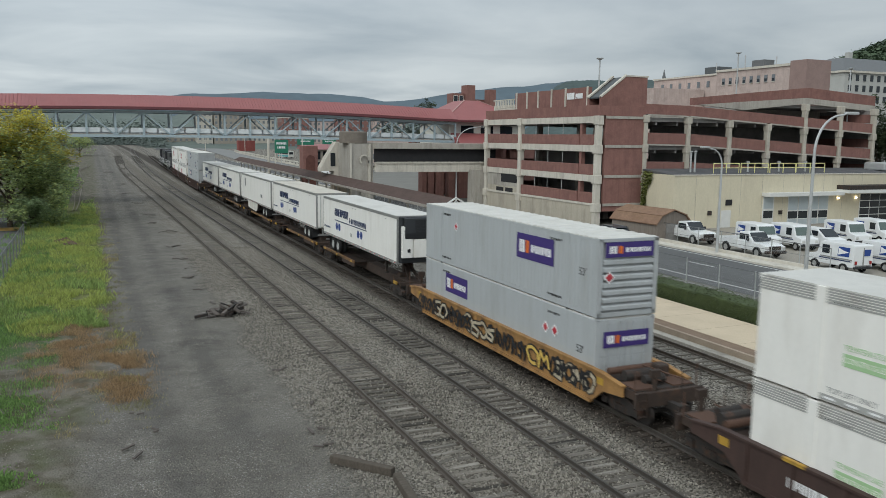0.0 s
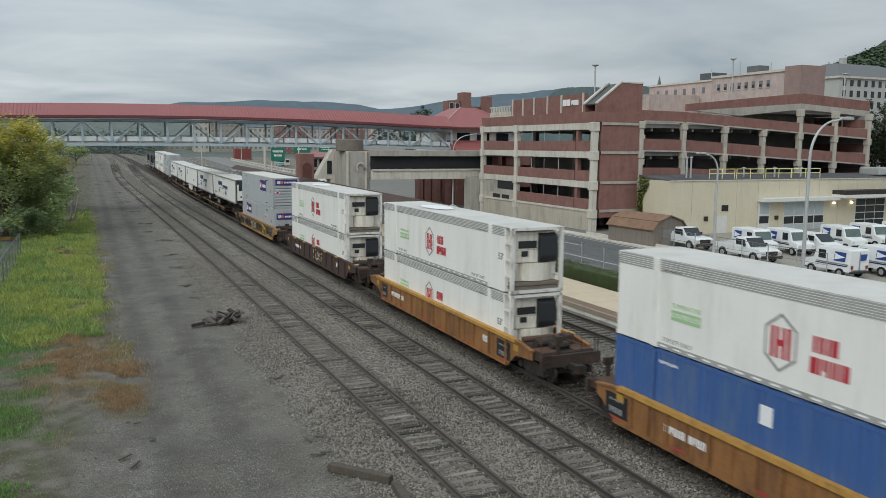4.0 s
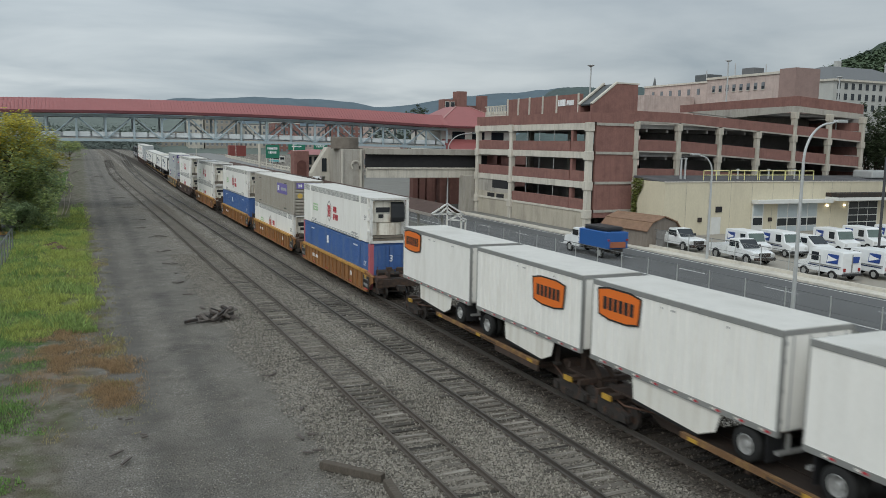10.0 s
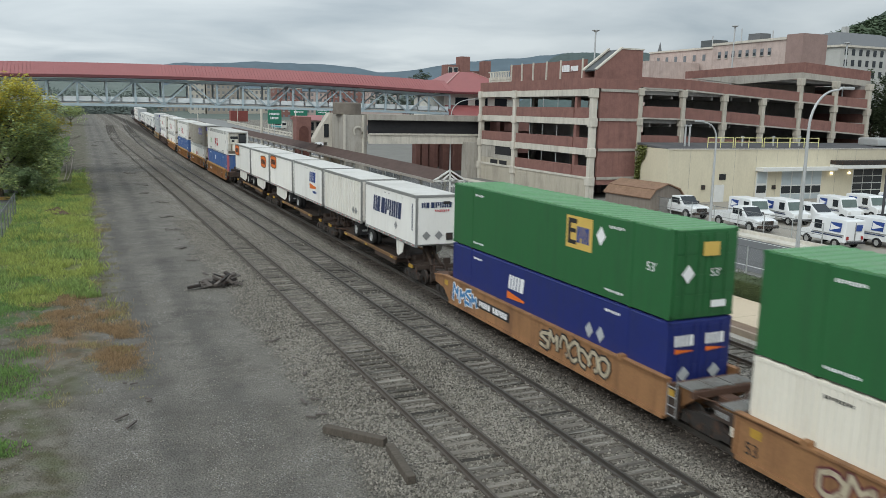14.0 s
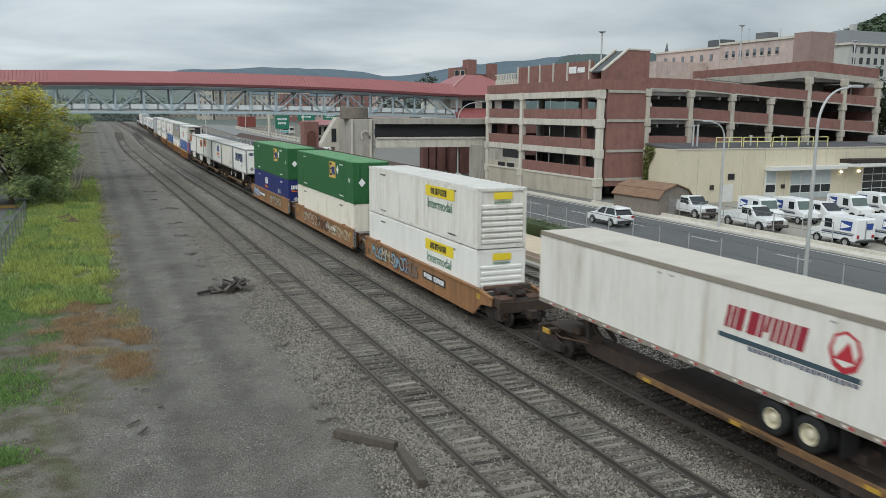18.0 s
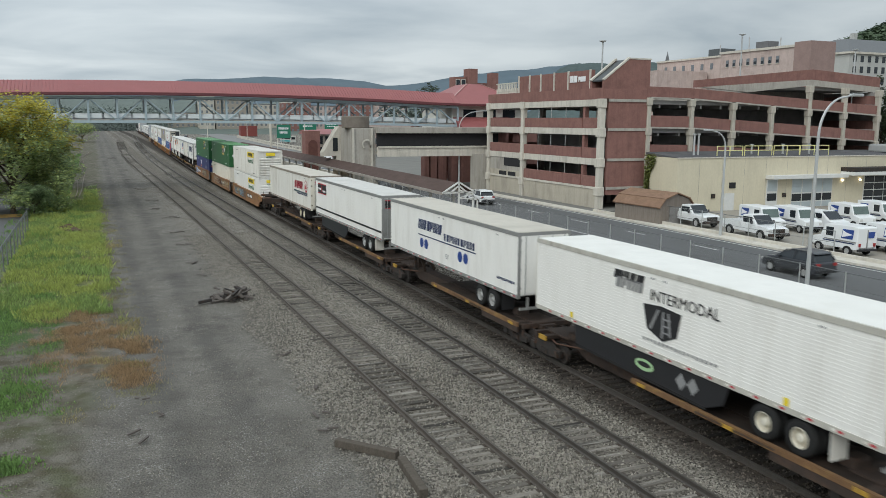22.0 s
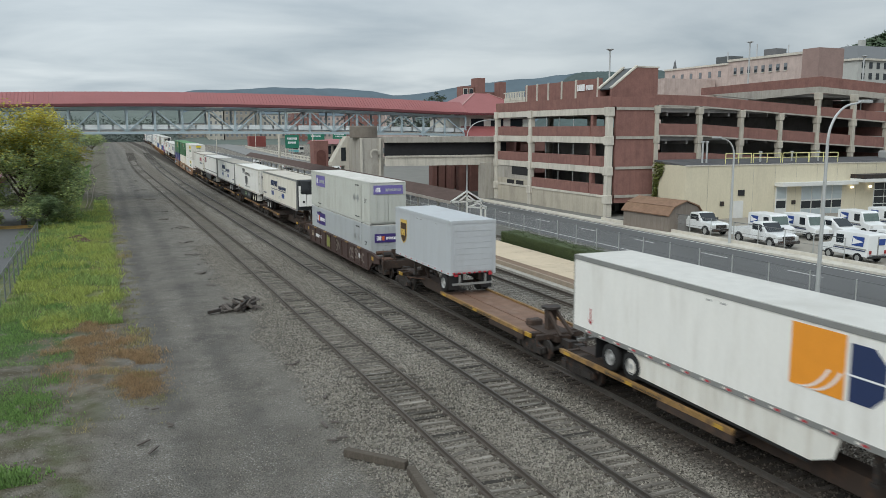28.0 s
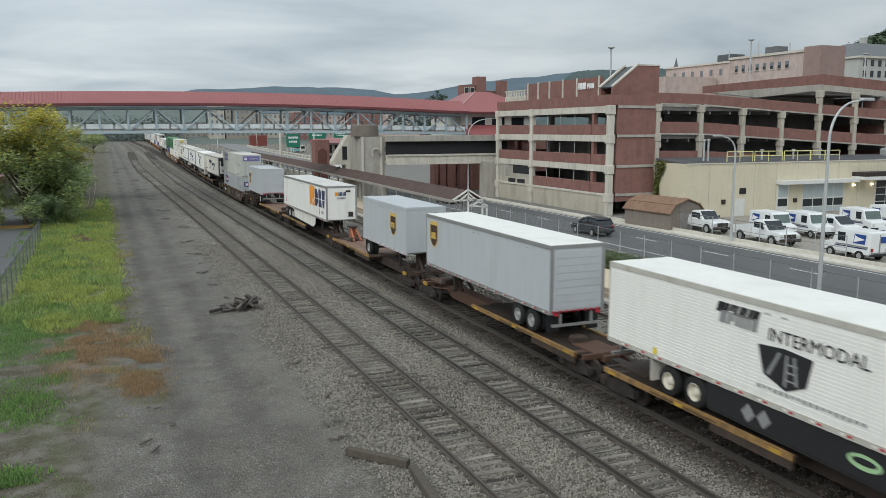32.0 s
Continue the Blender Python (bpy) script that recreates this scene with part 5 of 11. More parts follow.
def trailer(label, s, L, body, roof, wheels_far=False, axles=2, ribs=0.0, top=5.0, bottom=2.12, skirt=None, smooth_ribs=False, end="doors",
            rim=RIM, inset=0.0, slats=False, tape=True, trim=TRIM, end_mat=None):
    """Highway trailer: box, roof, rails, landing gear, axles with tyres; z0 is the deck that it stands on."""
    ob = rolling("trailer", label, "trailer", s, "trailers on the train")
    h = L / 2
    bm = bmesh.new()
    box(bm, -W / 2, W / 2, -h, h, bottom + 0.12, top - 0.03)
    soft(bm, 0.03, 2)
    part("body", bm, body, ob)
    if ribs:
        bm = bmesh.new()
        n = int((L - 0.8) / ribs)
        for i in range(n + 1):
            y = -h + 0.4 + i * (L - 0.8) / n
            for f in (-1, 1):
                x = f * (W / 2 + 0.012)
                box(bm, x - 0.02, x + 0.02, y - 0.05, y + 0.05, bottom + 0.18, top - 0.17)
        part("side_ribs", bm, body, ob)
    if slats:
        bm = bmesh.new()
        n = int((top - bottom - 0.55) / 0.105)
        for i in range(n):
            z = bottom + 0.3 + i * 0.105
            for f in (-1, 1):
                box(bm, *(sorted((f * (W / 2 - 0.01), f * (W / 2 + 0.006)))), -h + 0.12, h - 0.12, z, z + 0.07)
        part("side_slats", bm, body, ob)
    part("roof", boxes((-W / 2 + 0.04, W / 2 - 0.04, -h + 0.04, h - 0.04, top - 0.03, top + 0.012)), roof, ob)
    bm = bmesh.new()
    for f in (-1, 1):
        x = f * (W / 2 + 0.004)
        box(bm, x - 0.02, x + 0.02, -h, h, top - 0.17, top)
    for e in (-1, 1):
        box(bm, -W / 2, W / 2, *(sorted((e * h, e * (h + 0.02)))), top - 0.14, top)
    part("top_rail", bm, trim, ob)
    bm = bmesh.new()
    for f in (-1, 1):
        x = f * (W / 2 + 0.004)
        box(bm, x - 0.02, x + 0.02, -h, h, bottom, bottom + 0.16)
    for y in np.arange(-h + 0.5, h, 0.6):
        box(bm, -W / 2, W / 2, y - 0.05, y + 0.05, bottom - 0.02, bottom + 0.1)
    part("bottom_rail", bm, trim, ob)
    if tape:
        bm, pale = bmesh.new(), bmesh.new()
        y = -h + 0.2
        while y < h - 0.5:
            for f in (-1, 1):
                x = f * (W / 2 + 0.026)
                box(bm, x - 0.002, x + 0.002, y, y + 0.17, bottom + 0.05, bottom + 0.11)
                box(pale, x - 0.002, x + 0.002, y + 0.2, y + 0.36, bottom + 0.05, bottom + 0.11)
            y += 0.92
        part("pale_tape", pale, WHITE_DIRTY, ob, "white reflective dashes")
        part("reflective_tape", bm, REDV, ob, "red reflective dashes")
    for e in (-1, 1):
        for f in (-1, 1):
            x = f * (W / 2 - 0.06)
            part("corner_post", boxes((x - 0.075, x + 0.075, *(sorted((e * (h - 0.02), e * (h + 0.015)))), bottom, top)), trim if end_mat is None else end_mat, ob)
    # landing gear stands towards the nose, axles towards the tail
    tail = 1 if wheels_far else -1
    zw = 1.06 + 0.51
    ax = [tail * (h - (2.45 if L > 14 else 1.6) - inset - k * 1.25) for k in range(axles)] if L > 10 else [tail * (h - 1.05)]
    for y in ax:
        for f in (-1, 1):
            dual_wheel(ob, f * (W / 2 - 0.15), y, zw, rim)
        part("axle", rods(0.08, ((-1.1, y, zw), (1.1, y, zw))), DARKSTEEL, ob)
    ya, yb = min(ax) - 0.8, max(ax) + 0.8
    part("axle_frame", boxes((-0.6, -0.45, ya, yb, bottom - 0.35, bottom), (0.45, 0.6, ya, yb, bottom - 0.35, bottom)), DARKSTEEL, ob)
    yl = -tail * (h - (3.0 if L > 10 else 2.2))
    for f in (-1, 1):
        part("landing_leg", boxes((f * 0.85 - 0.07, f * 0.85 + 0.07, yl - 0.07, yl + 0.07, 1.18, bottom), (f * 0.85 - 0.13, f * 0.85 + 0.13, yl - 0.13, yl + 0.13, 1.1, 1.2)), DARKSTEEL, ob)
    for f in (-1, 1):
        yy = tail * (h - (1.5 + inset if L > 14 else 0.35))
        part("mud_flap", boxes((f * 0.95 - 0.3, f * 0.95 + 0.3, yy - 0.012, yy + 0.012, 1.3, bottom)), WHITE_DIRTY if slats else BLACK, ob)
    yy = tail * (h - 0.08)
    part("rear_bumper", boxes((-1.15, 1.15, yy - 0.06, yy + 0.06, 1.58, 1.68), (-0.8, -0.7, yy - 0.05, yy + 0.05, 1.6, bottom), (0.7, 0.8, yy - 0.05, yy + 0.05, 1.6, bottom)), TRIM, ob)
    part("clearance_lamps", plates(on_side(-W / 2 - 0.006, 0, 0), [rect(v - 0.09, v - 0.02, top - 0.36, top - 0.3) for v in (-0.6, 0.0, h - 2.0)] + [rect(v + 0.03, v + 0.10, top - 0.36, top - 0.3) for v in (-0.6, 0.0, h - 2.0)]), GREYV, ob)
    if skirt:
        a, b, mt = skirt
        for f in (-1, 1):
            bm = bmesh.new()
            prism(bm, [(a, bottom), (b, bottom), (b - 0.1, 1.35), (a + 0.9, 1.2), (a + 0.2, 1.5)], "x", *(sorted((f * (W / 2 - 0.05), f * (W / 2 - 0.08)))))
            bmesh.ops.recalc_face_normals(bm, faces=bm.faces)
            part("side_skirt", bm, WHITE_DIRTY if mt is WHITE else mt, ob, "smooth side skirt panel")
            bm = bmesh.new()
            beam(bm, (f * (W / 2 - 0.065), a + 0.93, 1.17), (f * (W / 2 - 0.065), b - 0.1, 1.31), 0.025, 0.12)
            part("skirt_edge", bm, TYRE, ob, "black rubber skirt edge")
    if end == "doors":
        y = -h
        for f in (-1, 1):
            dd = part("door", boxes((*(sorted((f * 0.012, f * (W / 2 - 0.12)))), y - 0.02, y + 0.02, bottom + 0.2, top - 0.16)), end_mat or body, ob)
            for x in (0.35, 0.95):
                part("lock_rod", rods(0.018, ((f * x, y - 0.045, bottom + 0.15), (f * x, y - 0.045, top - 0.15))), STEEL, dd)
            part("hinges", boxes(*[(*(sorted((f * (W / 2 - 0.13), f * (W / 2 - 0.02)))), y - 0.04, y, z, z + 0.12) for z in (bottom + 0.4, bottom + 1.2, bottom + 2.0, top - 0.4)]), trim, dd)
    elif end == "roll":
        y = -h
        n = 8
        rd_ = part("roller_door", boxes((-W / 2 + 0.18, W / 2 - 0.18, y - 0.006, y + 0.02, bottom + 0.18, top - 0.24)), end_mat or body, ob, "slatted roller door")
        for i in range(n):
            za = bottom + 0.2 + i * (top - bottom - 0.45) / n
            part("slat", boxes((-W / 2 + 0.2, W / 2 - 0.2, y - 0.022, y - 0.004, za + 0.012, za + (top - bottom - 0.45) / n - 0.014)), end_mat or body, rd_)
        part("tail_lamps", boxes((-1.1, -0.9, y - 0.04, y, bottom - 0.06, bottom + 0.06), (0.9, 1.1, y - 0.04, y, bottom - 0.06, bottom + 0.06)), REDV, ob)
        part("striped_tape", boxes(*[(-1.2 + i * 0.3, -1.05 + i * 0.3, y - 0.03, y, bottom + 0.08, bottom + 0.15) for i in range(8)]), REDV, ob)
    elif end == "nose":
        y = -h
        part("connection_plate", boxes((0.55, 0.95, y - 0.05, y, bottom + 0.35, bottom + 0.75)), DARKSTEEL, ob)
        part("vent", boxes((0.35, 0.75, y - 0.03, y, top - 0.5, top - 0.36)), DARKSTEEL, ob)
    elif end == "reefer":
        y = -h
        bm = bmesh.new()
        prism(bm, [(-1.2, y), (-1.12, y - 0.3), (1.12, y - 0.3), (1.2, y)], "z", bottom + 0.08, top - 0.04)
        bmesh.ops.recalc_face_normals(bm, faces=bm.faces)
        u = part("refrigeration_unit", soft(bm, 0.05, 2), REEFERBLACK, ob, "black refrigeration unit with white lower panels")
        bm = bmesh.new()
        prism(bm, [(y - 0.2, bottom + 1.5), (y - 0.52, bottom + 1.56), (y - 0.56, bottom + 1.9), (y - 0.44, top - 0.1), (y - 0.2, top - 0.06)], "x", -0.98, 1.1)
        bmesh.ops.recalc_face_normals(bm, faces=bm.faces)
        g = part("grille", soft(bm, 0.05, 2), REEFERBLACK, u)
        for i in range(9):
            z = bottom + 1.95 + i * 0.085
            part("louvre", boxes((-0.3, 0.9, y - 0.575 + 0.012 * i, y - 0.44, z, z + 0.045)), BLACK, g)
        for xa, xb, zt in ((-1.13, -0.46, bottom + 2.3), (-0.42, 1.1, bottom + 1.52)):
            bm = bmesh.new()
            lo = bottom + 0.42
            prism(bm, [(xa, lo), (xb, lo), (xb, bottom + 1.52), (xa + 0.3 if xa < -1 else xb, zt), (xa, zt)] if xa < -1 else [(xa, lo), (xb, lo), (xb, zt), (xa, zt)], "y", y - 0.5, y - 0.25)
            bmesh.ops.recalc_face_normals(bm, faces=bm.faces)
            part("lower_panel", soft(bm, 0.04, 2), WHITE, u, "white lower panel")
        part("latch", boxes((-0.8, -0.62, y - 0.52, y - 0.49, bottom + 0.75, bottom + 0.95), (0.62, 0.78, y - 0.52, y - 0.49, bottom + 0.75, bottom + 0.95)), BLACK, u)
    return ob


def side_word(ob, y, z, w, h, n, mt, lean=0.0, gap=0.25, lift=0.0, name="brand_mark", label=""):
    part(name, plates(on_side(-W / 2 - 0.012 - lift, 0, 0), word(-y, z, w, h, n, lean, gap)), mt, ob, label)


def side_shape(ob, shapes, mt, lift=0.0, name="brand_shape", label=""):
    part(name, plates(on_side(-W / 2 - 0.012 - lift, 0, 0), shapes), mt, ob, label)


def end_word(ob, L, x, z, w, h, n, mt, lift=0.05):
    part("brand_mark", plates(on_end(0, -L / 2 - lift, 0), word(x, z, w, h, n)), mt, ob)


def dots(y, z, r=0.27):
    return [round_shape(-y, z, r, r, 18), round_shape(-y + 0.66, z, r, r, 18)]


def blue_dot_trailer(s, grp, end, roof, body, far, wheels_far):
    ob = trailer("white trailer with blue bars and dots " + end, s, L53, body, roof, wheels_far=wheels_far, end="reefer" if "refrigeration" in end else "doors")
    y0 = grp
    ink = NAVY
    part("brand_mark", plates(on_side(-W / 2 - 0.012, 0, 0), word(-y0 - 1.95, 4.05, 3.4, 0.54, 8, 0.12, 0.24)), ink, ob)
    side_word(ob, y0 - 1.9, 3.74, 3.8, 0.36, 11, ink, gap=0.42)
    side_shape(ob, [rect(-y0 - 3.6, -y0 + 3.8, 3.42, 3.48)], NAVY)
    side_shape(ob, dots(y0 + 3.1, 3.02) + dots(y0 - 2.0, 3.02), ROYAL)
    bm = text_bm("53'", 0.34, on_side(-W / 2 - 0.012, y0 - 0.4, 2.75))
    part("size_mark", bm, GREYV, ob, "53' size mark")
    side_word(ob, (7.0 if far else -7.0), 2.75, 1.7, 0.13, 14, NAVY)
    return ob


def shield(u, v, w, h):
    return [(u - w, v + h), (u + w, v + h), (u + w, v - h * 0.35), (u + w * 0.55, v - h * 0.8), (u, v - h), (u - w * 0.55, v - h * 0.8), (u - w, v - h * 0.35)]

# ---------------------------------------------------------------- consist, from the head end back
Z0 = 0.36
Z1 = Z0 + 2.93


def mid(near, L):
    return near + L / 2


# --- double stack with purple signs on a graffiti-covered yellow well car
c = mid(23.85, L53)
well_car("yellow well car covered in black and white graffiti", c, YELLOWCAR, L=21.6, rib=0, seed=3,
         tags=[((BLACK, FADECREAM), -8.4, -5.6, 4), ((BLACK,), -8.0, -4.4, 9), ((BLACK, GOLDV), -5.2, -3.4, 2), ((BLACK,), -3.4, 0.2, 10), ((BLACK, FADECREAM), -0.6, 2.6, 4), ((BLACK,), 1.8, 5.0, 9), ((BLACK, FADECREAM), 4.6, 6.2, 2), ((BLACK,), 5.9, 8.4, 8)])
for z in (Z0, Z1):
    ob = container("light grey container with a purple sign" + (" and ribbed end" if z > 1 else " and doors"), c, z, GREYBOX, ROOFWHITE, ribs=0.30 if z > 1 else 0.0, depth=0.014, end="ribs" if z > 1 else "doors")
    if z > 1:
        purple_sign(ob, -3.55, 5.22, 3.0, 1.05)
        purple_sign(ob, 0, 5.75, 2.1, 0.55, end=True)
        part("placard", plates(on_end(0, -L53 / 2 - 0.07, 0), [round_shape(-0.85, 4.75, 0.24, 0.24, 4)]), WHITEV, ob)
        part("placard", plates(on_end(0, -L53 / 2 - 0.078, 0), [round_shape(-0.85, 4.75, 0.17, 0.17, 4)]), REDV, ob)
        side_shape(ob, [round_shape(-4.2, 5.3, 0.24, 0.24, 4)], WHITEV, name="placard")
        side_shape(ob, [round_shape(-4.2, 5.3, 0.17, 0.17, 4)], REDV, 0.008, "placard")
    else:
        purple_sign(ob, 4.1, 2.35, 2.6, 0.95)
        purple_sign(ob, 0, 2.45, 2.0, 0.6, end=True)
        side_shape(ob, [round_shape(4.6, 2.2, 0.26, 0.26, 4), round_shape(5.3, 2.2, 0.26, 0.26, 4)], WHITEV, name="placard")
        side_shape(ob, [round_shape(4.6, 2.2, 0.18, 0.18, 4), round_shape(5.3, 2.2, 0.18, 0.18, 4)], REDV, 0.008, "placard")
# --- five trailers ahead of it
blue_dot_trailer(mid(44.6, L53), 1.4, "and a refrigeration unit", ROOFWHITE, WHITE, True, True)
blue_dot_trailer(mid(63.0, L53), 1.4, "and closed rear doors", ROOFTAN, WHITE, True, False)
ob = trailer("plain white trailer with a few grey lines of writing", mid(80.3, L53), L53, WHITE, ROOFWHITE, skirt=(-1.0, 4.5, WHITE))
side_word(ob, 5.6, 4.1, 0.8, 0.9, 4, GREYV)
side_word(ob, -3.5, 3.1, 0.9, 0.35, 6, GREYV)
blue_dot_trailer(mid(97.8, L53), 1.4, "and closed rear doors", ROOFWHITE, WHITE, True, False)
blue_dot_trailer(mid(115.2, L53), 1.4, "and closed rear doors", ROOFWHITE, WHITE, True, False)
for i, s in enumerate((44.6, 63.0, 80.3, 97.8, 115.2)):
    spine_car("rusty spine car with a yellow-edged wheel deck under a trailer", mid(s, L53), 17.5, -7.6 if i else 0.2, 2.2 if i else 8.0, hitch=(6.3 if i else -6.3,))
# --- grey and white stacks behind the locomotives
for k, s in enumerate((137.0, 156.8, 176.6)):
    c = mid(s, L53)
    well_car("dark brown well car with yellow edge strips", c, BROWNCAR, L=19.3)
    for z in (Z0, Z1):
        if k == 0:
            ob = container("light grey reefer container with dark signs", c, z, GREYBOX, ROOFWHITE, ribs=0.3, depth=0.014)
            purple_sign(ob, 3.0, z + 2.1, 2.0, 0.9, NAVY)
            purple_sign(ob, -4.0, z + 0.9, 1.0, 0.9, NAVY)
        else:
            ob = container("white refrigerated container with a red emblem", c, z, WHITE, ROOFWHITE, end="reefer")
            hub_badge(ob, 3.0, z + 1.5)

# --- two locomotives
LOCO = surf("black_locomotive_paint", (0.022, 0.022, 0.026), 0.4, var=0.15, dirt=(0.08, 0.07, 0.06), dirt_amt=0.4)
for s in (209.0, 231.5):
    lo = rolling("locomotive", "black diesel freight locomotive with white striping", "locomotive", s, "locomotives of the train")
    part("frame", boxes((-1.5, 1.5, -10.8, 10.8, 1.15, 1.55), (-1.3, 1.3, -3.4, 3.4, 0.45, 1.15)), LOCO, lo)
    part("long_hood", soft(boxes((-1.0, 1.0, -10.0, 5.2, 1.55, 4.35)), 0.08, 2), LOCO, lo)
    part("radiator", soft(boxes((-1.45, 1.45, -10.0, -5.2, 3.5, 4.6)), 0.08, 2), LOCO, lo)
    part("cab", soft(boxes((-1.5, 1.5, 5.2, 8.2, 1.55, 4.6)), 0.1, 2), LOCO, lo)
    part("short_hood", soft(boxes((-0.9, 0.9, 8.2, 10.3, 1.55, 3.3)), 0.1, 2), LOCO, lo)
    part("cab_window", boxes((-1.52, -1.49, 5.7, 7.7, 3.3, 4.1)), DARKGLASS, lo)
    part("fan", boxes((-0.5, 0.5, -3.0, -2.0, 4.35, 4.5), (-0.5, 0.5, -0.5, 0.5, 4.35, 4.5)), DARKSTEEL, lo)
    part("white_stripe", plates(on_side(-1.505, 0, 0), [rect(-10.5, 10.5, 1.3, 1.38)]), WHITEV, lo)
    part("handrail", rods(0.025, ((-1.48, -10.6, 2.5), (-1.48, 5.2, 2.5)), *[((-1.48, y, 1.5), (-1.48, y, 2.5)) for y in (-10.6, -8, -5, -2, 1, 4)]), WHITEV, lo)
    for y in (-7.4, -5.6, 5.6, 7.4):
        bogie(lo, y)
    for e in (-1, 1):
        coupler(lo, e * 10.8, e)

# --- behind: white refrigerated pair on a brown well car, then an orange one
for s, paint, lab in ((0.1, BROWNCAR, "dark brown well car with yellow strips and sprayed shapes"), (-23.7, ORANGECAR, "rusty orange ribbed well car")):
    c = mid(s, L53)
    well_car(lab, c, paint, L=22.2 if s > 0 else 22.0, edge=YELLOWPATCH if s > 0 else None, seed=5, rib=1.6,
             tags=[((FADECREAM,), -1.9, 0.6, 3)] if s > 0 else None)
    for z in (Z0, Z1):
        ob = container("white refrigerated container with a red hexagon emblem", c, z, WHITE, ROOFWHITE, end="reefer")
        hub_badge(ob, 0.95, z + 1.28)
        part("roof_number", plates(Matrix.Translation((0, 3.0, z + 2.91)), [round_shape(0, 0, 0.7, 1.7)]), WHITEV, ob)

# --- orange articulated set
for s, kind in ((-47.5, "C"), (-67.1, "D"), (-86.7, "E")):
    c = mid(s, L53)
    well_car("rusty orange ribbed well car of an articulated set", c, ORANGECAR, L=19.5, rib=0.92, seed=8)
    if kind == "D":
        ob = container("white refrigerated container with a red hexagon emblem", c, Z0, WHITE, ROOFWHITE, end="reefer")
        hub_badge(ob, 0.95, Z0 + 1.28)
        ob = container("faded grey ribbed container with a peeling purple sign", c, Z1, GREYBROWN, ROOFWHITE, ribs=0.27, depth=0.06, end="ribs", sizes=False)
        purple_sign(ob, -3.9, 5.28, 3.7, 0.9, PURPLEFADE, second=PURPLEFADE)
        purple_sign(ob, 0, 5.75, 2.1, 0.5, PURPLEFADE, end=True, second=PURPLEFADE)
        part("placard", plates(on_end(0, -L53 / 2 - 0.07, 0), [round_shape(-0.75, 4.9, 0.22, 0.22), round_shape(-0.1, 4.9, 0.2, 0.24)]), GOLDV, ob)
    else:
        ob = container("mid-blue ribbed container on an orange well car" if kind == "C" else "mid-blue ribbed container with faded red corner posts", c, Z0, BLUEBOX, BLUEBOX, ribs=0.27, marks=WHITEV)
        if kind == "E":
            bm = bmesh.new()
            for e in (-1, 1):
                for f in (-1, 1):
                    x = f * (W / 2 - 0.12)
                    box(bm, x - 0.13, x + 0.13, *(sorted((e * (L53 / 2 - 0.30), e * (L53 / 2 + 0.035)))), Z0, Z0 + 2.88)
            part("corner_posts", bm, PINK, ob, "faded red corner posts")
            part("end_mark", text_bm("3", 0.6, on_end(0.1, -L53 / 2 - 0.075, 2.3)), WHITEV, ob)
            side_shape(ob, [rect(6.6, 7.3, 1.0, 1.5)], WHITEV, name="label_plate")
        side_shape(ob, [rect(-1.5, -1.05, 2.2, 2.75)], WHITEV, name="label_plate")
        ob = container("white refrigerated container with a red hexagon emblem", c, Z1, WHITE, ROOFWHITE, end="reefer")
        hub_badge(ob, 0.95, Z1 + 1.28)

# --- short trailers in pairs on spine cars
ORANGE_BADGE = [(-1.0, 0.45), (-0.5, 0.56), (0.5, 0.56), (1.0, 0.45), (0.92, -0.45), (0.4, -0.56), (-0.4, -0.56), (-0.92, -0.45)]


def orange_badge(ob, y, z, k=1.0):
    p = part("badge", plates(on_side(-W / 2 - 0.045, 0, 0), [[(-y + u * k * 1.34, z + v * k * 1.12) for u, v in ORANGE_BADGE]]), BLACK, ob, "orange badge with a black border")
    part("badge_face", plates(on_side(-W / 2 - 0.053, 0, 0), [[(-y + u * k * 1.24, z + v * k) for u, v in ORANGE_BADGE]]), ORANGE, p)
    part("badge_mark", plates(on_side(-W / 2 - 0.061, 0, 0), [rect(-y + (i - 3) * 0.32 * k + 0.04, -y + (i - 2) * 0.32 * k - 0.04, z - 0.24 * k, z + 0.24 * k) for i in range(6)]), BLACK, p)


ob = trailer("short white trailer with an orange badge", mid(-101.0, L28), L28, WHITE, ROOFWHITE, skirt=(-2.2, 1.9, WHITE), end="doors")
orange_badge(ob, 2.85, 4.32, 0.92)
part("end_badge", plates(on_end(0, -L28 / 2 - 0.05, 0), [rect(0.38, 1.02, 4.02, 4.5)]), ORANGE, ob, "small orange plate")
ob = trailer("short white ribbed trailer with an orange badge", mid(-110.3, L28), L28, WHITE, ROOFWHITE, wheels_far=True, ribs=0.4, skirt=(-2.4, 1.6, WHITE), end="nose")
orange_badge(ob, -2.0, 4.0, 0.92)
ob = trailer("short white ribbed trailer with an orange badge", mid(-119.5, L28), L28, WHITE, ROOFWHITE, ribs=0.4, skirt=(-2.2, 1.9, WHITE), end="doors")
orange_badge(ob, 2.7, 4.3, 0.92)
part("end_badge", plates(on_end(0, -L28 / 2 - 0.05, 0), [rect(0.38, 1.02, 4.02, 4.5)]), ORANGE, ob, "small orange plate")
ob = trailer("short white trailer with blue bars over an orange flash", mid(-128.9, L28), L28, WHITE, ROOFWHITE, wheels_far=True, end="nose")
side_word(ob, -1.65, 4.1, 1.9, 0.8, 3, ROYAL, 0.1)
side_shape(ob, [[(0.75, 3.58), (2.7, 3.38), (2.6, 3.25), (0.75, 3.15)]], ORANGE)
side_word(ob, -2.2, 2.95, 1.1, 0.18, 7, ROYAL)
ob = trailer("short white ribbed trailer with a brown roof rail", mid(-138.2, L28), L28, WHITE_DIRTY, ROOFWHITE, ribs=0.4, end="doors")
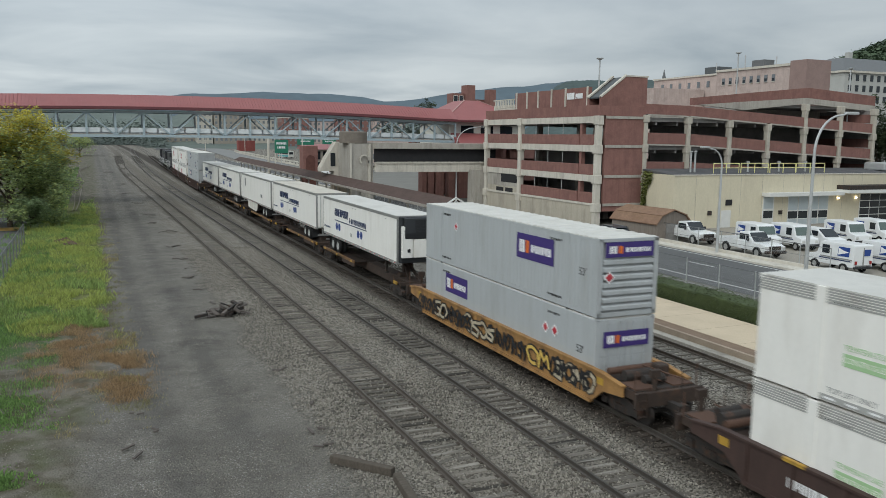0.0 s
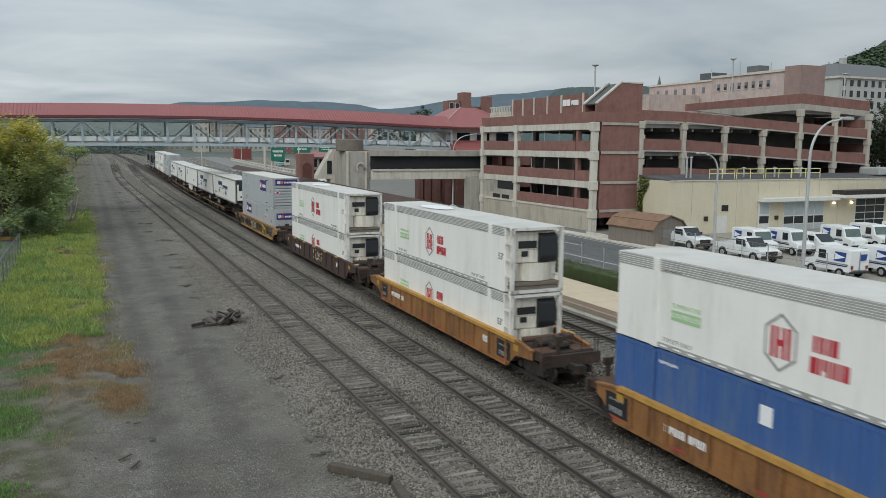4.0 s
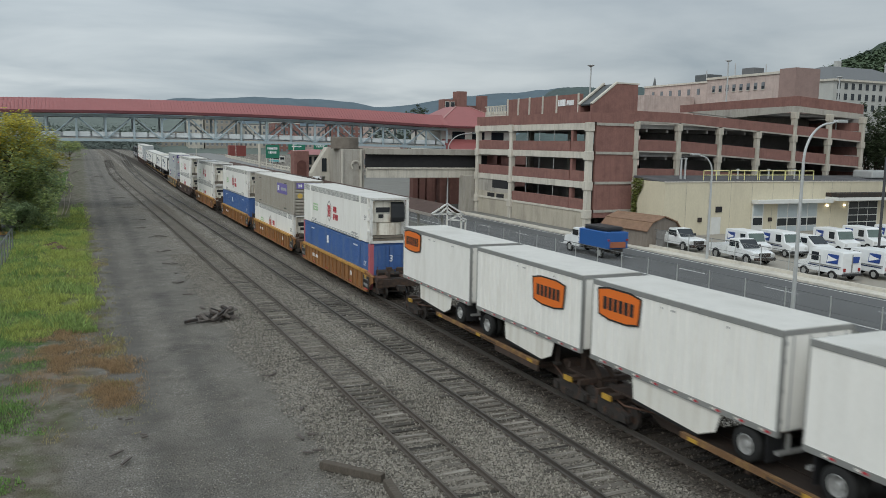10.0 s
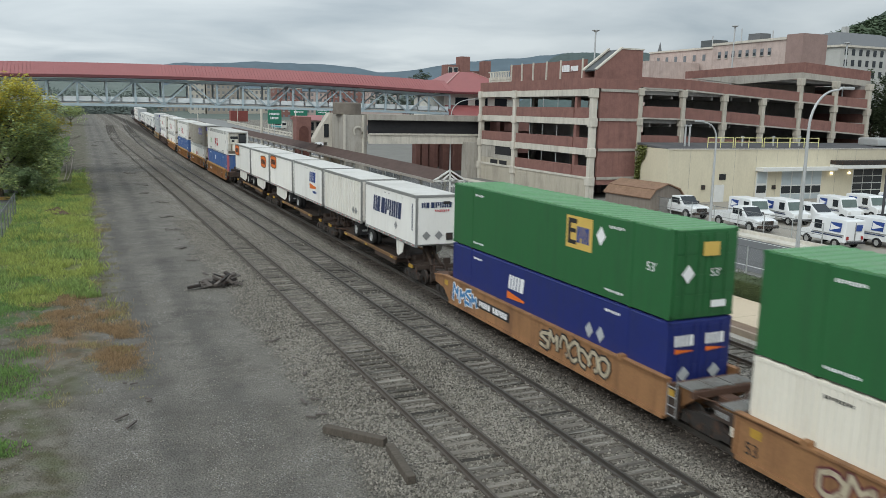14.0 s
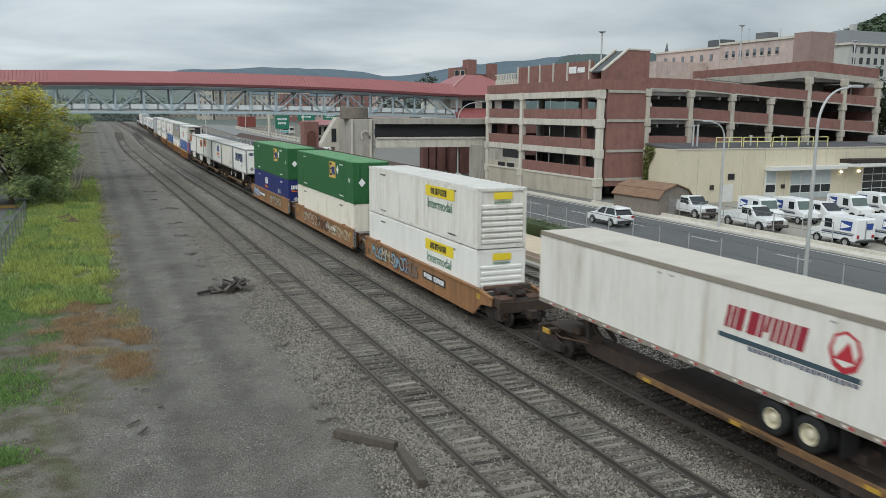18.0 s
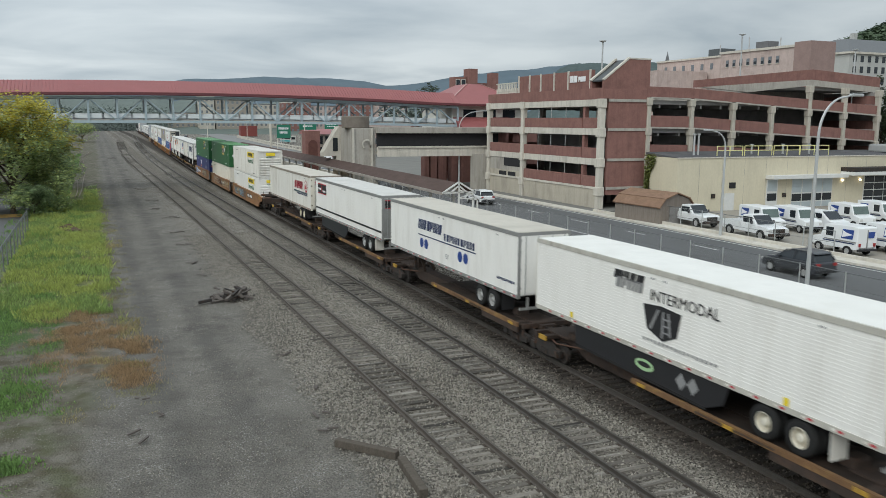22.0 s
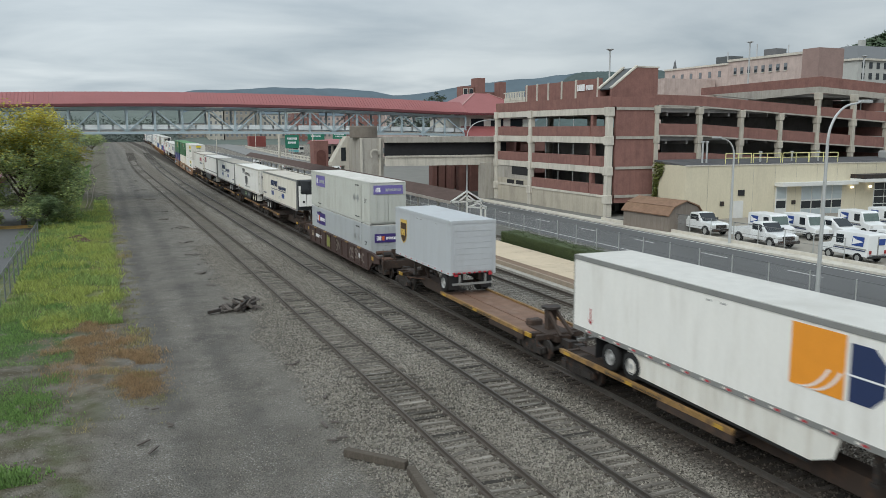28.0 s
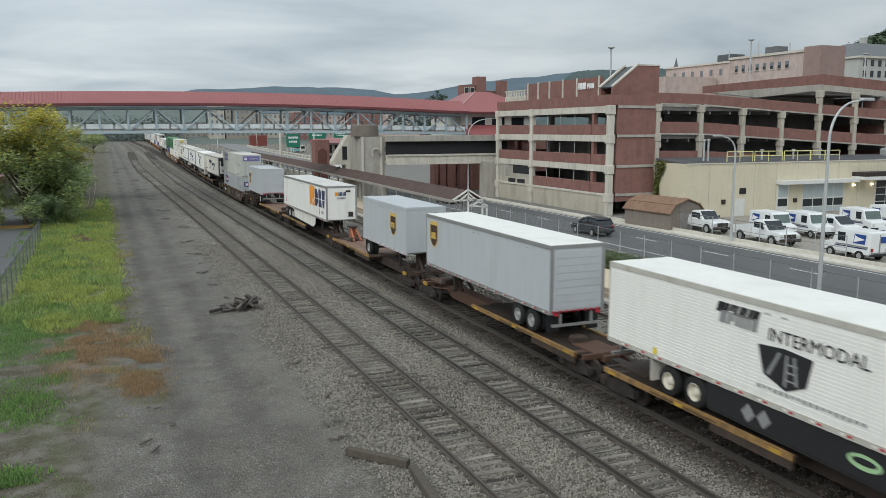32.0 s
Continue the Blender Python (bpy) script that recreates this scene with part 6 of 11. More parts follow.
side_shape(ob, [[(2.5 + k, 2.85), (2.75 + k, 3.1), (3.0 + k, 2.85), (2.75 + k, 2.6)] for k in (0, 0.6)], GREYV, 0.03, "placard")
ob = trailer("short white trailer with a row of navy bars and diamond placards", mid(-147.7, L28), L28, WHITE, ROOFWHITE, wheels_far=True, skirt=(-2.4, -1.2, WHITE), end="nose")
side_word(ob, 0.25, 3.85, 5.0, 0.95, 7, NAVY, 0.12, 0.2)
end_word(ob, L28, 0.0, 4.45, 1.9, 0.3, 7, NAVY, 0.02)
end_word(ob, L28, 0.3, 4.12, 0.9, 0.14, 7, REDV, 0.02)
side_shape(ob, [[(1.0, 2.95), (1.25, 3.2), (1.5, 2.95), (1.25, 2.7)]], GREYV, name="placard")
part("placard", plates(on_end(0, -L28 / 2 - 0.02, 0), [[(-0.9 + k, 2.75), (-0.65 + k, 3.0), (-0.4 + k, 2.75), (-0.65 + k, 2.5)] for k in (0, 0.75)]), GREYV, ob)
side_shape(ob, [rect(3.72 , 3.86, 3.0 + 0.14 * k, 3.1 + 0.14 * k) for k in range(11)], NAVY, name="unit_marks")
for s in (-110.3, -128.9, -147.7):
    spine_car("rusty spine car with yellow-edged wheel deck under two short trailers", mid(s, 17.9), 18.5, -7.6 + 8.95 - 8.6 + 1.2, 4.0, hitch=(7.6, -7.6))

# --- green over blue and green over cream, on tan well cars
c = mid(-168.85, L53)
well_car("tan well car with blue and white graffiti", c, TANCAR, L=21.4, rib=0, seed=11, joints=(-1,), mark=3.45, tags=[((WHITEV, SKYSPRAY), 5.0, 7.6, 4), ((BLACK, FADECREAM), -5.4, -0.8, 7)])
ob = container("deep blue smooth container with white bars over an orange flash", c, Z0, NAVYBOX, NAVYBOX, marks=WHITEV, sizes=False)
side_word(ob, 1.6, 2.45, 1.45, 0.62, 3, WHITEV, 0.1)
side_shape(ob, [[(-2.4, 2.02), (-0.9, 1.85), (-0.95, 1.75), (-2.4, 1.7)]], ORANGE)
side_shape(ob, [[(3.6 + k, 1.9), (3.85 + k, 2.2), (4.1 + k, 1.9), (3.85 + k, 1.6)] for k in (0, 0.7)], GREYBOX, name="placard")
for x in (-0.62, 0.62):
    part("brand_mark", plates(on_end(0, -L53 / 2 - 0.075, 0), word(x, 2.6, 0.85, 0.36, 3)), WHITEV, ob)
    part("brand_shape", plates(on_end(0, -L53 / 2 - 0.075, 0), [[(x - 0.4, 2.34), (x + 0.4, 2.25), (x - 0.4, 2.18)]]), ORANGE, ob)
    part("placard", plates(on_end(0, -L53 / 2 - 0.075, 0), [[(x - 0.25, 1.5), (x, 1.75), (x + 0.25, 1.5), (x, 1.25)]]), GREYBOX, ob)


def gold_plate(ob, y, z, k=1.0):
    p = part("badge", plates(on_side(-W / 2 - 0.01, 0, 0), [rect(-y - 0.85 * k, -y + 0.85 * k, z - 0.6 * k, z + 0.6 * k)]), GOLDV, ob, "gold plate with dark bars")
    part("badge_mark", plates(on_side(-W / 2 - 0.018, 0, 0), [rect(-y - 0.72 * k, -y - 0.55 * k, z - 0.45 * k, z + 0.5 * k), rect(-y - 0.55 * k, -y - 0.15 * k, z + 0.33 * k, z + 0.5 * k), rect(-y - 0.55 * k, -y - 0.2 * k, z - 0.02 * k, z + 0.13 * k), rect(-y - 0.55 * k, -y - 0.15 * k, z - 0.45 * k, z - 0.3 * k)]), BLACK, p)
    part("badge_mark", plates(on_side(-W / 2 - 0.018, 0, 0), word(-y + 0.3 * k, z - 0.05 * k, 0.85 * k, 0.6 * k, 5)), ROYAL, p)


for k, s in enumerate((-168.85, -188.6)):
    c = mid(s, L53)
    if k:
        well_car("tan well car with maroon and pale graffiti", c, TANCAR, L=19.7, rib=0, seed=21, joints=(1, -1), bogies=(-1,), mark=-2.6, tags=[((MAROONV, FADECREAM), 0.2, 5.6, 6), ((FADECREAM,), -7.6, -1.6, 8), ((RUSTBROWN,), -2, 1, 6)])
        container("cream ribbed container below a green one", c, Z0, CREAM, CREAM, ribs=0.24, marks=BLACK, sizes=False)
    ob = container("green smooth-sided container with a gold plate", c, Z1, GREENBOX, GREENROOF, roof_ribs=0.45, marks=WHITEV, end="doors")
    gold_plate(ob, -2.9, 5.3)
    side_shape(ob, [[(4.0, 5.4), (4.28, 5.75), (4.56, 5.4), (4.28, 5.05)]], WHITEV, name="placard")
    part("badge", plates(on_end(0, -L53 / 2 - 0.075, 0), [rect(-0.15, 0.5, 5.3, 5.75)]), GOLDV, ob)
    part("placard", plates(on_end(0, -L53 / 2 - 0.075, 0), [[(-0.95, 4.75), (-0.7, 5.05), (-0.45, 4.75), (-0.7, 4.45)], rect(0.3, 0.9, 3.62, 3.85)]), WHITEV, ob)
    part("size_mark", text_bm("53'", 0.36, on_end(0.4, -L53 / 2 - 0.078, 4.75)), WHITEV, ob)

# --- white pair with yellow signs
c = mid(-208.2, L53)
well_car("rusty brown well car with pale blue graffiti", c, TANCAR, L=21.4, rib=0, seed=33, joints=(1,), bogies=(), mark=-3.15, tags=[((BLACK, FADEBLUE), 4.4, 7.2, 4), ((BLACK, FADECREAM), 2.6, 5.2, 3), ((MAROONV, FADEBLUE), 0.6, 3.2, 4), ((FADEGREY,), -1.0, 0.8, 3)])
for z in (Z0, Z1):
    ob = container("white container with a yellow sign and green bars", c, z, WHITE if z < 1 else WHITE_DIRTY, ROOFWHITE, ribs=0.0 if z < 1 else 0.26, depth=0.02, end="ribs", sizes=False)
    u = 3.5
    p = part("sign_panel", plates(on_side(-W / 2 - 0.008, 0, 0), [rect(u - 1.88, u + 1.88, z + 1.98, z + 2.55)]), YELLOWV, ob, "yellow sign panel")
    part("sign_mark", plates(on_side(-W / 2 - 0.016, 0, 0), word(u - 0.05, z + 2.27, 2.2, 0.34, 7)), BLACK, p)
    part("sign_word", text_bm("Intermodal", 0.74, on_side(-W / 2 - 0.016, -u, z + 1.58)), GREENV, ob, "green painted word")
    part("sign_panel", plates(on_end(0, -L53 / 2 - 0.075, 0), [rect(-0.5, 0.5, z + 2.35, z + 2.68)]), YELLOWV, ob, "yellow sign panel")
    end_word(ob, L53, 0, z + 2.2, 0.9, 0.1, 9, GREENV, 0.08)

# --- long trailers on spine cars
ob = trailer("weathered white trailer with red bars over a blue stripe", mid(-230.3, L53), L53, WHITE_DIRTY, ROOFTAN, end="doors", end_mat=CREAM, trim=surf("brown_grey_trim", (0.26, 0.225, 0.185), 0.6, var=0.15), rim=surf("cream_wheel_paint", (0.6, 0.55, 0.42), 0.5, var=0.15))
side_word(ob, -3.9, 4.0, 3.0, 0.66, 7, CRIMSON, 0.14)
side_shape(ob, [rect(2.2, 7.0, 3.34, 3.48)], TEALV)
side_shape(ob, [round_shape(6.5, 4.0, 0.5, 0.55, 8)], REDV)
side_shape(ob, [round_shape(6.5, 4.05, 0.38, 0.42, 8)], WHITE_DIRTY, 0.008)
side_shape(ob, [[(6.2, 3.8), (6.8, 3.8), (6.6, 4.3)]], REDV, 0.016)
side_word(ob, -5.2, 3.25, 3.6, 0.12, 20, NAVY)
end_word(ob, L53, 0, 4.45, 1.9, 0.34, 7, REDV)
ob = trailer("white slatted trailer with a dark stripe and a black panel", mid(-248.1, L53), L53, WHITE, ROOFWHITE, slats=True, skirt=(-0.5, 6.6, REEFERBLACK), end="doors", end_mat=TRIM)
p = part("sign_panel", plates(on_side(-W / 2 - 0.02, 0, 0), [rect(-7.3, -4.9, 3.85, 4.65)]), BLACK, ob, "black sign panel with red edges")
part("sign_mark", plates(on_side(-W / 2 - 0.028, 0, 0), [rect(-7.3, -4.9, 4.58, 4.65), rect(-7.3, -4.9, 3.85, 3.91), rect(-6.25, -6.05, 4.0, 4.5)]), REDV, p)
part("sign_mark", plates(on_side(-W / 2 - 0.028, 0, 0), word(-6.75, 4.22, 0.8, 0.16, 6) + word(-5.5, 4.1, 0.9, 0.14, 7)), WHITEV, p)
side_shape(ob, [rect(-8.0, 8.0, 2.62, 2.74)], BLACK, 0.012, "stripe")
ob2 = part("sign_panel", plates(on_end(0, -L53 / 2 - 0.03, 0), [rect(-1.1, 1.1, 4.2, 4.7)]), BLACK, ob)
part("sign_mark", plates(on_end(0, -L53 / 2 - 0.04, 0), [rect(-1.1, 1.1, 4.66, 4.72), rect(-1.1, 1.1, 4.18, 4.23)]), REDV, ob2)
blue_dot_trailer(mid(-265.9, L53), -0.1, "and closed rear doors", ROOFTAN, WHITE, False, False)


CREAMRIM = surf("cream_wheel_enamel", (0.66, 0.62, 0.52), 0.5, var=0.15, dirt=(0.25, 0.18, 0.1), dirt_amt=0.4, dirt_scale=5)


def crest_marks(ob, d, lime, diamonds):
    """Black and grey marks, a word and a crest on the side; d shifts them along the trailer."""
    side_word(ob, 1.7 + d, 4.52, 1.75, 0.3, 5, BLACK, 0.1, 0.1, 0.01)
    side_word(ob, 1.62 + d, 4.25, 1.6, 0.36, 5, GREYV, 0.06, 0.3, 0.018)
    part("sign_word", text_bm("INTERMODAL", 0.52, on_side(-W / 2 - 0.03, -1.1 + d, 4.12)), BLACK, ob, "black painted word")
    crest = part("crest", plates(on_side(-W / 2 - 0.024, d, 0), [[(-0.85, 3.78), (0.1, 3.86), (1.05, 3.78), (0.88, 3.0), (0.22, 2.72), (-0.6, 3.0)]]), BLACK, ob, "black crest")
    for pts in ([(-0.5, 3.05), (-0.38, 3.0), (0.0, 3.72), (-0.1, 3.72)], [(0.12, 2.85), (0.22, 2.82), (0.24, 3.7), (0.16, 3.7)], [(0.52, 2.92), (0.62, 2.96), (0.48, 3.7), (0.4, 3.7)]):
        part("crest_line", plates(on_side(-W / 2 - 0.032, d, 0), [pts]), GREYV, crest)
    for z in (3.0, 3.22, 3.44):
        part("crest_line", plates(on_side(-W / 2 - 0.036, d, 0), [rect(0.14, 0.58, z, z + 0.05)]), GREYV, crest)
    side_word(ob, -1.0 + d, 2.62, 3.6, 0.11, 18, GREYV, 0, 0.3, 0.012)
    for u in diamonds:
        side_shape(ob, [[(u - 0.26, 1.66), (u, 1.94), (u + 0.26, 1.66), (u, 1.38)]], GREYV, -0.045, "placard")
    side_shape(ob, [round_shape(lime, 1.68, 0.5, 0.2)], LIMEV, -0.045, "badge")
    side_shape(ob, [round_shape(lime, 1.70, 0.36, 0.09)], BLACK, -0.037, "badge_mark")
    for u in (-5.35, 5.15):
        side_shape(ob, [rect(u - 0.09, u + 0.09, 2.3, 2.52)], YELLOWV, 0.014, "notice")


def crest_trailer(s):
    ob = trailer("white slatted trailer with black bars and a black crest", mid(s, L53), L53, WHITE, BRIGHTROOF, slats=True, trim=PALETRIM, rim=CREAMRIM, skirt=(-3.0, 5.2, BLACK), end="doors", end_mat=WHITE_DIRTY)
    crest_marks(ob, 0.17, -0.9, (0.95, 1.5))
    end_word(ob, L53, 0.0, 4.1, 1.9, 0.34, 9, BLACK)
    return ob


def crest_trailer_reversed(s):
    """The same trailer loaded with its wheels ahead."""
    ob = trailer("white slatted trailer with a black crest and wheels ahead", mid(s, L53), L53, WHITE, BRIGHTROOF, wheels_far=True, slats=True, trim=PALETRIM,
                 skirt=(-6.2, 2.95, BLACK), end="nose", inset=0.95, rim=CREAMRIM)
    crest_marks(ob, 0.0, 2.7, (-1.15, -0.55))
    return ob


crest_trailer(-283.7)
blue_dot_trailer(mid(-302.6, L53), 0.05, "and a refrigeration unit", ROOFTAN, CREAM, True, True)
for s, far in ((-230.3, False), (-248.1, False), (-265.9, False), (-283.7, False), (-302.6, True)):
    spine_car("rusty spine car with a yellow-edged wheel deck under a long trailer", mid(s, L53), 17.7, -8.2 if not far else -0.4, 1.4 if not far else 8.2, hitch=(6.3,) if not far else (-6.3,))

# --- grey pair with purple signs on a brown well car
c = mid(-324.65, L53)
wc = well_car("red-brown well car with faded grey graffiti and yellow strips", c, BROWNCAR, L=22.2, rib=1.6, seed=44, edge=YELLOWRAIL, tags=[((FADEGREY,), -7.2, -3.6, 6), ((FADEGREY,), -0.9, 0.3, 2), ((OLIVESPRAY, OLIVESPRAY), 1.8, 2.6, 2)])
ob = container("light grey container with a purple sign and doors", c, Z0, GREYBOX, ROOFWHITE, ribs=0.0)
purple_sign(ob, 5.0, 2.35, 2.7, 0.95)
purple_sign(ob, 0, 2.35, 2.0, 0.6, end=True)
side_shape(ob, [[(4.2 + k, 2.1), (4.5 + k, 2.45), (4.8 + k, 2.1), (4.5 + k, 1.75)] for k in (0, 0.85)], STEEL, name="placard")
part("car_mark", text_bm("53", 0.62, on_side(-1.512, 7.1, 0.9)), FADECREAM, wc, "painted 53")
ob = container("pale grey ribbed container with a faded purple sign and rusty doors", c, Z1, PALEGREY, ROOFWHITE, ribs=0.27)
purple_sign(ob, 5.0, 5.45, 2.8, 0.9, PURPLEFADE, second=PURPLEFADE)
purple_sign(ob, 0, 5.65, 2.1, 0.6, PURPLEFADE, end=True, second=PURPLEFADE)
side_shape(ob, [[(4.2 + k, 4.9), (4.5 + k, 5.2), (4.8 + k, 4.9), (4.5 + k, 4.6)] for k in (0, 0.8)], STEEL, name="placard")


def brown_shield(ob, y, z, k=1.0):
    p = part("badge", plates(on_side(-W / 2 - 0.012, 0, 0), [shield(-y, z, 0.55 * k, 0.72 * k)]), GOLDV, ob, "gold and brown shield")
    part("badge_face", plates(on_side(-W / 2 - 0.02, 0, 0), [shield(-y, z - 0.06 * k, 0.46 * k, 0.58 * k)]), BROWNV, p)
    part("badge_mark", plates(on_side(-W / 2 - 0.028, 0, 0), word(-y, z - 0.05 * k, 0.72 * k, 0.36 * k, 3)), GOLDV, p)


ob = trailer("short silver-grey trailer with a brown shield and roller door", mid(-338.4, L28), L28, UPSGREY, UPSGREY, end="roll", trim=UPSGREY)
brown_shield(ob, 2.85, 3.65)
ob = trailer("long white trailer with an orange square and dark bars", mid(-366.6, L53), L53, WHITE, ROOFWHITE, wheels_far=True, skirt=(-4.3, 4.6, WHITE), end="nose", trim=TRIM)
side_shape(ob, [rect(2.6, 4.3, 3.1, 4.75)], AMBER, label="orange square")
for q in (0.0, 0.35):
    side_shape(ob, [[(2.95 + q + 1.25 * math.sin(a) * 0.9, 3.1 + 1.65 * (1 - math.cos(a)) * 0.9) for a in [i * 0.14 for i in range(8)]] + [(2.87 + q + 1.25 * math.sin(a) * 0.9, 3.12 + 1.65 * (1 - math.cos(a)) * 0.9) for a in [i * 0.14 for i in range(7, -1, -1)]]], WHITEV, 0.01)
side_shape(ob, [[(4.45, 3.15), (5.1, 3.15), (5.45, 3.5), (5.45, 4.25), (5.1, 4.6), (4.45, 4.6)], [(5.68, 3.15), (6.75, 3.15), (6.45, 3.85), (6.62, 4.25), (6.35, 4.6), (5.68, 4.6)], [(7.0, 3.15), (7.5, 3.15), (7.75, 4.6), (6.75, 4.6)]], NAVY)
side_shape(ob, [rect(4.3, 7.8, 3.78, 3.83)], WHITEV, 0.01)
for u in (-6.9, 5.9):
    side_shape(ob, [rect(u - 0.03, u + 0.03, 2.65, 3.1), [(u - 0.18, 2.72), (u, 2.5), (u + 0.18, 2.72), (u, 2.6)]], REDV, name="arrow", label="red arrow")
side_word(ob, -6.9, 2.75, 0.6, 0.22, 6, GREYV)
part("brand_shape", plates(on_end(0, -L53 / 2 - 0.02, 0), [rect(-0.55, -0.3, 4.2, 4.5)]), AMBER, ob)
end_word(ob, L53, 0.1, 4.35, 0.7, 0.3, 3, NAVY, 0.02)
end_word(ob, L53, 0.0, 4.0, 0.7, 0.14, 8, NAVY, 0.02)
ob = trailer("short silver-grey trailer with a gold and brown shield", mid(-385.2, L28), L28, UPSGREY, UPSGREY, wheels_far=True, end="nose", trim=UPSGREY)
brown_shield(ob, -2.0, 3.75)
ob = trailer("long silver-grey trailer with a gold shield", mid(-402.3, L48), L48, UPSGREY, BRIGHTROOF, end="roll", trim=TRIM)
brown_shield(ob, 5.75, 3.95)
crest_trailer_reversed(-422.65)
spine_car("rusty spine car with an empty red-brown wheel deck", -338.5, 18.6, -7.9, 1.3, hitch=(7.0, -8.0), deck_edge=YELLOWRAIL, empty=True)
spine_car("rusty spine car with a yellow-edged wheel deck under a long trailer", mid(-366.6, L53), 18.5, -0.7, 8.9, hitch=(-6.3,), deck_edge=YELLOWRAIL)
spine_car("rusty spine car with an empty red-brown deck and raised hitch", -377.0, 17.6, -1.0, 8.5, hitch=(7.4, -7.2), bare=True)
spine_car("rusty spine car with a yellow-edged wheel deck", -396.0, 18.3, -8.3, 1.2, hitch=(6.0,), paint=RUSTBROWN, deck_edge=YELLOWRAIL)
spine_car("rusty spine car with a yellow-edged wheel deck", mid(-422.65, L53), 17.7, -0.6, 8.2, hitch=(-6.3,), deck_edge=YELLOWRAIL)

# ---------------------------------------------------------------- platform, hedge, fence and road
BUFFCONC = surf("stained_buff_concrete", (0.44, 0.40, 0.33), 0.85, var=0.12, scale=0.6, fine=12, dirt=(0.22, 0.195, 0.16), dirt_amt=0.6, dirt_scale=0.5, stretch=(1, 1, 0.4), streak=(0.20, 0.175, 0.14), streak_amt=0.25)
CONCRETE = surf("grey_concrete", (0.39, 0.365, 0.325), 0.85, var=0.12, scale=0.6, fine=12, dirt=(0.17, 0.155, 0.135), dirt_amt=0.55, dirt_scale=0.45, stretch=(1, 1, 0.5), streak=(0.17, 0.155, 0.13), streak_amt=0.4)
PALECONC = surf("pale_concrete", (0.56, 0.525, 0.46), 0.85, var=0.1, scale=0.6, fine=12, dirt=(0.26, 0.24, 0.21), dirt_amt=0.5, dirt_scale=0.5, stretch=(1, 1, 0.5), streak=(0.25, 0.225, 0.19), streak_amt=0.4)
PAVING = surf("buff_platform_paving", (0.55, 0.455, 0.335), 0.9, var=0.1, scale=0.5, fine=14, dirt=(0.33, 0.28, 0.22), dirt_amt=0.4, dirt_scale=0.4)
BRICKEDGE = surf("brown_platform_edge", (0.21, 0.15, 0.11), 0.9, var=0.18, scale=1.5, fine=14)
ASPHALT = surf("worn_asphalt", (0.112, 0.113, 0.114), 0.9, var=0.12, scale=0.3, fine=16, dirt=(0.075, 0.075, 0.073), dirt_amt=0.6, dirt_scale=0.25, stretch=(1, 0.25, 1))
LOT = surf("pale_parking_surface", (0.30, 0.275, 0.235), 0.9, var=0.12, scale=0.4, fine=14, dirt=(0.18, 0.165, 0.145), dirt_amt=0.5, dirt_scale=0.4)
LINEPAINT = surf("road_paint", (0.62, 0.62, 0.60), 0.8, var=0.12, scale=2)
BRICK = surf("red_brown_brick", (0.235, 0.122, 0.105), 0.9, var=0.16, scale=1.2, fine=9, dirt=(0.13, 0.068, 0.06), dirt_amt=0.45, dirt_scale=0.5, streak=(0.12, 0.07, 0.062), streak_amt=0.4)
PINKBRICK = surf("pale_pink_brick", (0.49, 0.395, 0.36), 0.9, var=0.14, scale=0.8, fine=6, dirt=(0.27, 0.205, 0.185), dirt_amt=0.5, dirt_scale=0.3, streak=(0.24, 0.18, 0.16), streak_amt=0.45)
BUFF = surf("buff_wall_panels", (0.60, 0.545, 0.415), 0.85, var=0.07, scale=0.5, fine=9, dirt=(0.46, 0.41, 0.32), dirt_amt=0.35, dirt_scale=0.4, stretch=(1, 1, 0.5), streak=(0.36, 0.32, 0.24), streak_amt=0.15)
COLUMN = surf("grey_beige_column_concrete", (0.45, 0.415, 0.355), 0.85, var=0.1, scale=0.6, fine=12, dirt=(0.25, 0.23, 0.195), dirt_amt=0.45, dirt_scale=0.7, streak=(0.24, 0.21, 0.17), streak_amt=0.25)
BLUESTEEL = surf("pale_blue_painted_steel", (0.37, 0.45, 0.49), 0.55, var=0.08, dirt=(0.24, 0.27, 0.28), dirt_amt=0.35)
REDROOF = surf("red_metal_roof", (0.285, 0.09, 0.087), 0.5, var=0.08, scale=0.5, fine=6, dirt=(0.22, 0.07, 0.065), dirt_amt=0.4)
REDEAVE = surf("dark_red_eave", (0.13, 0.035, 0.04), 0.5, var=0.08)
SHINGLE = surf("dark_brown_shingles", (0.088, 0.060, 0.052), 0.95, var=0.22, scale=1.5, fine=10, stretch=(1, 0.4, 1))
SHEDROOF = surf("brown_shed_shingles", (0.225, 0.14, 0.095), 0.95, var=0.22, scale=2.0, fine=8, dirt=(0.15, 0.08, 0.05), dirt_amt=0.5)
SHEDWOOD = surf("weathered_shed_boards", (0.205, 0.175, 0.15), 0.9, var=0.2, scale=2, fine=14, stretch=(3, 3, 0.3))
# near-black that stands for the shade inside openings and behind glazing
DARKIN = surf("shaded_interior", (0.030, 0.030, 0.032), 0.9, var=0.15)
WOODGREY = surf("grey_weathered_wood", (0.115, 0.10, 0.09), 0.95, var=0.3, scale=4, fine=22, stretch=(0.4, 4, 1))
HEDGELEAF = surf("dark_hedge_leaves", (0.047, 0.066, 0.021), 0.8, var=0.3, island=0.35, bump=0)
RAILWIRE = surf("dull_fence_rail", (0.16, 0.165, 0.165), 0.55, 0.4, var=0.15)
MESHGREY = surf("fence_wire", (0.42, 0.43, 0.42), 0.5, 0.4, var=0.1)
SIGNGREEN = surf("green_road_sign", (0.015, 0.16, 0.10), 0.5, var=0.06)
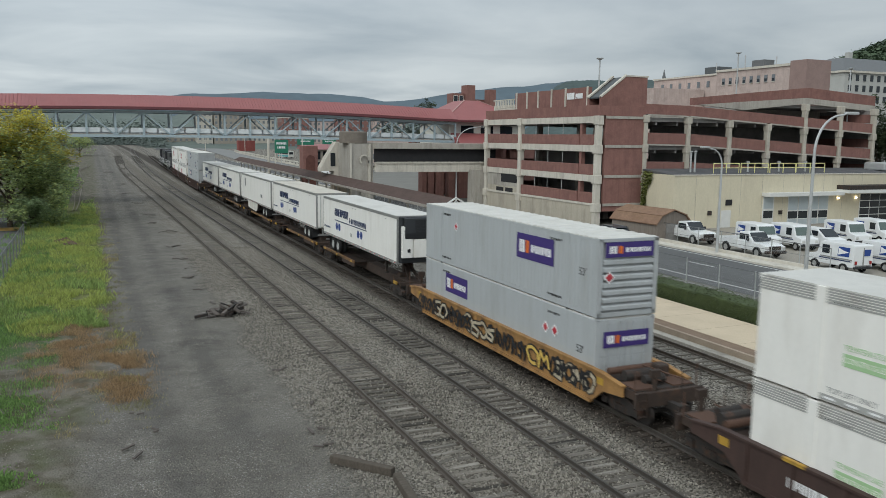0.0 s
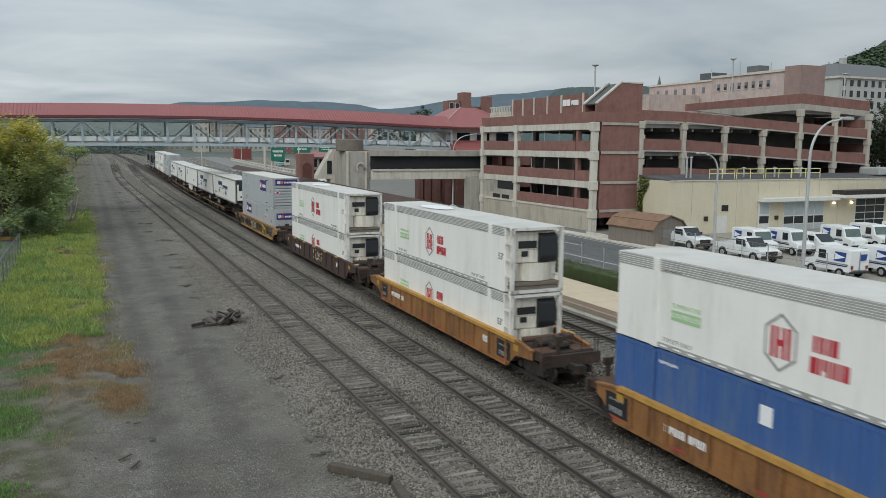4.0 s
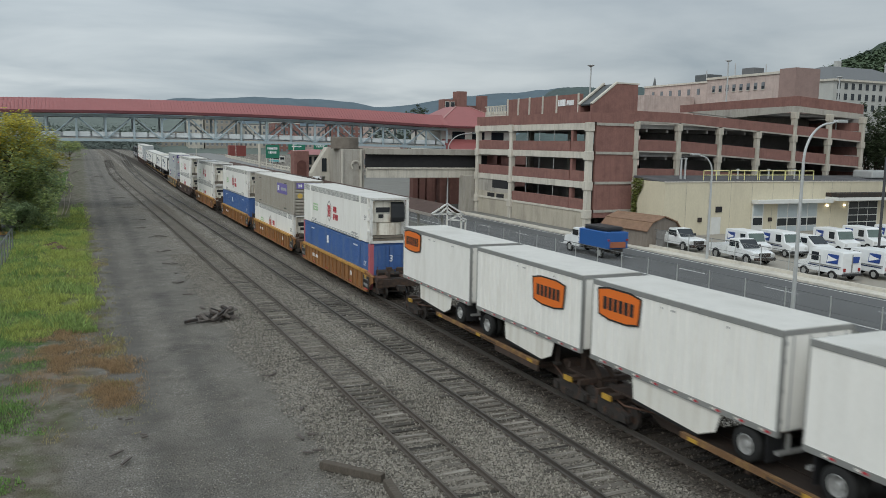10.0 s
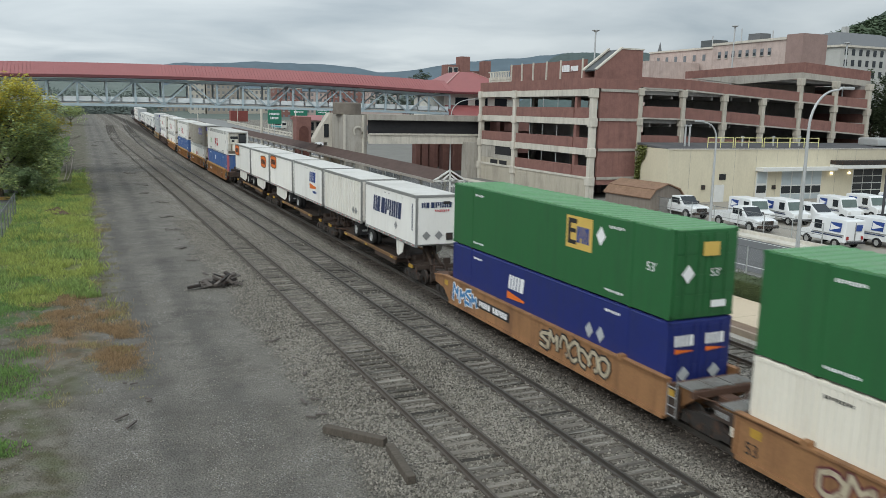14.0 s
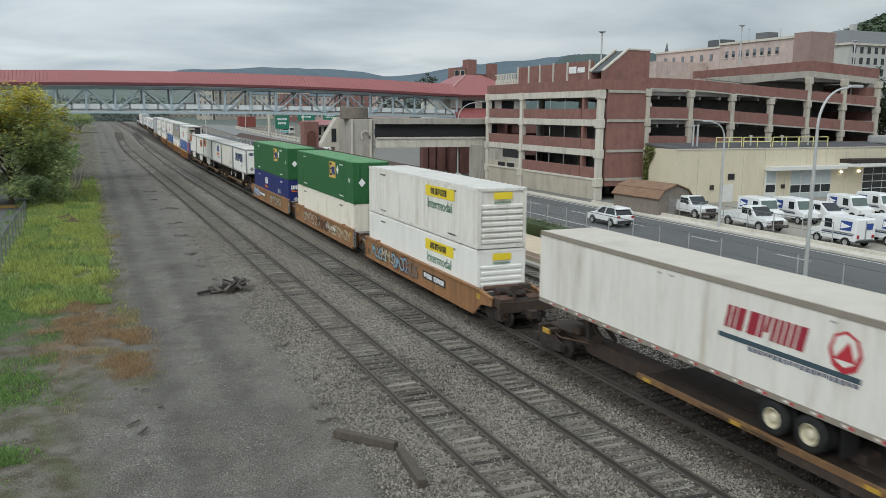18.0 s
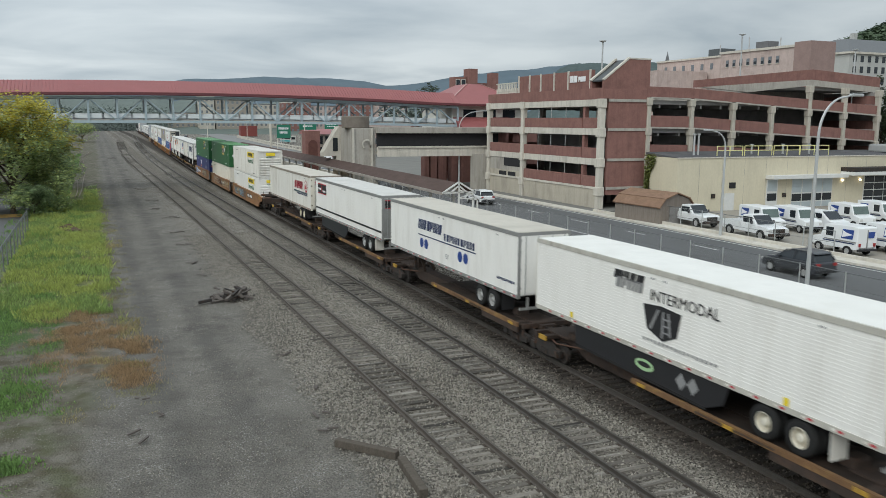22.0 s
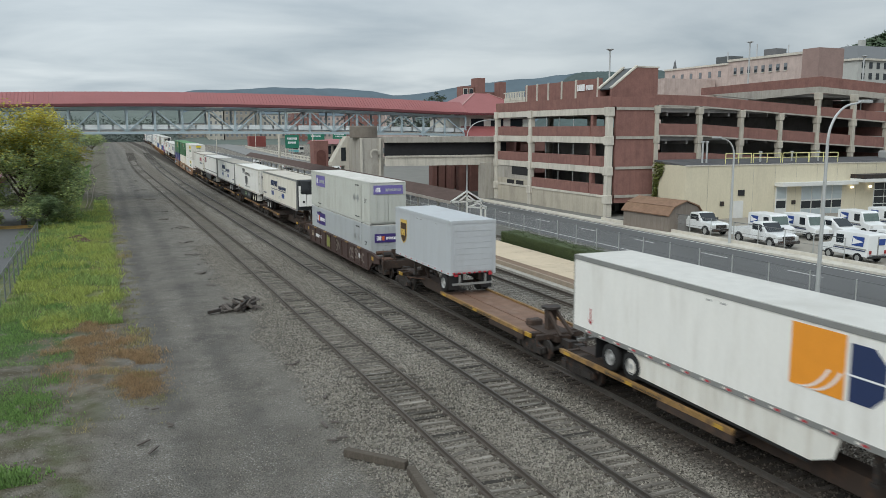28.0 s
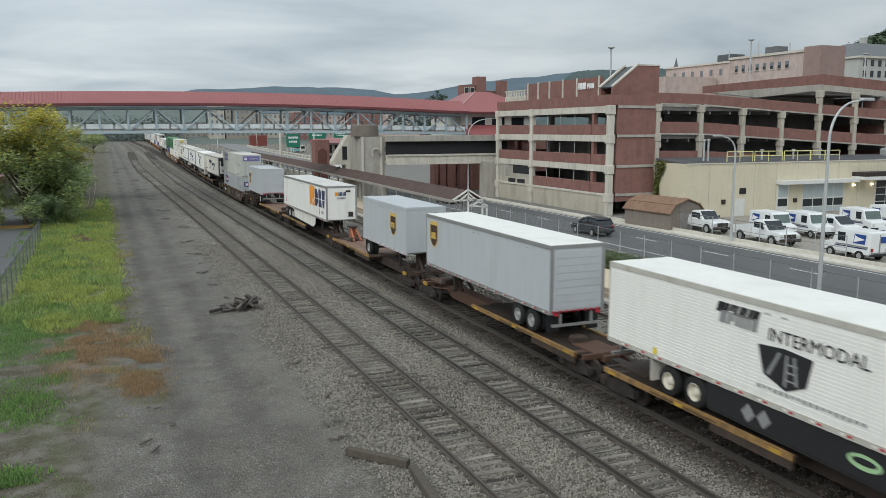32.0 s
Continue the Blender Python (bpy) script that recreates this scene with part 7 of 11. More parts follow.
GALV = surf("pale_grey_lamp_post", (0.45, 0.46, 0.46), 0.5, 0.3, var=0.08)

P0, P1 = -80.0, 215.0


def run_x(base, y):
    """Platform works swing slowly away from the camera's side along the station."""
    return base + 0.033 * max(0.0, y - 66)


def strip(bm, xa, xb, z0, z1, y0=P0, y1=P1, step=12.0, follow=True):
    y = y0
    while y < y1 - 0.01:
        yb = min(y + step, y1)
        v = []
        for z in (z0, z1):
            for yy, xx in ((y, xa), (y, xb), (yb, xb), (yb, xa)):
                v.append(bm.verts.new(((run_x(xx, yy) if follow else xx), yy, z)))
        for f in ((3, 2, 1, 0), (4, 5, 6, 7), (0, 1, 5, 4), (1, 2, 6, 5), (2, 3, 7, 6), (3, 0, 4, 7)):
            bm.faces.new([v[i] for i in f])
        y = yb


pl = thing("platform", "buff paved station platform with a brown brick edge", "platform", kind="structure")
bm = bmesh.new()
strip(bm, 27.2, 31.0, -0.3, 0.30)
part("paving", bm, PAVING, pl)
bm = bmesh.new()
strip(bm, 26.42, 27.2, -0.3, 0.285)
part("edge_band", bm, BRICKEDGE, pl)
bm = bmesh.new()
strip(bm, 26.25, 26.42, -0.3, 0.30)
part("edge_line", bm, surf("worn_tan_edge_stone", (0.33, 0.27, 0.21), 0.9, var=0.15), pl, "worn tan platform edge stones")
bm = bmesh.new()
strip(bm, 25.75, 26.25, -0.3, 0.02)
part("edge_step", bm, CONCRETE, pl)
# joints across the paving
bm = bmesh.new()
for i in range(60):
    y = -20 + i * 3.0
    box(bm, run_x(27.21, y), run_x(30.99, y), y - 0.012, y + 0.012, 0.295, 0.303)
part("paving_joints", bm, surf("worn_paving_joint", (0.36, 0.30, 0.23), 0.9, var=0.15), pl)


def leaf_cloud(rng, n, place, size, up=0.0):
    """Many small leaf quads: place() gives a point; one joined mesh."""
    vs, fs = [], []
    for i in range(n):
        p = place()
        a, b = rng.uniform(0, 6.28), rng.uniform(-0.9, 0.9)
        u = Vector((math.cos(a), math.sin(a), b * 0.6)).normalized()
        w = u.cross(Vector((rng.uniform(-1, 1), rng.uniform(-1, 1), 1 + up))).normalized()
        s = size * rng.uniform(0.6, 1.3)
        k = len(vs)
        vs += [p - u * s, p - w * s * 0.55, p + u * s, p + w * s * 0.55]
        fs.append((k, k + 1, k + 2, k + 3))
    return vs, fs


def leaf_mesh(name, vs, fs, mats, pick=None):
    me = bpy.data.meshes.new(name)
    me.from_pydata([tuple(v) for v in vs], [], fs)
    for m in mats:
        me.materials.append(m)
    if pick is not None:
        me.polygons.foreach_set("material_index", pick)
    me.update()
    return me


rng = random.Random(7)
HY0, HY1 = 10.0, 62.0


def hedge_point():
    y = rng.uniform(HY0, HY1)
    a = rng.random()
    wave = 0.07 * math.sin(y * 1.3) + 0.05 * math.sin(y * 3.1)
    if a < 0.45:
        return Vector((31.35 + rng.gauss(0, 0.05), y, rng.uniform(0.1, 1.1 + wave)))
    if a < 0.9:
        return Vector((rng.uniform(31.3, 33.0), y, 1.15 + wave + rng.gauss(0, 0.05)))
    return Vector((33.0, y, rng.uniform(0.1, 1.1)))


hd = thing("hedge", "long dark green clipped hedge behind the platform", "hedge")
part("hedge_core", soft(boxes((31.4, 32.95, HY0, HY1, -0.2, 1.08)), 0.12, 2), HEDGELEAF, hd)
vs, fs = leaf_cloud(rng, 26000, hedge_point, 0.05)
ob = new("leaves", leaf_mesh("leaves", vs, fs, [HEDGELEAF]))
ob.parent = hd
tagged(ob, kind="stuff")

# planted strip, road, kerbs and lots
RY0, RY1 = -600.0, 900.0
solo("pavement", boxes((33.8, 38.0, RY0, 300, -0.35, -0.02)), surf("grey_strip_gravel", (0.15, 0.145, 0.13), 0.9, var=0.2, scale=0.8, fine=14, dirt=(0.09, 0.10, 0.06), dirt_amt=0.6, dirt_scale=0.7), "grey gravel strip along the fence", "pavement", "structure")
rd = thing("road", "worn grey asphalt road with white lane lines", "road", kind="structure")
part("roadway", boxes((38.0, 48.1, RY0, RY1, -0.4, 0.0)), ASPHALT, rd)
part("edge_line", boxes((39.28, 39.40, RY0, RY1, -0.01, 0.005)), LINEPAINT, rd)
bm = bmesh.new()
for i in range(90):
    y = -60 + i * 9.0
    box(bm, 43.8, 43.93, y, y + 3.0, -0.01, 0.005)
part("lane_dashes", bm, LINEPAINT, rd, "dashed white lane line")
part("far_edge_line", boxes((47.5, 47.62, RY0, RY1, -0.01, 0.005)), LINEPAINT, rd)
kb = thing("kerb", "pale concrete kerb wall with a low rail", "kerb", kind="structure")
part("kerb_stone", boxes((48.1, 48.4, RY0, 300, -0.3, 0.16)), PALECONC, kb)
part("footway", boxes((48.4, 49.7, RY0, 300, -0.3, 0.12)), PALECONC, kb)
part("retaining_edge", boxes((49.7, 49.95, RY0, 74, -0.3, 0.36)), PALECONC, kb)
solo("parking_lot", boxes((49.95, 130, -40, 72, -0.3, 0.02)), LOT, "pale dusty parking lot with faint bays", "parking lot", "structure")
solo("forecourt", boxes((48.4, 140, 74.0, 260, -0.32, 0.03)), surf("grey_forecourt", (0.185, 0.18, 0.165), 0.9, var=0.15, scale=0.3, fine=10), "grey forecourt beside the garage", "forecourt", "structure")


def chain_fence(x, y0, y1, h, step, label, wire=None, wires=True, base=-0.02):
    wire = wire or MESHGREY
    fe = thing("fence", label, "fence")
    n = max(1, round((y1 - y0) / step))
    for i in range(n + 1):
        y = y0 + i * (y1 - y0) / n
        shared("post", ("post", h, wire.name), lambda: rods(0.042, ((0, 0, 0), (0, 0, h + 0.04))), wire, fe, Matrix.Translation((x, y, base)))
    part("top_rail", rods(0.028, ((x, y0, h + base), (x, y1, h + base))), RAILWIRE, fe, "dull top rail")
    part("mid_rail", rods(0.016, ((x, y0, h * 0.52 + base), (x, y1, h * 0.52 + base))), RAILWIRE, fe)
    part("bottom_wire", rods(0.012, ((x, y0, 0.1 + base), (x, y1, 0.1 + base)), n=4), wire, fe)
    if wires:
        bm = bmesh.new()
        pitch = 0.22
        k = int((y1 - y0) / pitch)
        for i in range(k):
            y = y0 + i * pitch
            for d in (-1, 1):
                ya, yb = (y, y + h * 0.9) if d > 0 else (y + h * 0.9, y)
                if max(ya, yb) > y1:
                    continue
                beam(bm, (x + d * 0.003, ya, 0.1 + base), (x + d * 0.003, yb, h + base), 0.0025, 0.0025)
        w = part("wire_mesh", bm, wire, fe, "diamond wire mesh")
        tagged(w, kind="stuff")
    return fe


chain_fence(37.05, 12, 112, 1.75, 3.1, "long grey chain-link fence beside the road")
chain_fence(50.3, 43, 66, 1.8, 3.0, "grey chain-link fence round the parking lot", base=0.02)


def lamp_post(x, y, h, reach, label, side=1):
    lp = thing("street_lamp", label, "street lamp", Matrix.Translation((x, y, 0)), "street lamps")
    bm = bmesh.new()
    bend = min(2.4, 0.95 * reach)
    rod(bm, (0, 0, -0.1), (0, 0, h - bend), 0.13, 10, 0.08)
    part("pole", bm, GALV, lp)
    bm = bmesh.new()
    pts = [Vector((side * reach * 0.8 * (1 - math.cos(a)), 0, h - bend + (bend - 0.1) * math.sin(a))) for a in [i * math.pi / 20 for i in range(11)]]
    pts.append(Vector((side * reach, 0, h + 0.02)))
    tube(bm, pts, 0.075, 0.055)
    part("arm", bm, GALV, lp, "curved lamp arm")
    part("lamp_head", soft(boxes((*(sorted((side * (reach - 0.1), side * (reach + 0.75)))), -0.16, 0.16, h - 0.05, h + 0.1)), 0.05, 2), GALV, lp)
    part("base_plate", boxes((-0.25, 0.25, -0.25, 0.25, -0.1, 0.08)), CONCRETE, lp)
    return lp


lamp_post(36.45, 32.75, 11.25, 2.3, "tall pale street lamp with a curved arm at the fence")
lamp_post(49.3, 53.85, 9.1, 1.6, "pale street lamp with an arm over the road", side=-1)
lamp_post(48.8, 107.5, 11.25, 3.6, "tall pale street lamp with an arm beside the walkway")
DARKPOLE = surf("dark_pole_paint", (0.05, 0.05, 0.055), 0.6, var=0.1)
solo("utility_pole", rods(0.11, ((60.5, 46.0, -0.2), (60.5, 46.0, 9.2)), n=10), DARKPOLE, "dark upright pole in the parking lot", "pole")

# ---------------------------------------------------------------- platform canopy
cy0, cy1 = 66.0, 210.0
ca = thing("platform_canopy", "long brown shingled platform canopy with a white end truss", "canopy")


def canopy_slope(u0, z0, u1, z1, th):
    bm = bmesh.new()
    n = 12
    prev = None
    for i in range(n + 1):
        y = cy0 + (cy1 - cy0) * i / n
        ring = [bm.verts.new((run_x(u, y), y, z)) for u, z in ((u0, z0), (u1, z1), (u1, z1 - th), (u0, z0 - th))]
        if prev:
            for k in range(4):
                bm.faces.new((prev[k], ring[k], ring[(k + 1) % 4], prev[(k + 1) % 4]))
        else:
            bm.faces.new(ring)
        prev = ring
    bm.faces.new(prev[::-1])
    bmesh.ops.recalc_face_normals(bm, faces=bm.faces)
    return bm


part("roof_slope", canopy_slope(28.4, 3.42, 29.9, 4.26, 0.1), SHINGLE, ca)
part("roof_slope", canopy_slope(31.4, 3.42, 29.9, 4.26, 0.1), SHINGLE, ca)
CANWHITE = surf("white_canopy_paint", (0.62, 0.62, 0.60), 0.6, var=0.08)
for u in (28.38, 31.42):
    part("fascia", canopy_slope(u - 0.03, 3.44, u + 0.03, 3.44, 0.26), CANWHITE if u > 30 else surf("brown_grey_fascia", (0.30, 0.27, 0.24), 0.7), ca)
for i in range(24):
    y = cy0 + 1.0 + i * 6.1
    x = run_x(29.9, y)
    cp = shared("canopy_post", "canopy_post", lambda: boxes((-0.1, 0.1, -0.1, 0.1, 0.28, 3.9)), GALV, ca, Matrix.Translation((x, y, 0)))
    shared("bracket", "canopy_bracket", lambda: (lambda b: (beam(b, (-1.35, 0, 3.42), (0, 0, 2.7), 0.08, 0.1), beam(b, (1.35, 0, 3.42), (0, 0, 2.7), 0.08, 0.1), beam(b, (-1.4, 0, 3.38), (1.4, 0, 3.38), 0.08, 0.1), b)[-1])(bmesh.new()), GALV, cp)
for a, b in (((28.3, 3.38), (29.9, 4.32)), ((29.9, 4.32), (31.5, 3.38)), ((28.3, 3.38), (31.5, 3.38)), ((29.9, 4.3), (29.9, 0.3)), ((31.3, 3.38), (31.3, 0.3)), ((29.1, 3.38), (29.9, 4.0)), ((30.7, 3.38), (29.9, 4.0)), ((29.95, 3.62), (31.85, 2.82)), ((29.95, 2.9), (31.85, 2.7)), ((30.2, 2.9), (30.9, 3.2)), ((31.75, 2.8), (31.75, 0.3))):
    bm = bmesh.new()
    beam(bm, (a[0], cy0 - 0.15, a[1]), (b[0], cy0 - 0.15, b[1]), 0.13, 0.13)
    part("truss_timber", bm, CANWHITE, ca)

# ---------------------------------------------------------------- parking garage
ga = thing("parking_garage", "brick and concrete parking garage with open decks", "parking garage")
GX, GY = 52.0, 76.2
LEV = (2.45, 5.65, 9.03, 12.25)
GE = 104.6          # end of the street front
SIDE = (2.65, 5.95, 9.25, 12.62)     # brick bands of the ramped front
# grimy concrete, darkened to carry the deep shade inside the garage
DECKGREY = surf("grimy_shaded_concrete", (0.25, 0.24, 0.23), 0.9, var=0.15, scale=0.6, fine=8, dirt=(0.09, 0.085, 0.08), dirt_amt=0.6, dirt_scale=0.5)
# decks and added inner walls; the shade inside is put into their grey
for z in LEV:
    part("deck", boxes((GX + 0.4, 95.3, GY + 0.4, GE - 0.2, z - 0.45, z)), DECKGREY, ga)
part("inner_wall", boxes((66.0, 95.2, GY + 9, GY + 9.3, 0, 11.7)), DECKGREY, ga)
# added wall that shuts out daylight behind the last bays
part("end_wall", boxes((95.75, 96.0, GY + 0.5, GE - 0.1, -0.2, 13.9)), DECKGREY, ga, "grimy concrete end wall added to close the decks")
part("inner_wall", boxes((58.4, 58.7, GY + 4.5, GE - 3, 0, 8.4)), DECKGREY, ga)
for z in (0.0,) + LEV:
    part("back_spandrel", boxes((GX + 0.5, 95.3, GE - 0.4, GE - 0.1, z, z + 1.15)), BRICK, ga)
    part("end_spandrel", boxes((95.3, 95.7, GY + 0.4, GE - 0.1, z, z + 1.15)), BRICK, ga)
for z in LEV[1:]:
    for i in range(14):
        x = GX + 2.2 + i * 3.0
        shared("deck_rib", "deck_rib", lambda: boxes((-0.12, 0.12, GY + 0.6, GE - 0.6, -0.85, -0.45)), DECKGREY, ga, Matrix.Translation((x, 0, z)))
for x in (70.0, 82.0, 94.0):
    part("back_column", boxes((x, x + 0.6, GE - 0.9, GE - 0.4, 0, 12.0)), CONCRETE, ga)
for yy in (82.0, 88.0, 98.0):
    part("inner_column", boxes((GX + 5.0, GX + 5.6, yy, yy + 0.6, 0, 12.0)), CONCRETE, ga)
part("ground_wall", boxes((GX + 0.25, GX + 0.5, GY, GE, 0, 1.55)), PALECONC, ga)
# street front: bays between columns
for y in (GY + 0.35, 94.3, GE - 0.35):
    cc = part("column", soft(boxes((GX - 0.2, GX + 0.45, y - 0.34, y + 0.34, 0, 12.2)), 0.04), PALECONC, ga)
    for z in LEV:
        part("corbel", soft(boxes((GX - 0.3, GX + 0.5, y - 0.48, y + 0.48, z - 0.95, z + 0.05)), 0.04), PALECONC, cc)
bays = [(GY + 0.8, GY + 3.6), (GY + 4.1, 93.85), (94.75, GE - 0.8)]
part("column", boxes((GX + 0.1, GX + 0.6, GY + 3.6, GY + 4.1, 1.4, 12.2)), BRICK, ga)
for bi, (a, b) in enumerate(bays):
    for k, z in enumerate(LEV):
        lo = z - 0.75 if k else z - 0.25
        part("edge_beam", boxes((GX - 0.05, GX + 0.45, a - 0.25, b + 0.25, lo, z)), PALECONC, ga)
        if k < 3:
            if bi == 2 and k == 0:
                part("infill_wall", boxes((GX + 0.05, GX + 0.4, a, b, 3.21, 4.88)), CONCRETE, ga)
                continue
            part("brick_spandrel", soft(boxes((GX - 0.02, GX + 0.42, a - 0.02, b + 0.02, z + 0.003, z + 1.2)), 0.02), BRICK, ga)
            if bi == 1:
                for q in (0.28, 0.53, 0.76):
                    part("rail_post", rods(0.04, ((GX + 0.2, a + (b - a) * q, z + 1.15), (GX + 0.2, a + (b - a) * q, z + 2.5))), GALV, ga)
part("street_wall", boxes((GX + 0.05, GX + 0.3, GY + 0.8, 93.85, 0, 2.19)), BUFFCONC, ga)
part("street_wall", boxes((GX + 0.05, GX + 0.3, 94.75, GE - 0.8, 0, 3.2)), BUFFCONC, ga)
# two dark panels for the low windows
for y in (96.2, 98.9):
    part("wall_vent", boxes((GX + 0.02, GX + 0.06, y, y + 2.1, 2.3, 3.0)), DARKIN, ga)
# dark sheet painted in place of a shaded recess
part("wall_vent", boxes((GX + 0.02, GX + 0.06, 95.0, 99.6, 3.75, 4.86)), DARKIN, ga)
# parapet and the raised brick wall with pale fins
part("parapet", boxes((GX - 0.02, GX + 0.4, GY + 0.0, GE, 12.26, 13.5)), BRICK, ga)
part("raised_wall", boxes((GX + 3.0, GX + 3.4, 83.0, 101.5, 12.15, 15.9)), BRICK, ga)
for y in (83.3, 88.2, 91.6, 95.0, 98.0, 101.0):
    part("fin", boxes((GX + 2.86, GX + 3.0, y - 0.12, y + 0.12, 13.6, 16.0)), PALECONC, ga)
part("sign_mark", plates(on_side(GX + 2.95, 0, 0), word(-86.9, 14.95, 1.8, 0.8, 3, gap=0.12) + word(-85.0, 14.9, 1.7, 0.62, 4, gap=0.3), 0.06), WHITEV, ga, "white bank sign as plain bars")
part("roof_block", boxes((GX + 3.0, GX + 12, 101.6, GE + 3.4, 12.15, 14.4)), PALECONC, ga, "pale roof block with a lattice band")
part("lattice", boxes(*[(GX + 2.9, GX + 3.0, y, y + 0.18, 14.0, 15.1) for y in [101.8 + 0.5 * i for i in range(12)]], (GX + 2.9, GX + 3.0, 101.6, 108, 15.05, 15.2)), PALECONC, ga)
# brick stair tower at the corner with a sloped glazed roof
tw = part("stair_tower", boxes((GX + 0.75, GX + 6.2, GY - 0.05, GY + 0.35, 1.6, 12.35)), BRICK, ga)
part("tower_parapet", boxes((GX + 0.1, GX + 6.2, GY - 0.04, GY + 0.35, 12.353, 13.4)), BRICK, ga)
part("tower_head", boxes((GX + 0.5, GX + 6.2, GY + 0.353, GY + 2.8, 12.15, 13.5)), BRICK, ga)
for z in LEV:
    part("string_course", boxes((GX + 0.75, GX + 6.2, GY - 0.16, GY + 0.2, z - 0.25, z + 0.05)), CONCRETE, ga)
bm = bmesh.new()
prism(bm, [(GX + 0.1, 13.4), (GX + 0.1, 14.3), (GX + 3.3, 16.7), (GX + 6.2, 16.7), (GX + 6.2, 13.4)], "y", GY - 0.04, GY + 0.4)
prism(bm, [(GX + 0.1, 13.4), (GX + 0.1, 14.3), (GX + 3.3, 16.7), (GX + 6.2, 16.7), (GX + 6.2, 13.4)], "y", GY + 2.4, GY + 2.8)
bmesh.ops.recalc_face_normals(bm, faces=bm.faces)
part("gable_wall", bm, BRICK, ga)
part("tower_back", boxes((GX + 3.3, GX + 6.2, GY + 0.4, GY + 2.4, 13.4, 16.66)), BRICK, ga)
bm = bmesh.new()
prism(bm, [(GX + 0.12, 14.2), (GX + 0.12, 14.34), (GX + 3.3, 16.68), (GX + 3.3, 16.5)], "y", GY + 0.4, GY + 2.4)
bmesh.ops.recalc_face_normals(bm, faces=bm.faces)
part("sloped_glazing", bm, surf("dull_dark_glazing", (0.02, 0.024, 0.026), 0.35, var=0.1), ga, "sloped dark glass roof")
for y in (GY + 0.1, GY + 2.6):
    bm = bmesh.new()
    beam(bm, (GX + 0.0, y, 14.36), (GX + 3.35, y, 16.86), 0.42, 0.16)
    part("coping", bm, PALECONC, ga)
part("coping", boxes((GX + 3.3, GX + 6.3, GY - 0.1, GY + 0.5, 16.68, 16.84)), PALECONC, ga)
# side front: ramped decks that fall away from the tower
side_cols = [58.2, 64.35, 70.6, 76.7, 82.8, 88.95, 95.1]


def ramp(x):
    return -0.052 * max(0.0, x - 63.0)


for i, x in enumerate(side_cols):
    sc = part("column", soft(boxes((x - 0.25, x + 0.25, GY - 0.25, GY + 0.4, 0, 14.4 - 0.03 * max(0, x - 85) if x > 80 else 12.5 + ramp(x))), 0.04), COLUMN, ga)
    for z in SIDE[1:] + ((14.5 - ramp(x) - 0.03 * max(0, x - 85),) if x > 80 else ()):
        zz = z + ramp(x)
        part("corbel", soft(boxes((x - 0.36, x + 0.36, GY - 0.34, GY + 0.45, zz - 0.95, zz - 0.1)), 0.04), COLUMN, sc)
for i, (xa, xb) in enumerate(zip(side_cols, side_cols[1:])):
    for k, z in enumerate(SIDE):
        za, zb = z + ramp(xa), z + ramp(xb)
        bm = bmesh.new()
        prism(bm, [(xa + 0.3, za - 0.17), (xb - 0.3, zb - 0.17), (xb - 0.3, zb), (xa + 0.3, za)], "y", GY - 0.1, GY + 0.35)
        bmesh.ops.recalc_face_normals(bm, faces=bm.faces)
        part("edge_beam", bm, CONCRETE, ga)
        bm = bmesh.new()
        hh = 1.28 if k < 3 else 1.15
        prism(bm, [(xa + 0.36, za + 0.003), (xb - 0.36, zb + 0.003), (xb - 0.36, zb + hh), (xa + 0.36, za + hh)] if k < 3 else [(xa - 0.3, za), (xb - 0.3, zb), (xb - 0.3, zb + hh), (xa - 0.3, za + hh)], "y", GY - 0.06, GY + 0.3)
        bmesh.ops.recalc_face_normals(bm, faces=bm.faces)
        part("brick_spandrel", bm, BRICK, ga)
# upper ramp that climbs the other way
bm = bmesh.new()
prism(bm, [(66.5, 13.9), (72.0, 14.34), (84.9, 15.3), (97.5, 14.6), (97.5, 15.9), (85.2, 16.6), (76.0, 15.7), (66.5, 14.75)], "y", GY + 2.0, GY + 2.5)
bmesh.ops.recalc_face_normals(bm, faces=bm.faces)
part("upper_ramp_wall", bm, BRICK, ga)
bm = bmesh.new()
prism(bm, [(74.5, 13.5), (84.9, 14.55), (97.5, 13.85), (97.5, 14.6), (84.9, 15.3), (72.0, 14.34), (67.5, 13.97)], "y", GY + 1.9, GY + 2.5)
bmesh.ops.recalc_face_normals(bm, faces=bm.faces)
part("upper_ramp_beam", bm, CONCRETE, ga)
# slab added over the upper bays to hold them in shadow
part("upper_deck", boxes((80, 97.0, GY + 2.5, GE - 0.3, 14.0, 14.4)), DECKGREY, ga)
part("upper_dark_deck", boxes((66, 95.3, GY + 9, GY + 9.4, 12.16, 14.0)), CONCRETE, ga)
# lamps on the top deck
for x, y, h in ((53.95, 79.5, 18.9), (78.6, 84.0, 21.2), (94.6, 80.0, 19.6)):
    lp = thing("deck_lamp", "tall pale lamp on the garage top deck", "street lamp", Matrix.Translation((x, y, 0)), "deck lamps")
    part("pole", rods(0.09, ((0, 0, 12.16), (0, 0, h)), n=8), GALV, lp)
    bm = bmesh.new()
    lathe(bm, [(0.06, h - 0.22), (0.42, h - 0.04), (0.42, h + 0.02), (0.1, h + 0.08)], Matrix.Identity(4), 10)
    part("lamp_head", bm, GALV, lp)

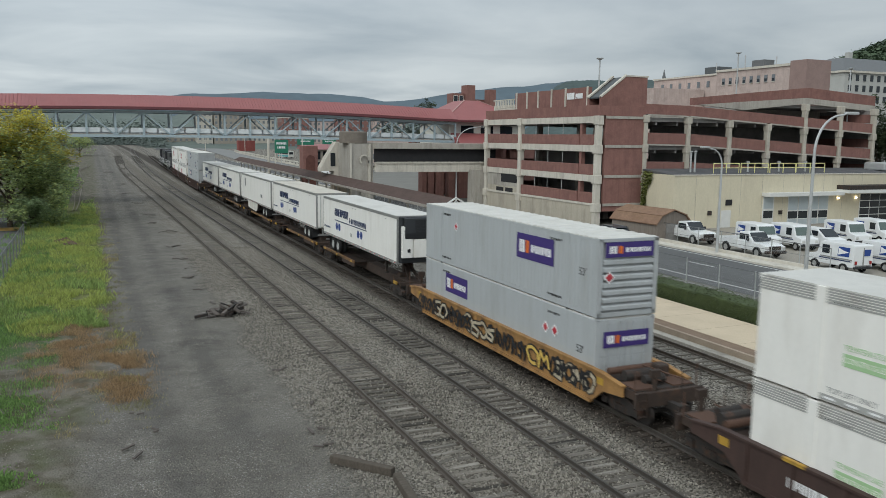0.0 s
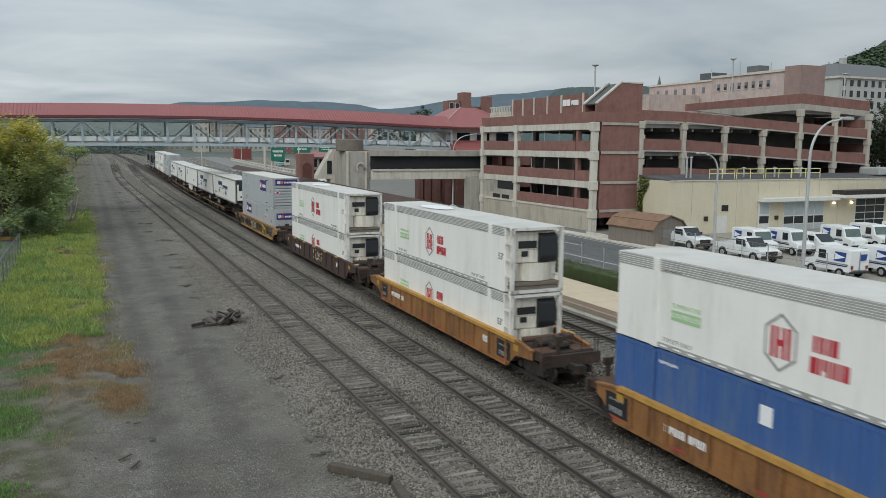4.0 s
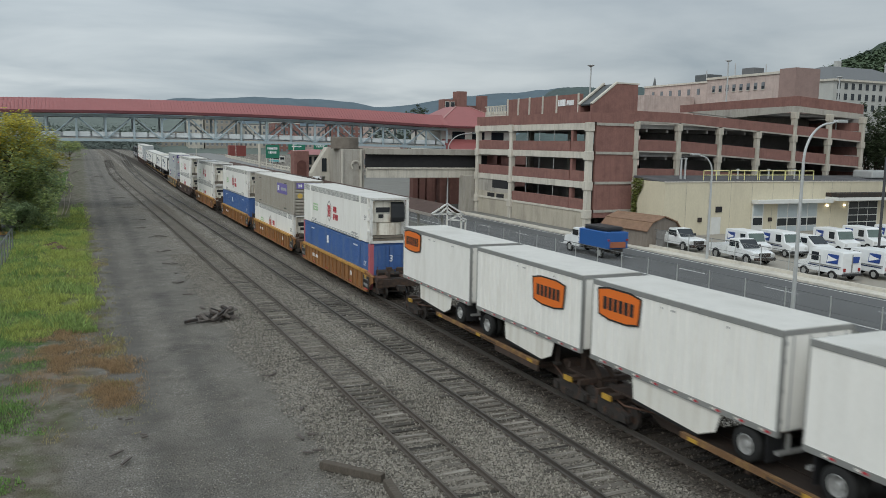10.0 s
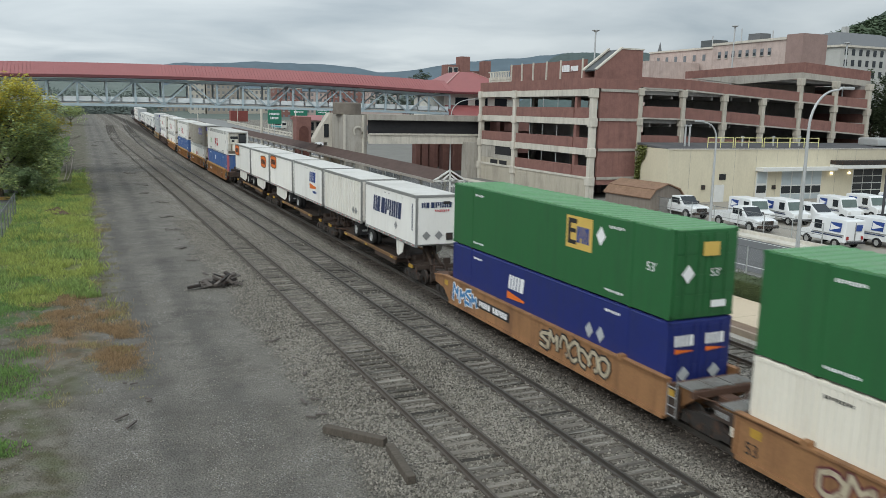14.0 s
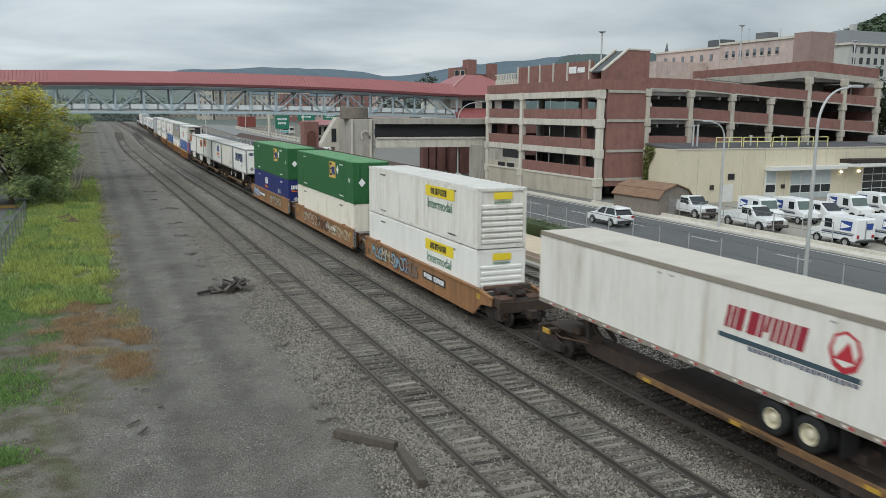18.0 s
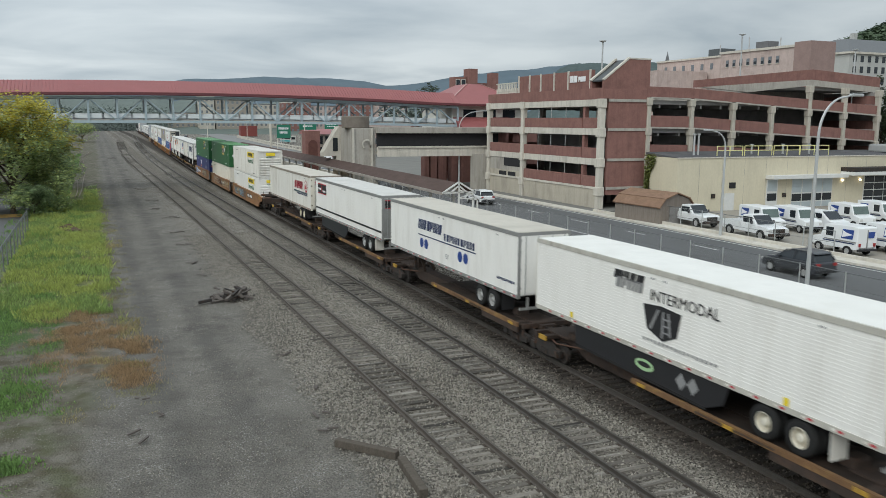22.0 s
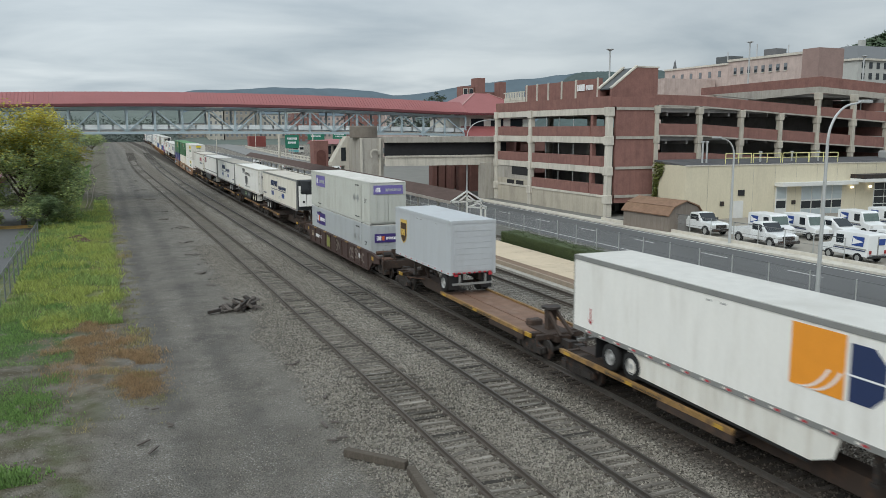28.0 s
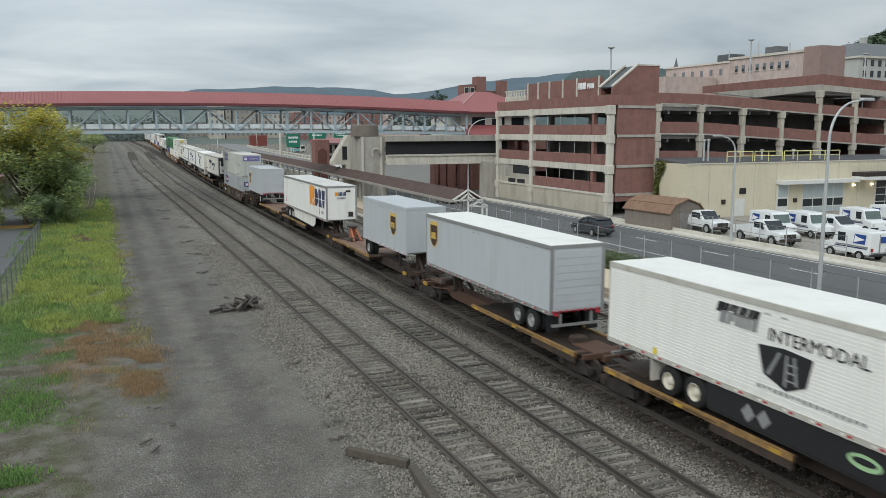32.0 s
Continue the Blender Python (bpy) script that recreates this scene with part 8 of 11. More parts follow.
# ---------------------------------------------------------------- mail depot with its lot
po = thing("mail_depot", "low buff depot building with a flat roof", "depot building")
PX0, PX1 = 57.8, 112.0
PY0 = 70.2
part("front_wall", boxes((PX0, PX1, PY0, PY0 + 0.4, 0, 5.93)), BUFF, po)
part("side_wall", boxes((PX0, PX0 + 0.4, PY0 + 0.4, PY0 + 5.4, 0, 5.95)), BUFF, po)
part("flat_roof", prisms([(PY0 + 0.1, 5.96), (PY0 + 5.6, 6.42), (PY0 + 5.6, 6.2), (PY0 + 0.1, 5.8)], "x", PX0 + 0.05, PX1), surf("dark_roof_felt", (0.10, 0.10, 0.105), 0.95, var=0.2, scale=0.5, fine=6, dirt=(0.17, 0.165, 0.16), dirt_amt=0.5, dirt_scale=0.4), po, "dark gently sloped felt roof")
part("coping", boxes((PX0 - 0.08, PX1, PY0 - 0.08, PY0 + 0.1, 5.88, 5.99)), PALECONC, po)
bm = bmesh.new()
for i in range(9):
    box(bm, PX0 + 3.0 + i * 3.2, PX0 + 3.03 + i * 3.2, PY0 - 0.012, PY0, 0, 5.86)
tagged(part("panel_joints", bm, CONCRETE, po), kind="stuff")
part("door", boxes((64.5, 65.9, PY0 - 0.06, PY0, 0.02, 1.95)), CANWHITE, po, "white side door")
# small dark vent
part("wall_vent", boxes((65.1, 66.0, PY0 - 0.08, PY0, 2.5, 3.15)), DARKIN, po)
part("wall_box", boxes((62.6, 63.1, PY0 - 0.14, PY0, 1.45, 1.95)), DARKSTEEL, po)
part("loading_canopy", boxes((70.4, 82.2, PY0 - 1.2, PY0, 3.45, 3.85)), CANWHITE, po, "pale flat canopy over the loading doors")
MILKY = surf("milky_glass", (0.40, 0.45, 0.47), 0.3, var=0.06)
for i in range(4):
    x = 74.5 + i * 1.62
    w = part("window", boxes((x, x + 1.56, PY0 - 0.05, PY0, 0.0, 3.4)), CANWHITE, po)
    part("pane", boxes((x + 0.06, x + 1.5, PY0 - 0.07, PY0 - 0.05, 1.75, 3.35)), MILKY, w)
    part("pane", boxes((x + 0.06, x + 1.5, PY0 - 0.07, PY0 - 0.05, 0.75, 1.6)), DARKGLASS, w)
    part("pane", boxes((x + 0.06, x + 1.5, PY0 - 0.07, PY0 - 0.05, 0.05, 0.65)), MILKY, w)
dr = part("glazed_door", boxes((70.6, 72.3, PY0 - 0.05, PY0, 0.0, 3.4)), CANWHITE, po)
part("pane", boxes((70.75, 72.15, PY0 - 0.07, PY0 - 0.05, 0.9, 1.75)), DARKGLASS, dr)
part("pane", boxes((70.75, 72.15, PY0 - 0.07, PY0 - 0.05, 2.0, 3.3)), MILKY, dr)
part("wall_box", boxes((73.1, 73.6, PY0 - 0.14, PY0, 1.3, 1.75)), DARKSTEEL, po)
w = part("dock_door", boxes((86.2, 91.4, PY0 - 0.05, PY0, 0.0, 3.5)), CANWHITE, po)
for i in range(3):
    for j in range(4):
        part("pane", boxes((86.32 + i * 1.7, 87.9 + i * 1.7, PY0 - 0.08, PY0 - 0.05, 0.1 + j * 0.86, 0.86 + j * 0.86)), DARKGLASS, w)
GLOW = bpy.data.materials.new("lit_wall_lamp")
GLOW.use_nodes = True
b_ = GLOW.node_tree.nodes["Principled BSDF"]
b_.inputs["Emission Color"].default_value = (1.0, 0.85, 0.55, 1)
b_.inputs["Emission Strength"].default_value = 6.0
for x in (82.4, 85.4):
    part("wall_lamp", boxes((x, x + 0.2, PY0 - 0.2, PY0, 2.95, 3.12)), GLOW, po, "small lit lamp")
part("dark_fascia", boxes((82.2, PX1, PY0 - 1.9, PY0, 4.1, 4.6)), DARKSTEEL, po)
part("canopy_edge", boxes((82.2, PX1, PY0 - 1.95, PY0, 3.7, 4.1)), CANWHITE, po)
YRAIL = surf("safety_yellow_paint", (0.70, 0.66, 0.30), 0.55, var=0.1)
for k, (xa, xb) in enumerate(((64.2, 67.9), (68.2, 72.3), (72.6, 76.7), (76.6, 81.3))):
    gr = thing("roof_guardrail", "pale yellow safety rail on the depot roof", "guardrail", group="roof rails")
    seg = []
    for y in (PY0 + 1.2,):
        for z in (7.15, 6.65):
            seg.append(((xa, y, z), (xb, y, z)))
        for x in (xa, (xa + xb) / 2, xb):
            seg.append(((x, y, 6.0), (x, y, 7.15)))
    part("rail", rods(0.05, *seg[:2]), YRAIL, gr)
    for s_ in seg[2:]:
        part("stanchion", rods(0.05, s_), YRAIL, gr)
for x in (61.6, 62.2, 70.0, 74.8, 79.0):
    v = thing("roof_vent", "small pale vent pipe on the flat roof", "vent pipe", group="roof vents")
    part("pipe", rods(0.11, ((x, PY0 + 2.0, 6.15), (x, PY0 + 2.0, 7.2 if x > 65 else 8.4)), n=8), GALV, v)
    part("cap", rods(0.2, ((x, PY0 + 2.0, 7.2 if x > 65 else 8.4), (x, PY0 + 2.0, 7.35 if x > 65 else 8.55)), n=8), GALV, v)
solo("roof_unit", soft(boxes((92, 97, PY0 + 1.5, PY0 + 4.5, 6.2, 7.2)), 0.2, 2), GALV, "pale curved unit on the flat roof", "roof unit")

# shed with a gambrel roof
sh = thing("shed", "weathered wooden shed with a brown gambrel roof", "shed", pose(51.2, 65.6, 0.02, 0, 0, 4))
part("wall", boxes((-2.1, 2.1, -3.3, 3.3, 0, 1.7)), SHEDWOOD, sh)
bm = bmesh.new()
prism(bm, [(-2.1, 1.7), (-1.5, 2.4), (0, 2.9), (1.5, 2.4), (2.1, 1.7)], "y", -3.28, 3.28)
bmesh.ops.recalc_face_normals(bm, faces=bm.faces)
part("gable", bm, SHEDWOOD, sh)
for f in (-1, 1):
    for a, b in (((2.25, 1.58), (1.52, 2.44)), ((1.56, 2.41), (0, 2.96))):
        bm = bmesh.new()
        prism(bm, [(f * a[0], a[1]), (f * b[0], b[1]), (f * b[0], b[1] + 0.1), (f * (a[0] + 0.05), a[1] + 0.1)], "y", -3.5, 3.5)
        bmesh.ops.recalc_face_normals(bm, faces=bm.faces)
        part("roof_slope", bm, SHEDROOF, sh)
part("door", boxes((-0.9, 0.9, -3.36, -3.3, 0, 1.65)), surf("grey_shed_door", (0.22, 0.21, 0.20), 0.8), sh)

vr = random.Random(61)
vs, fs = leaf_cloud(vr, 1500, lambda: (lambda q: Vector((57.75 - 0.45 * vr.random(), 75.4 - (0.5 + 1.3 * (0.5 + 0.5 * math.sin(q * 9.0)) * q) * vr.random(), 0.2 + 6.0 * q)))(vr.random()), 0.15)
tagged(new("vine", leaf_mesh("vine", vs, fs, [surf("yellow_green_vine", (0.13, 0.15, 0.035), 0.8, var=0.2, island=0.4, bump=0)])), "yellow-green vine climbing the depot corner", "vine")

# ---------------------------------------------------------------- covered footbridge
BY0, BY1 = 116.0, 120.2


def arch(x):
    return 0.32 - 0.8 * ((x - 14.0) / 36.0) ** 2 if x < 50 else -0.48


fb = thing("footbridge", "covered footbridge with a blue truss and red roof", "footbridge")
XA, XB = -46.2, 52.5
panel = 3.52
nodes = [XA + i * panel for i in range(int((XB - XA) / panel) + 1)]
# lower and upper chords follow the slight arch
for y in (BY0, BY1):
    for zz, hh, nm in ((9.28, 0.34, "lower_chord"), (12.35, 0.34, "upper_chord")):
        bm = bmesh.new()
        swept(bm, [(a, y, zz + arch(a) * (1 if zz > 10 else 0.45)) for a in nodes], 0.3, hh)
        part(nm, bm, BLUESTEEL, fb)
    for i, x in enumerate(nodes):
        bm = bmesh.new()
        beam(bm, (x, y, 9.28 + 0.45 * arch(x)), (x, y, 12.3 + arch(x)), 0.26, 0.2)
        part("truss_post", bm, BLUESTEEL, fb)
        if i + 1 < len(nodes):
            b = nodes[i + 1]
            lo, hi = (x, b) if i % 2 == 0 else (b, x)
            bm = bmesh.new()
            beam(bm, (lo, y, 9.36 + 0.45 * arch(lo)), (hi, y, 12.3 + arch(hi)), 0.2, 0.16)
            part("truss_diagonal", bm, BLUESTEEL, fb)
bm = bmesh.new()
swept(bm, [(a, (BY0 + BY1) / 2, 9.5 + 0.45 * arch(a)) for a in nodes], BY1 - BY0 - 0.4, 0.16)
part("walk_deck", bm, CONCRETE, fb)
GUARD = surf("pale_guard_panel", (0.66, 0.69, 0.70), 0.5, var=0.05)
for a, b in zip(nodes, nodes[1:]):
    for h in (0, 1):
        xa, xb = a + h * panel / 2 + 0.12, a + (h + 1) * panel / 2 - 0.12
        z = 9.74 + 0.45 * arch((xa + xb) / 2)
        for y in (BY0 + 0.2, BY1 - 0.2):
            if y < 118:
                part("guard_panel", boxes((xa, xb, y - 0.02, y + 0.02, z, z + 0.62)), GUARD, fb)
    bm = bmesh.new()
    beam(bm, (a, BY1, 9.8 + 0.45 * arch(a)), (b, BY1, 9.8 + 0.45 * arch(b)), 0.05, 0.9)
    part("guard_panel", bm, GUARD, fb)
# roof: a gable along the bridge with standing seams
MY = (BY0 + BY1) / 2
for f, ye in ((-1, BY0 - 0.9), (1, BY1 + 0.9)):
    bm = bmesh.new()
    prev = None
    for x in nodes:
        ring = [bm.verts.new((x, ye, 12.72 + arch(x))), bm.verts.new((x, ye, 12.98 + arch(x))), bm.verts.new((x, MY, 14.62 + arch(x))), bm.verts.new((x, MY, 14.42 + arch(x)))]
        if prev:
            for k in range(4):
                bm.faces.new((prev[k], ring[k], ring[(k + 1) % 4], prev[(k + 1) % 4]))
        prev = ring
    bmesh.ops.recalc_face_normals(bm, faces=bm.faces)
    rs = part("roof_slope", bm, REDROOF, fb)
    if f < 0:
        bm = bmesh.new()
        x = XA
        while x < XB - 1:
            beam(bm, (x, ye, 13.0 + arch(x)), (x, MY, 14.64 + arch(x)), 0.05, 0.06)
            x += 0.44
        tagged(part("standing_seams", bm, REDROOF, rs), kind="stuff")
        bm = bmesh.new()
        swept(bm, [(a, ye - 0.04, 12.8 + arch(a)) for a in nodes], 0.12, 0.34)
        part("eave", bm, REDEAVE, rs, "dark red eave")
for x in (-14.0,):
    for y in (BY0, BY1):
        part("pier", boxes((x - 0.16, x + 0.16, y - 0.16, y + 0.16, -0.3, 9.1 + 0.45 * arch(x))), BLUESTEEL if x > 20 else CONCRETE, fb)

# hip-roofed entry pavilion at its end
pv = thing("pavilion", "pale pavilion with a red hipped metal roof", "pavilion")
part("wall", boxes((52.0, 64.5, 117.5, 130, 8.2, 12.4)), surf("pale_stucco", (0.60, 0.60, 0.55), 0.85, var=0.08), pv)
for x in (54.0, 57.5, 61.0):
    part("window", boxes((x, x + 2.2, 117.4, 117.5, 9.4, 11.6)), DARKGLASS, pv)
bm = bmesh.new()
base = [bm.verts.new(p) for p in ((50.6, 116.2, 12.45), (66.0, 116.2, 12.45), (66.0, 131.4, 12.45), (50.6, 131.4, 12.45))]
top = [bm.verts.new(p) for p in ((56.4, 121.5, 15.75), (58.8, 121.5, 15.75), (58.8, 126, 15.75), (56.4, 126, 15.75))]
for i in range(4):
    bm.faces.new((base[i], base[(i + 1) % 4], top[(i + 1) % 4], top[i]))
bm.faces.new(top)
bm.faces.new(base[::-1])
part("roof", bm, REDROOF, pv)
for a, b in (((50.6, 116.2, 12.5), (56.4, 121.5, 15.8)), ((66.0, 116.2, 12.5), (58.8, 121.5, 15.8))):
    bm = bmesh.new()
    beam(bm, a, b, 0.2, 0.1)
    part("hip_cap", bm, surf("pale_red_hip_cap", (0.42, 0.24, 0.22), 0.5, var=0.08), pv)
part("eave", boxes((50.5, 66.1, 116.05, 116.2, 12.15, 12.45)), REDEAVE, pv)
bm = bmesh.new()
prism(bm, [(113.6, 8.6), (113.6, 8.8), (117.4, 10.4), (117.4, 8.6)], "x", 52.2, 62)
bmesh.ops.recalc_face_normals(bm, faces=bm.faces)
part("porch_roof", bm, REDROOF, pv)

# ---------------------------------------------------------------- concrete lift tower and walkway
tw = thing("lift_tower", "grey concrete station lift tower with a rounded emblem", "tower")
part("shaft", soft(boxes((32.65, 36.05, 107.6, 113.2, -0.2, 8.72)), 0.06), CONCRETE, tw)
bm = bmesh.new()
lathe(bm, [(1.9, 8.723), (1.95, 8.8), (1.95, 10.22), (1.88, 10.34), (1.75, 10.38)], Matrix.Translation((33.75, 109.5, 0)), 28)
part("cap", bm, surf("brown_tower_cap", (0.19, 0.165, 0.14), 0.85, var=0.14, dirt=(0.11, 0.095, 0.08), dirt_amt=0.5, dirt_scale=0.7), tw, "rounded brown cap")
for x in (32.66, 35.35):
    part("pilaster", boxes((x, x + 0.28, 107.4, 107.6, 0.3, 8.72)), PALECONC, tw)
bm = bmesh.new()
prism(bm, [(32.0, 0.0), (35.5, 0.0), (35.5, 8.9), (32.4, 8.9), (30.9, 6.6), (30.1, 5.2), (30.1, 4.7), (32.0, 4.7)], "y", 113.25, 115.2)
bmesh.ops.recalc_face_normals(bm, faces=bm.faces)
part("buttress", bm, PALECONC, tw)
part("window", boxes((31.5, 32.2, 113.18, 113.27, 5.4, 7.3)), DARKGLASS, tw)
m = on_end(34.7, 107.38, 6.5)
bm = bmesh.new()
ring = []
for i in range(25):
    a = radians(-50 + 280 * i / 24)
    ring.append((bm.verts.new((0.72 * math.cos(a), 0.72 * math.sin(a), 0)), bm.verts.new((0.52 * math.cos(a), 0.52 * math.sin(a), 0)), bm.verts.new((0.72 * math.cos(a), 0.72 * math.sin(a), 0.1)), bm.verts.new((0.52 * math.cos(a), 0.52 * math.sin(a), 0.1))))
for p, q in zip(ring, ring[1:]):
    bm.faces.new((p[2], q[2], q[3], p[3]))
    bm.faces.new((p[0], q[0], q[2], p[2]))
    bm.faces.new((p[1], p[3], q[3], q[1]))
box(bm, 0.45, 0.65, -0.75, -0.1, 0, 0.1)
bm.transform(m)
bmesh.ops.recalc_face_normals(bm, faces=bm.faces)
part("emblem", bm, PALECONC, tw, "pale rounded emblem")
wk = thing("walkway", "enclosed concrete walkway over the road to the garage", "walkway")
part("parapet_beam", boxes((36.05, 55.0, 106.6, 107.0, 4.8, 6.15)), PALECONC, wk)
part("roof_beam", boxes((36.05, 55.0, 106.5, 111.5, 8.05, 8.85)), CONCRETE, wk)
part("floor_slab", boxes((36.05, 55.0, 107.0, 111.2, 5.1, 5.5)), CONCRETE, wk)
part("dark_glazing", boxes((36.05, 55.0, 107.2, 107.3, 6.15, 8.05)), DARKIN, wk)
part("ledge", boxes((36.05, 55.0, 106.45, 106.6, 6.0, 6.25)), PALECONC, wk)
for x, w_ in ((47.6, 0.8), (48.7, 1.0), (50.0, 1.4), (52.3, 1.0), (54.1, 2.2), (57.6, 1.5), (60.4, 1.5), (63.2, 1.5)):
    part("brick_pier", boxes((x, x + w_, 118.0, 119.5, 0, 8.2)), BRICK, pv)
part("back_wall", boxes((54.0, 80.0, 127.0, 127.4, 0, 7.89)), BRICK, pv)
part("soffit", boxes((47.5, 66.0, 117.6, 131.0, 7.9, 8.2)), CONCRETE, pv)
part("end_wall", boxes((50.4, 52.2, 104.9, 107.0, 0, 5.1)), CONCRETE, wk)

# brick arched stair pillar on the platform side
bp_ = thing("brick_pillar", "red brick pillar with a blind arch by the platform", "pillar")
part("shaft", soft(boxes((35.0, 37.7, 144, 146.7, -0.2, 7.9)), 0.05), BRICK, bp_)
bm = bmesh.new()
prism(bm, [(35.5, 0.3), (37.2, 0.3), (37.2, 5.4)] + [(36.35 + 0.85 * math.cos(a), 5.4 + 0.85 * math.sin(a)) for a in [math.pi * i / 10 for i in range(1, 10)]] + [(35.5, 5.4)], "y", 143.94, 144.0)
bmesh.ops.recalc_face_normals(bm, faces=bm.faces)
part("blind_arch", bm, surf("dark_brick", (0.13, 0.06, 0.05), 0.9), bp_)

# ---------------------------------------------------------------- road signs and the far roadside
WHITEWALL = surf("off_white_siding", (0.55, 0.54, 0.50), 0.8, var=0.08)
for x, y, w_, h_, z in ((43.2, 200.0, 3.4, 3.3, 5.4), (50.5, 205.0, 4.4, 2.2, 7.4), (57.5, 208.0, 3.6, 1.6, 7.6)):
    sg = thing("road_sign", "green highway sign with white bars on a pole", "road sign", Matrix.Translation((x, y, 0)), "road signs")
    part("pole", rods(0.1, ((0, 0.1, 0), (0, 0.1, z + h_)), n=8), GALV, sg)
    part("panel", boxes((-w_ / 2, w_ / 2, -0.05, 0.05, z, z + h_)), SIGNGREEN, sg)
    part("sign_mark", plates(on_end(0, -0.06, 0), word(0, z + h_ * 0.72, w_ * 0.75, h_ * 0.16, 9) + word(0, z + h_ * 0.42, w_ * 0.6, h_ * 0.16, 6), 0.02), WHITEV, sg)
solo("white_pole", rods(0.32, ((41.0, 205, 0), (41.0, 205, 9.0)), n=10), PALECONC, "pale concrete pole beside the road", "pole")
bus = thing("city_bus", "white and turquoise bus on the far street", "bus", pose(78.7, 356, 0.0, 0, 0, 12))
part("body", soft(boxes((-1.25, 1.25, -5.5, 5.5, 0.4, 3.1)), 0.12, 2), WHITEWALL, bus)
part("window_band", boxes((-1.28, 1.28, -5.0, 5.0, 1.6, 2.5)), DARKGLASS, bus)
part("colour_band", boxes((-1.29, 1.29, -5.2, 5.2, 0.6, 1.3)), surf("turquoise_bus_paint", (0.06, 0.30, 0.33), 0.5), bus)
part("rear_window", boxes((-0.9, 0.9, -5.56, -5.48, 1.6, 2.6)), DARKGLASS, bus)
for y in (-3.4, 3.4):
    for x in (-1.1, 1.1):
        part("wheel", rods(0.48, ((x - 0.14, y, 0.48), (x + 0.14, y, 0.48)), n=14), TYRE, bus)
bw = thing("balustrade", "pale concrete balustrade along the far street", "balustrade")
bm = bmesh.new()
for i in range(38):
    t0_, t1_ = i / 38, (i + 1) / 38
    xa, ya, xb, yb = 60.2 + 15 * t0_ ** 1.3, 228 + 245 * t0_, 60.2 + 15 * t1_ ** 1.3, 228 + 245 * t1_
    shared("bay_post", "bay_post", lambda: boxes((-0.25, 0.25, -0.25, 0.25, 0, 1.5)), PALECONC, bw, Matrix.Translation((xa, ya, 0)))
    beam(bm, (xa, ya, 1.25), (xb, yb, 1.25), 0.3, 0.3)
    beam(bm, (xa, ya, 0.3), (xb, yb, 0.3), 0.3, 0.5)
part("rail", bm, PALECONC, bw)
for x, y, h in ((64.0, 300.0, 11.0), (52.0, 250.0, 10.0), (40.0, 320.0, 11.0), (72.0, 420.0, 12.0), (46.0, 190.0, 9.5)):
    solo("light_pole", rods(0.14, ((x, y, 0), (x, y, h)), n=6), PALECONC, "slim pale light pole beside the far street", "pole", group="far light poles")
fs_ = thing("far_street", "pale grey street running out beyond the station", "street", kind="structure")
bm = bmesh.new()
prism(bm, [(48.5, 262), (62.5, 262), (82, 520), (92, 900), (70, 900), (66, 520)], "z", -0.2, 0.02)
bmesh.ops.recalc_face_normals(bm, faces=bm.faces)
part("roadway", bm, surf("pale_far_asphalt", (0.21, 0.21, 0.205), 0.9, var=0.12, scale=0.1, fine=3), fs_)
solo("barrier_wall", boxes((37.3, 37.7, 120, 300, -0.2, 1.1)), PALECONC, "pale concrete barrier along the road", "barrier", "structure")
ct = thing("freight_box", "rust-red steel box standing beyond the road", "container", Matrix.Translation((88.2, 511, 0)))
part("body", soft(boxes((-5.1, 5.1, -3.2, 3.2, 0, 6.4)), 0.05), surf("rust_red_paint", (0.22, 0.055, 0.045), 0.7, var=0.15), ct)
part("ribs", boxes(*[(-5.0 + 0.6 * i, -4.85 + 0.6 * i, -3.26, -3.2, 0.3, 6.2) for i in range(17)]), surf("dark_rust_red_paint", (0.15, 0.04, 0.035), 0.7), ct)


# pane grey with haze put into the colour
HAZEPANE = surf("haze_grey_window", (0.15, 0.165, 0.18), 0.3, var=0.1)


def house(name, label, x, y, w, d, h, wall, roof_mat, gable=True, rot=0.0, floors=2, win=3, roof_h=2.5):
    ho = thing(name, label, "building", pose(x, y, -0.2, 0, 0, rot))
    wl = part("wall", boxes((-w / 2, w / 2, -d / 2, d / 2, 0, h)), wall, ho)
    if gable:
        part("roof", prisms([(-w / 2 - 0.4, h), (0, h + roof_h), (w / 2 + 0.4, h)] if rot % 180 < 45 or rot > 135 else [(-w / 2 - 0.4, h), (0, h + roof_h), (w / 2 + 0.4, h)], "y", -d / 2 - 0.4, d / 2 + 0.4), roof_mat, ho)
    else:
        part("parapet", boxes((-w / 2 - 0.15, w / 2 + 0.15, -d / 2 - 0.15, d / 2 + 0.15, h, h + 0.6)), roof_mat, ho)
    fh = h / floors
    # far panes take the haze-greyed tone
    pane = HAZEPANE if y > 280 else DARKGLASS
    for k in range(floors):
        for i in range(win):
            u = -w / 2 + (i + 0.5) * w / win
            ww = min(0.55 * w / win, 1.6)
            wi = part("window", boxes((u - ww / 2, u + ww / 2, -d / 2 - 0.06, -d / 2, k * fh + fh * 0.32, k * fh + fh * 0.8)), pane, ho)
            part("sill", boxes((u - ww / 2 - 0.1, u + ww / 2 + 0.1, -d / 2 - 0.12, -d / 2, k * fh + fh * 0.27, k * fh + fh * 0.32)), PALECONC, wi)
        ns = max(2, int(d / 4.5))
        for i in range(ns):
            v = -d / 2 + (i + 0.5) * d / ns
            part("window", boxes((-w / 2 - 0.06, -w / 2, v - 0.6, v + 0.6, k * fh + fh * 0.32, k * fh + fh * 0.8)), pane, ho)
    return ho


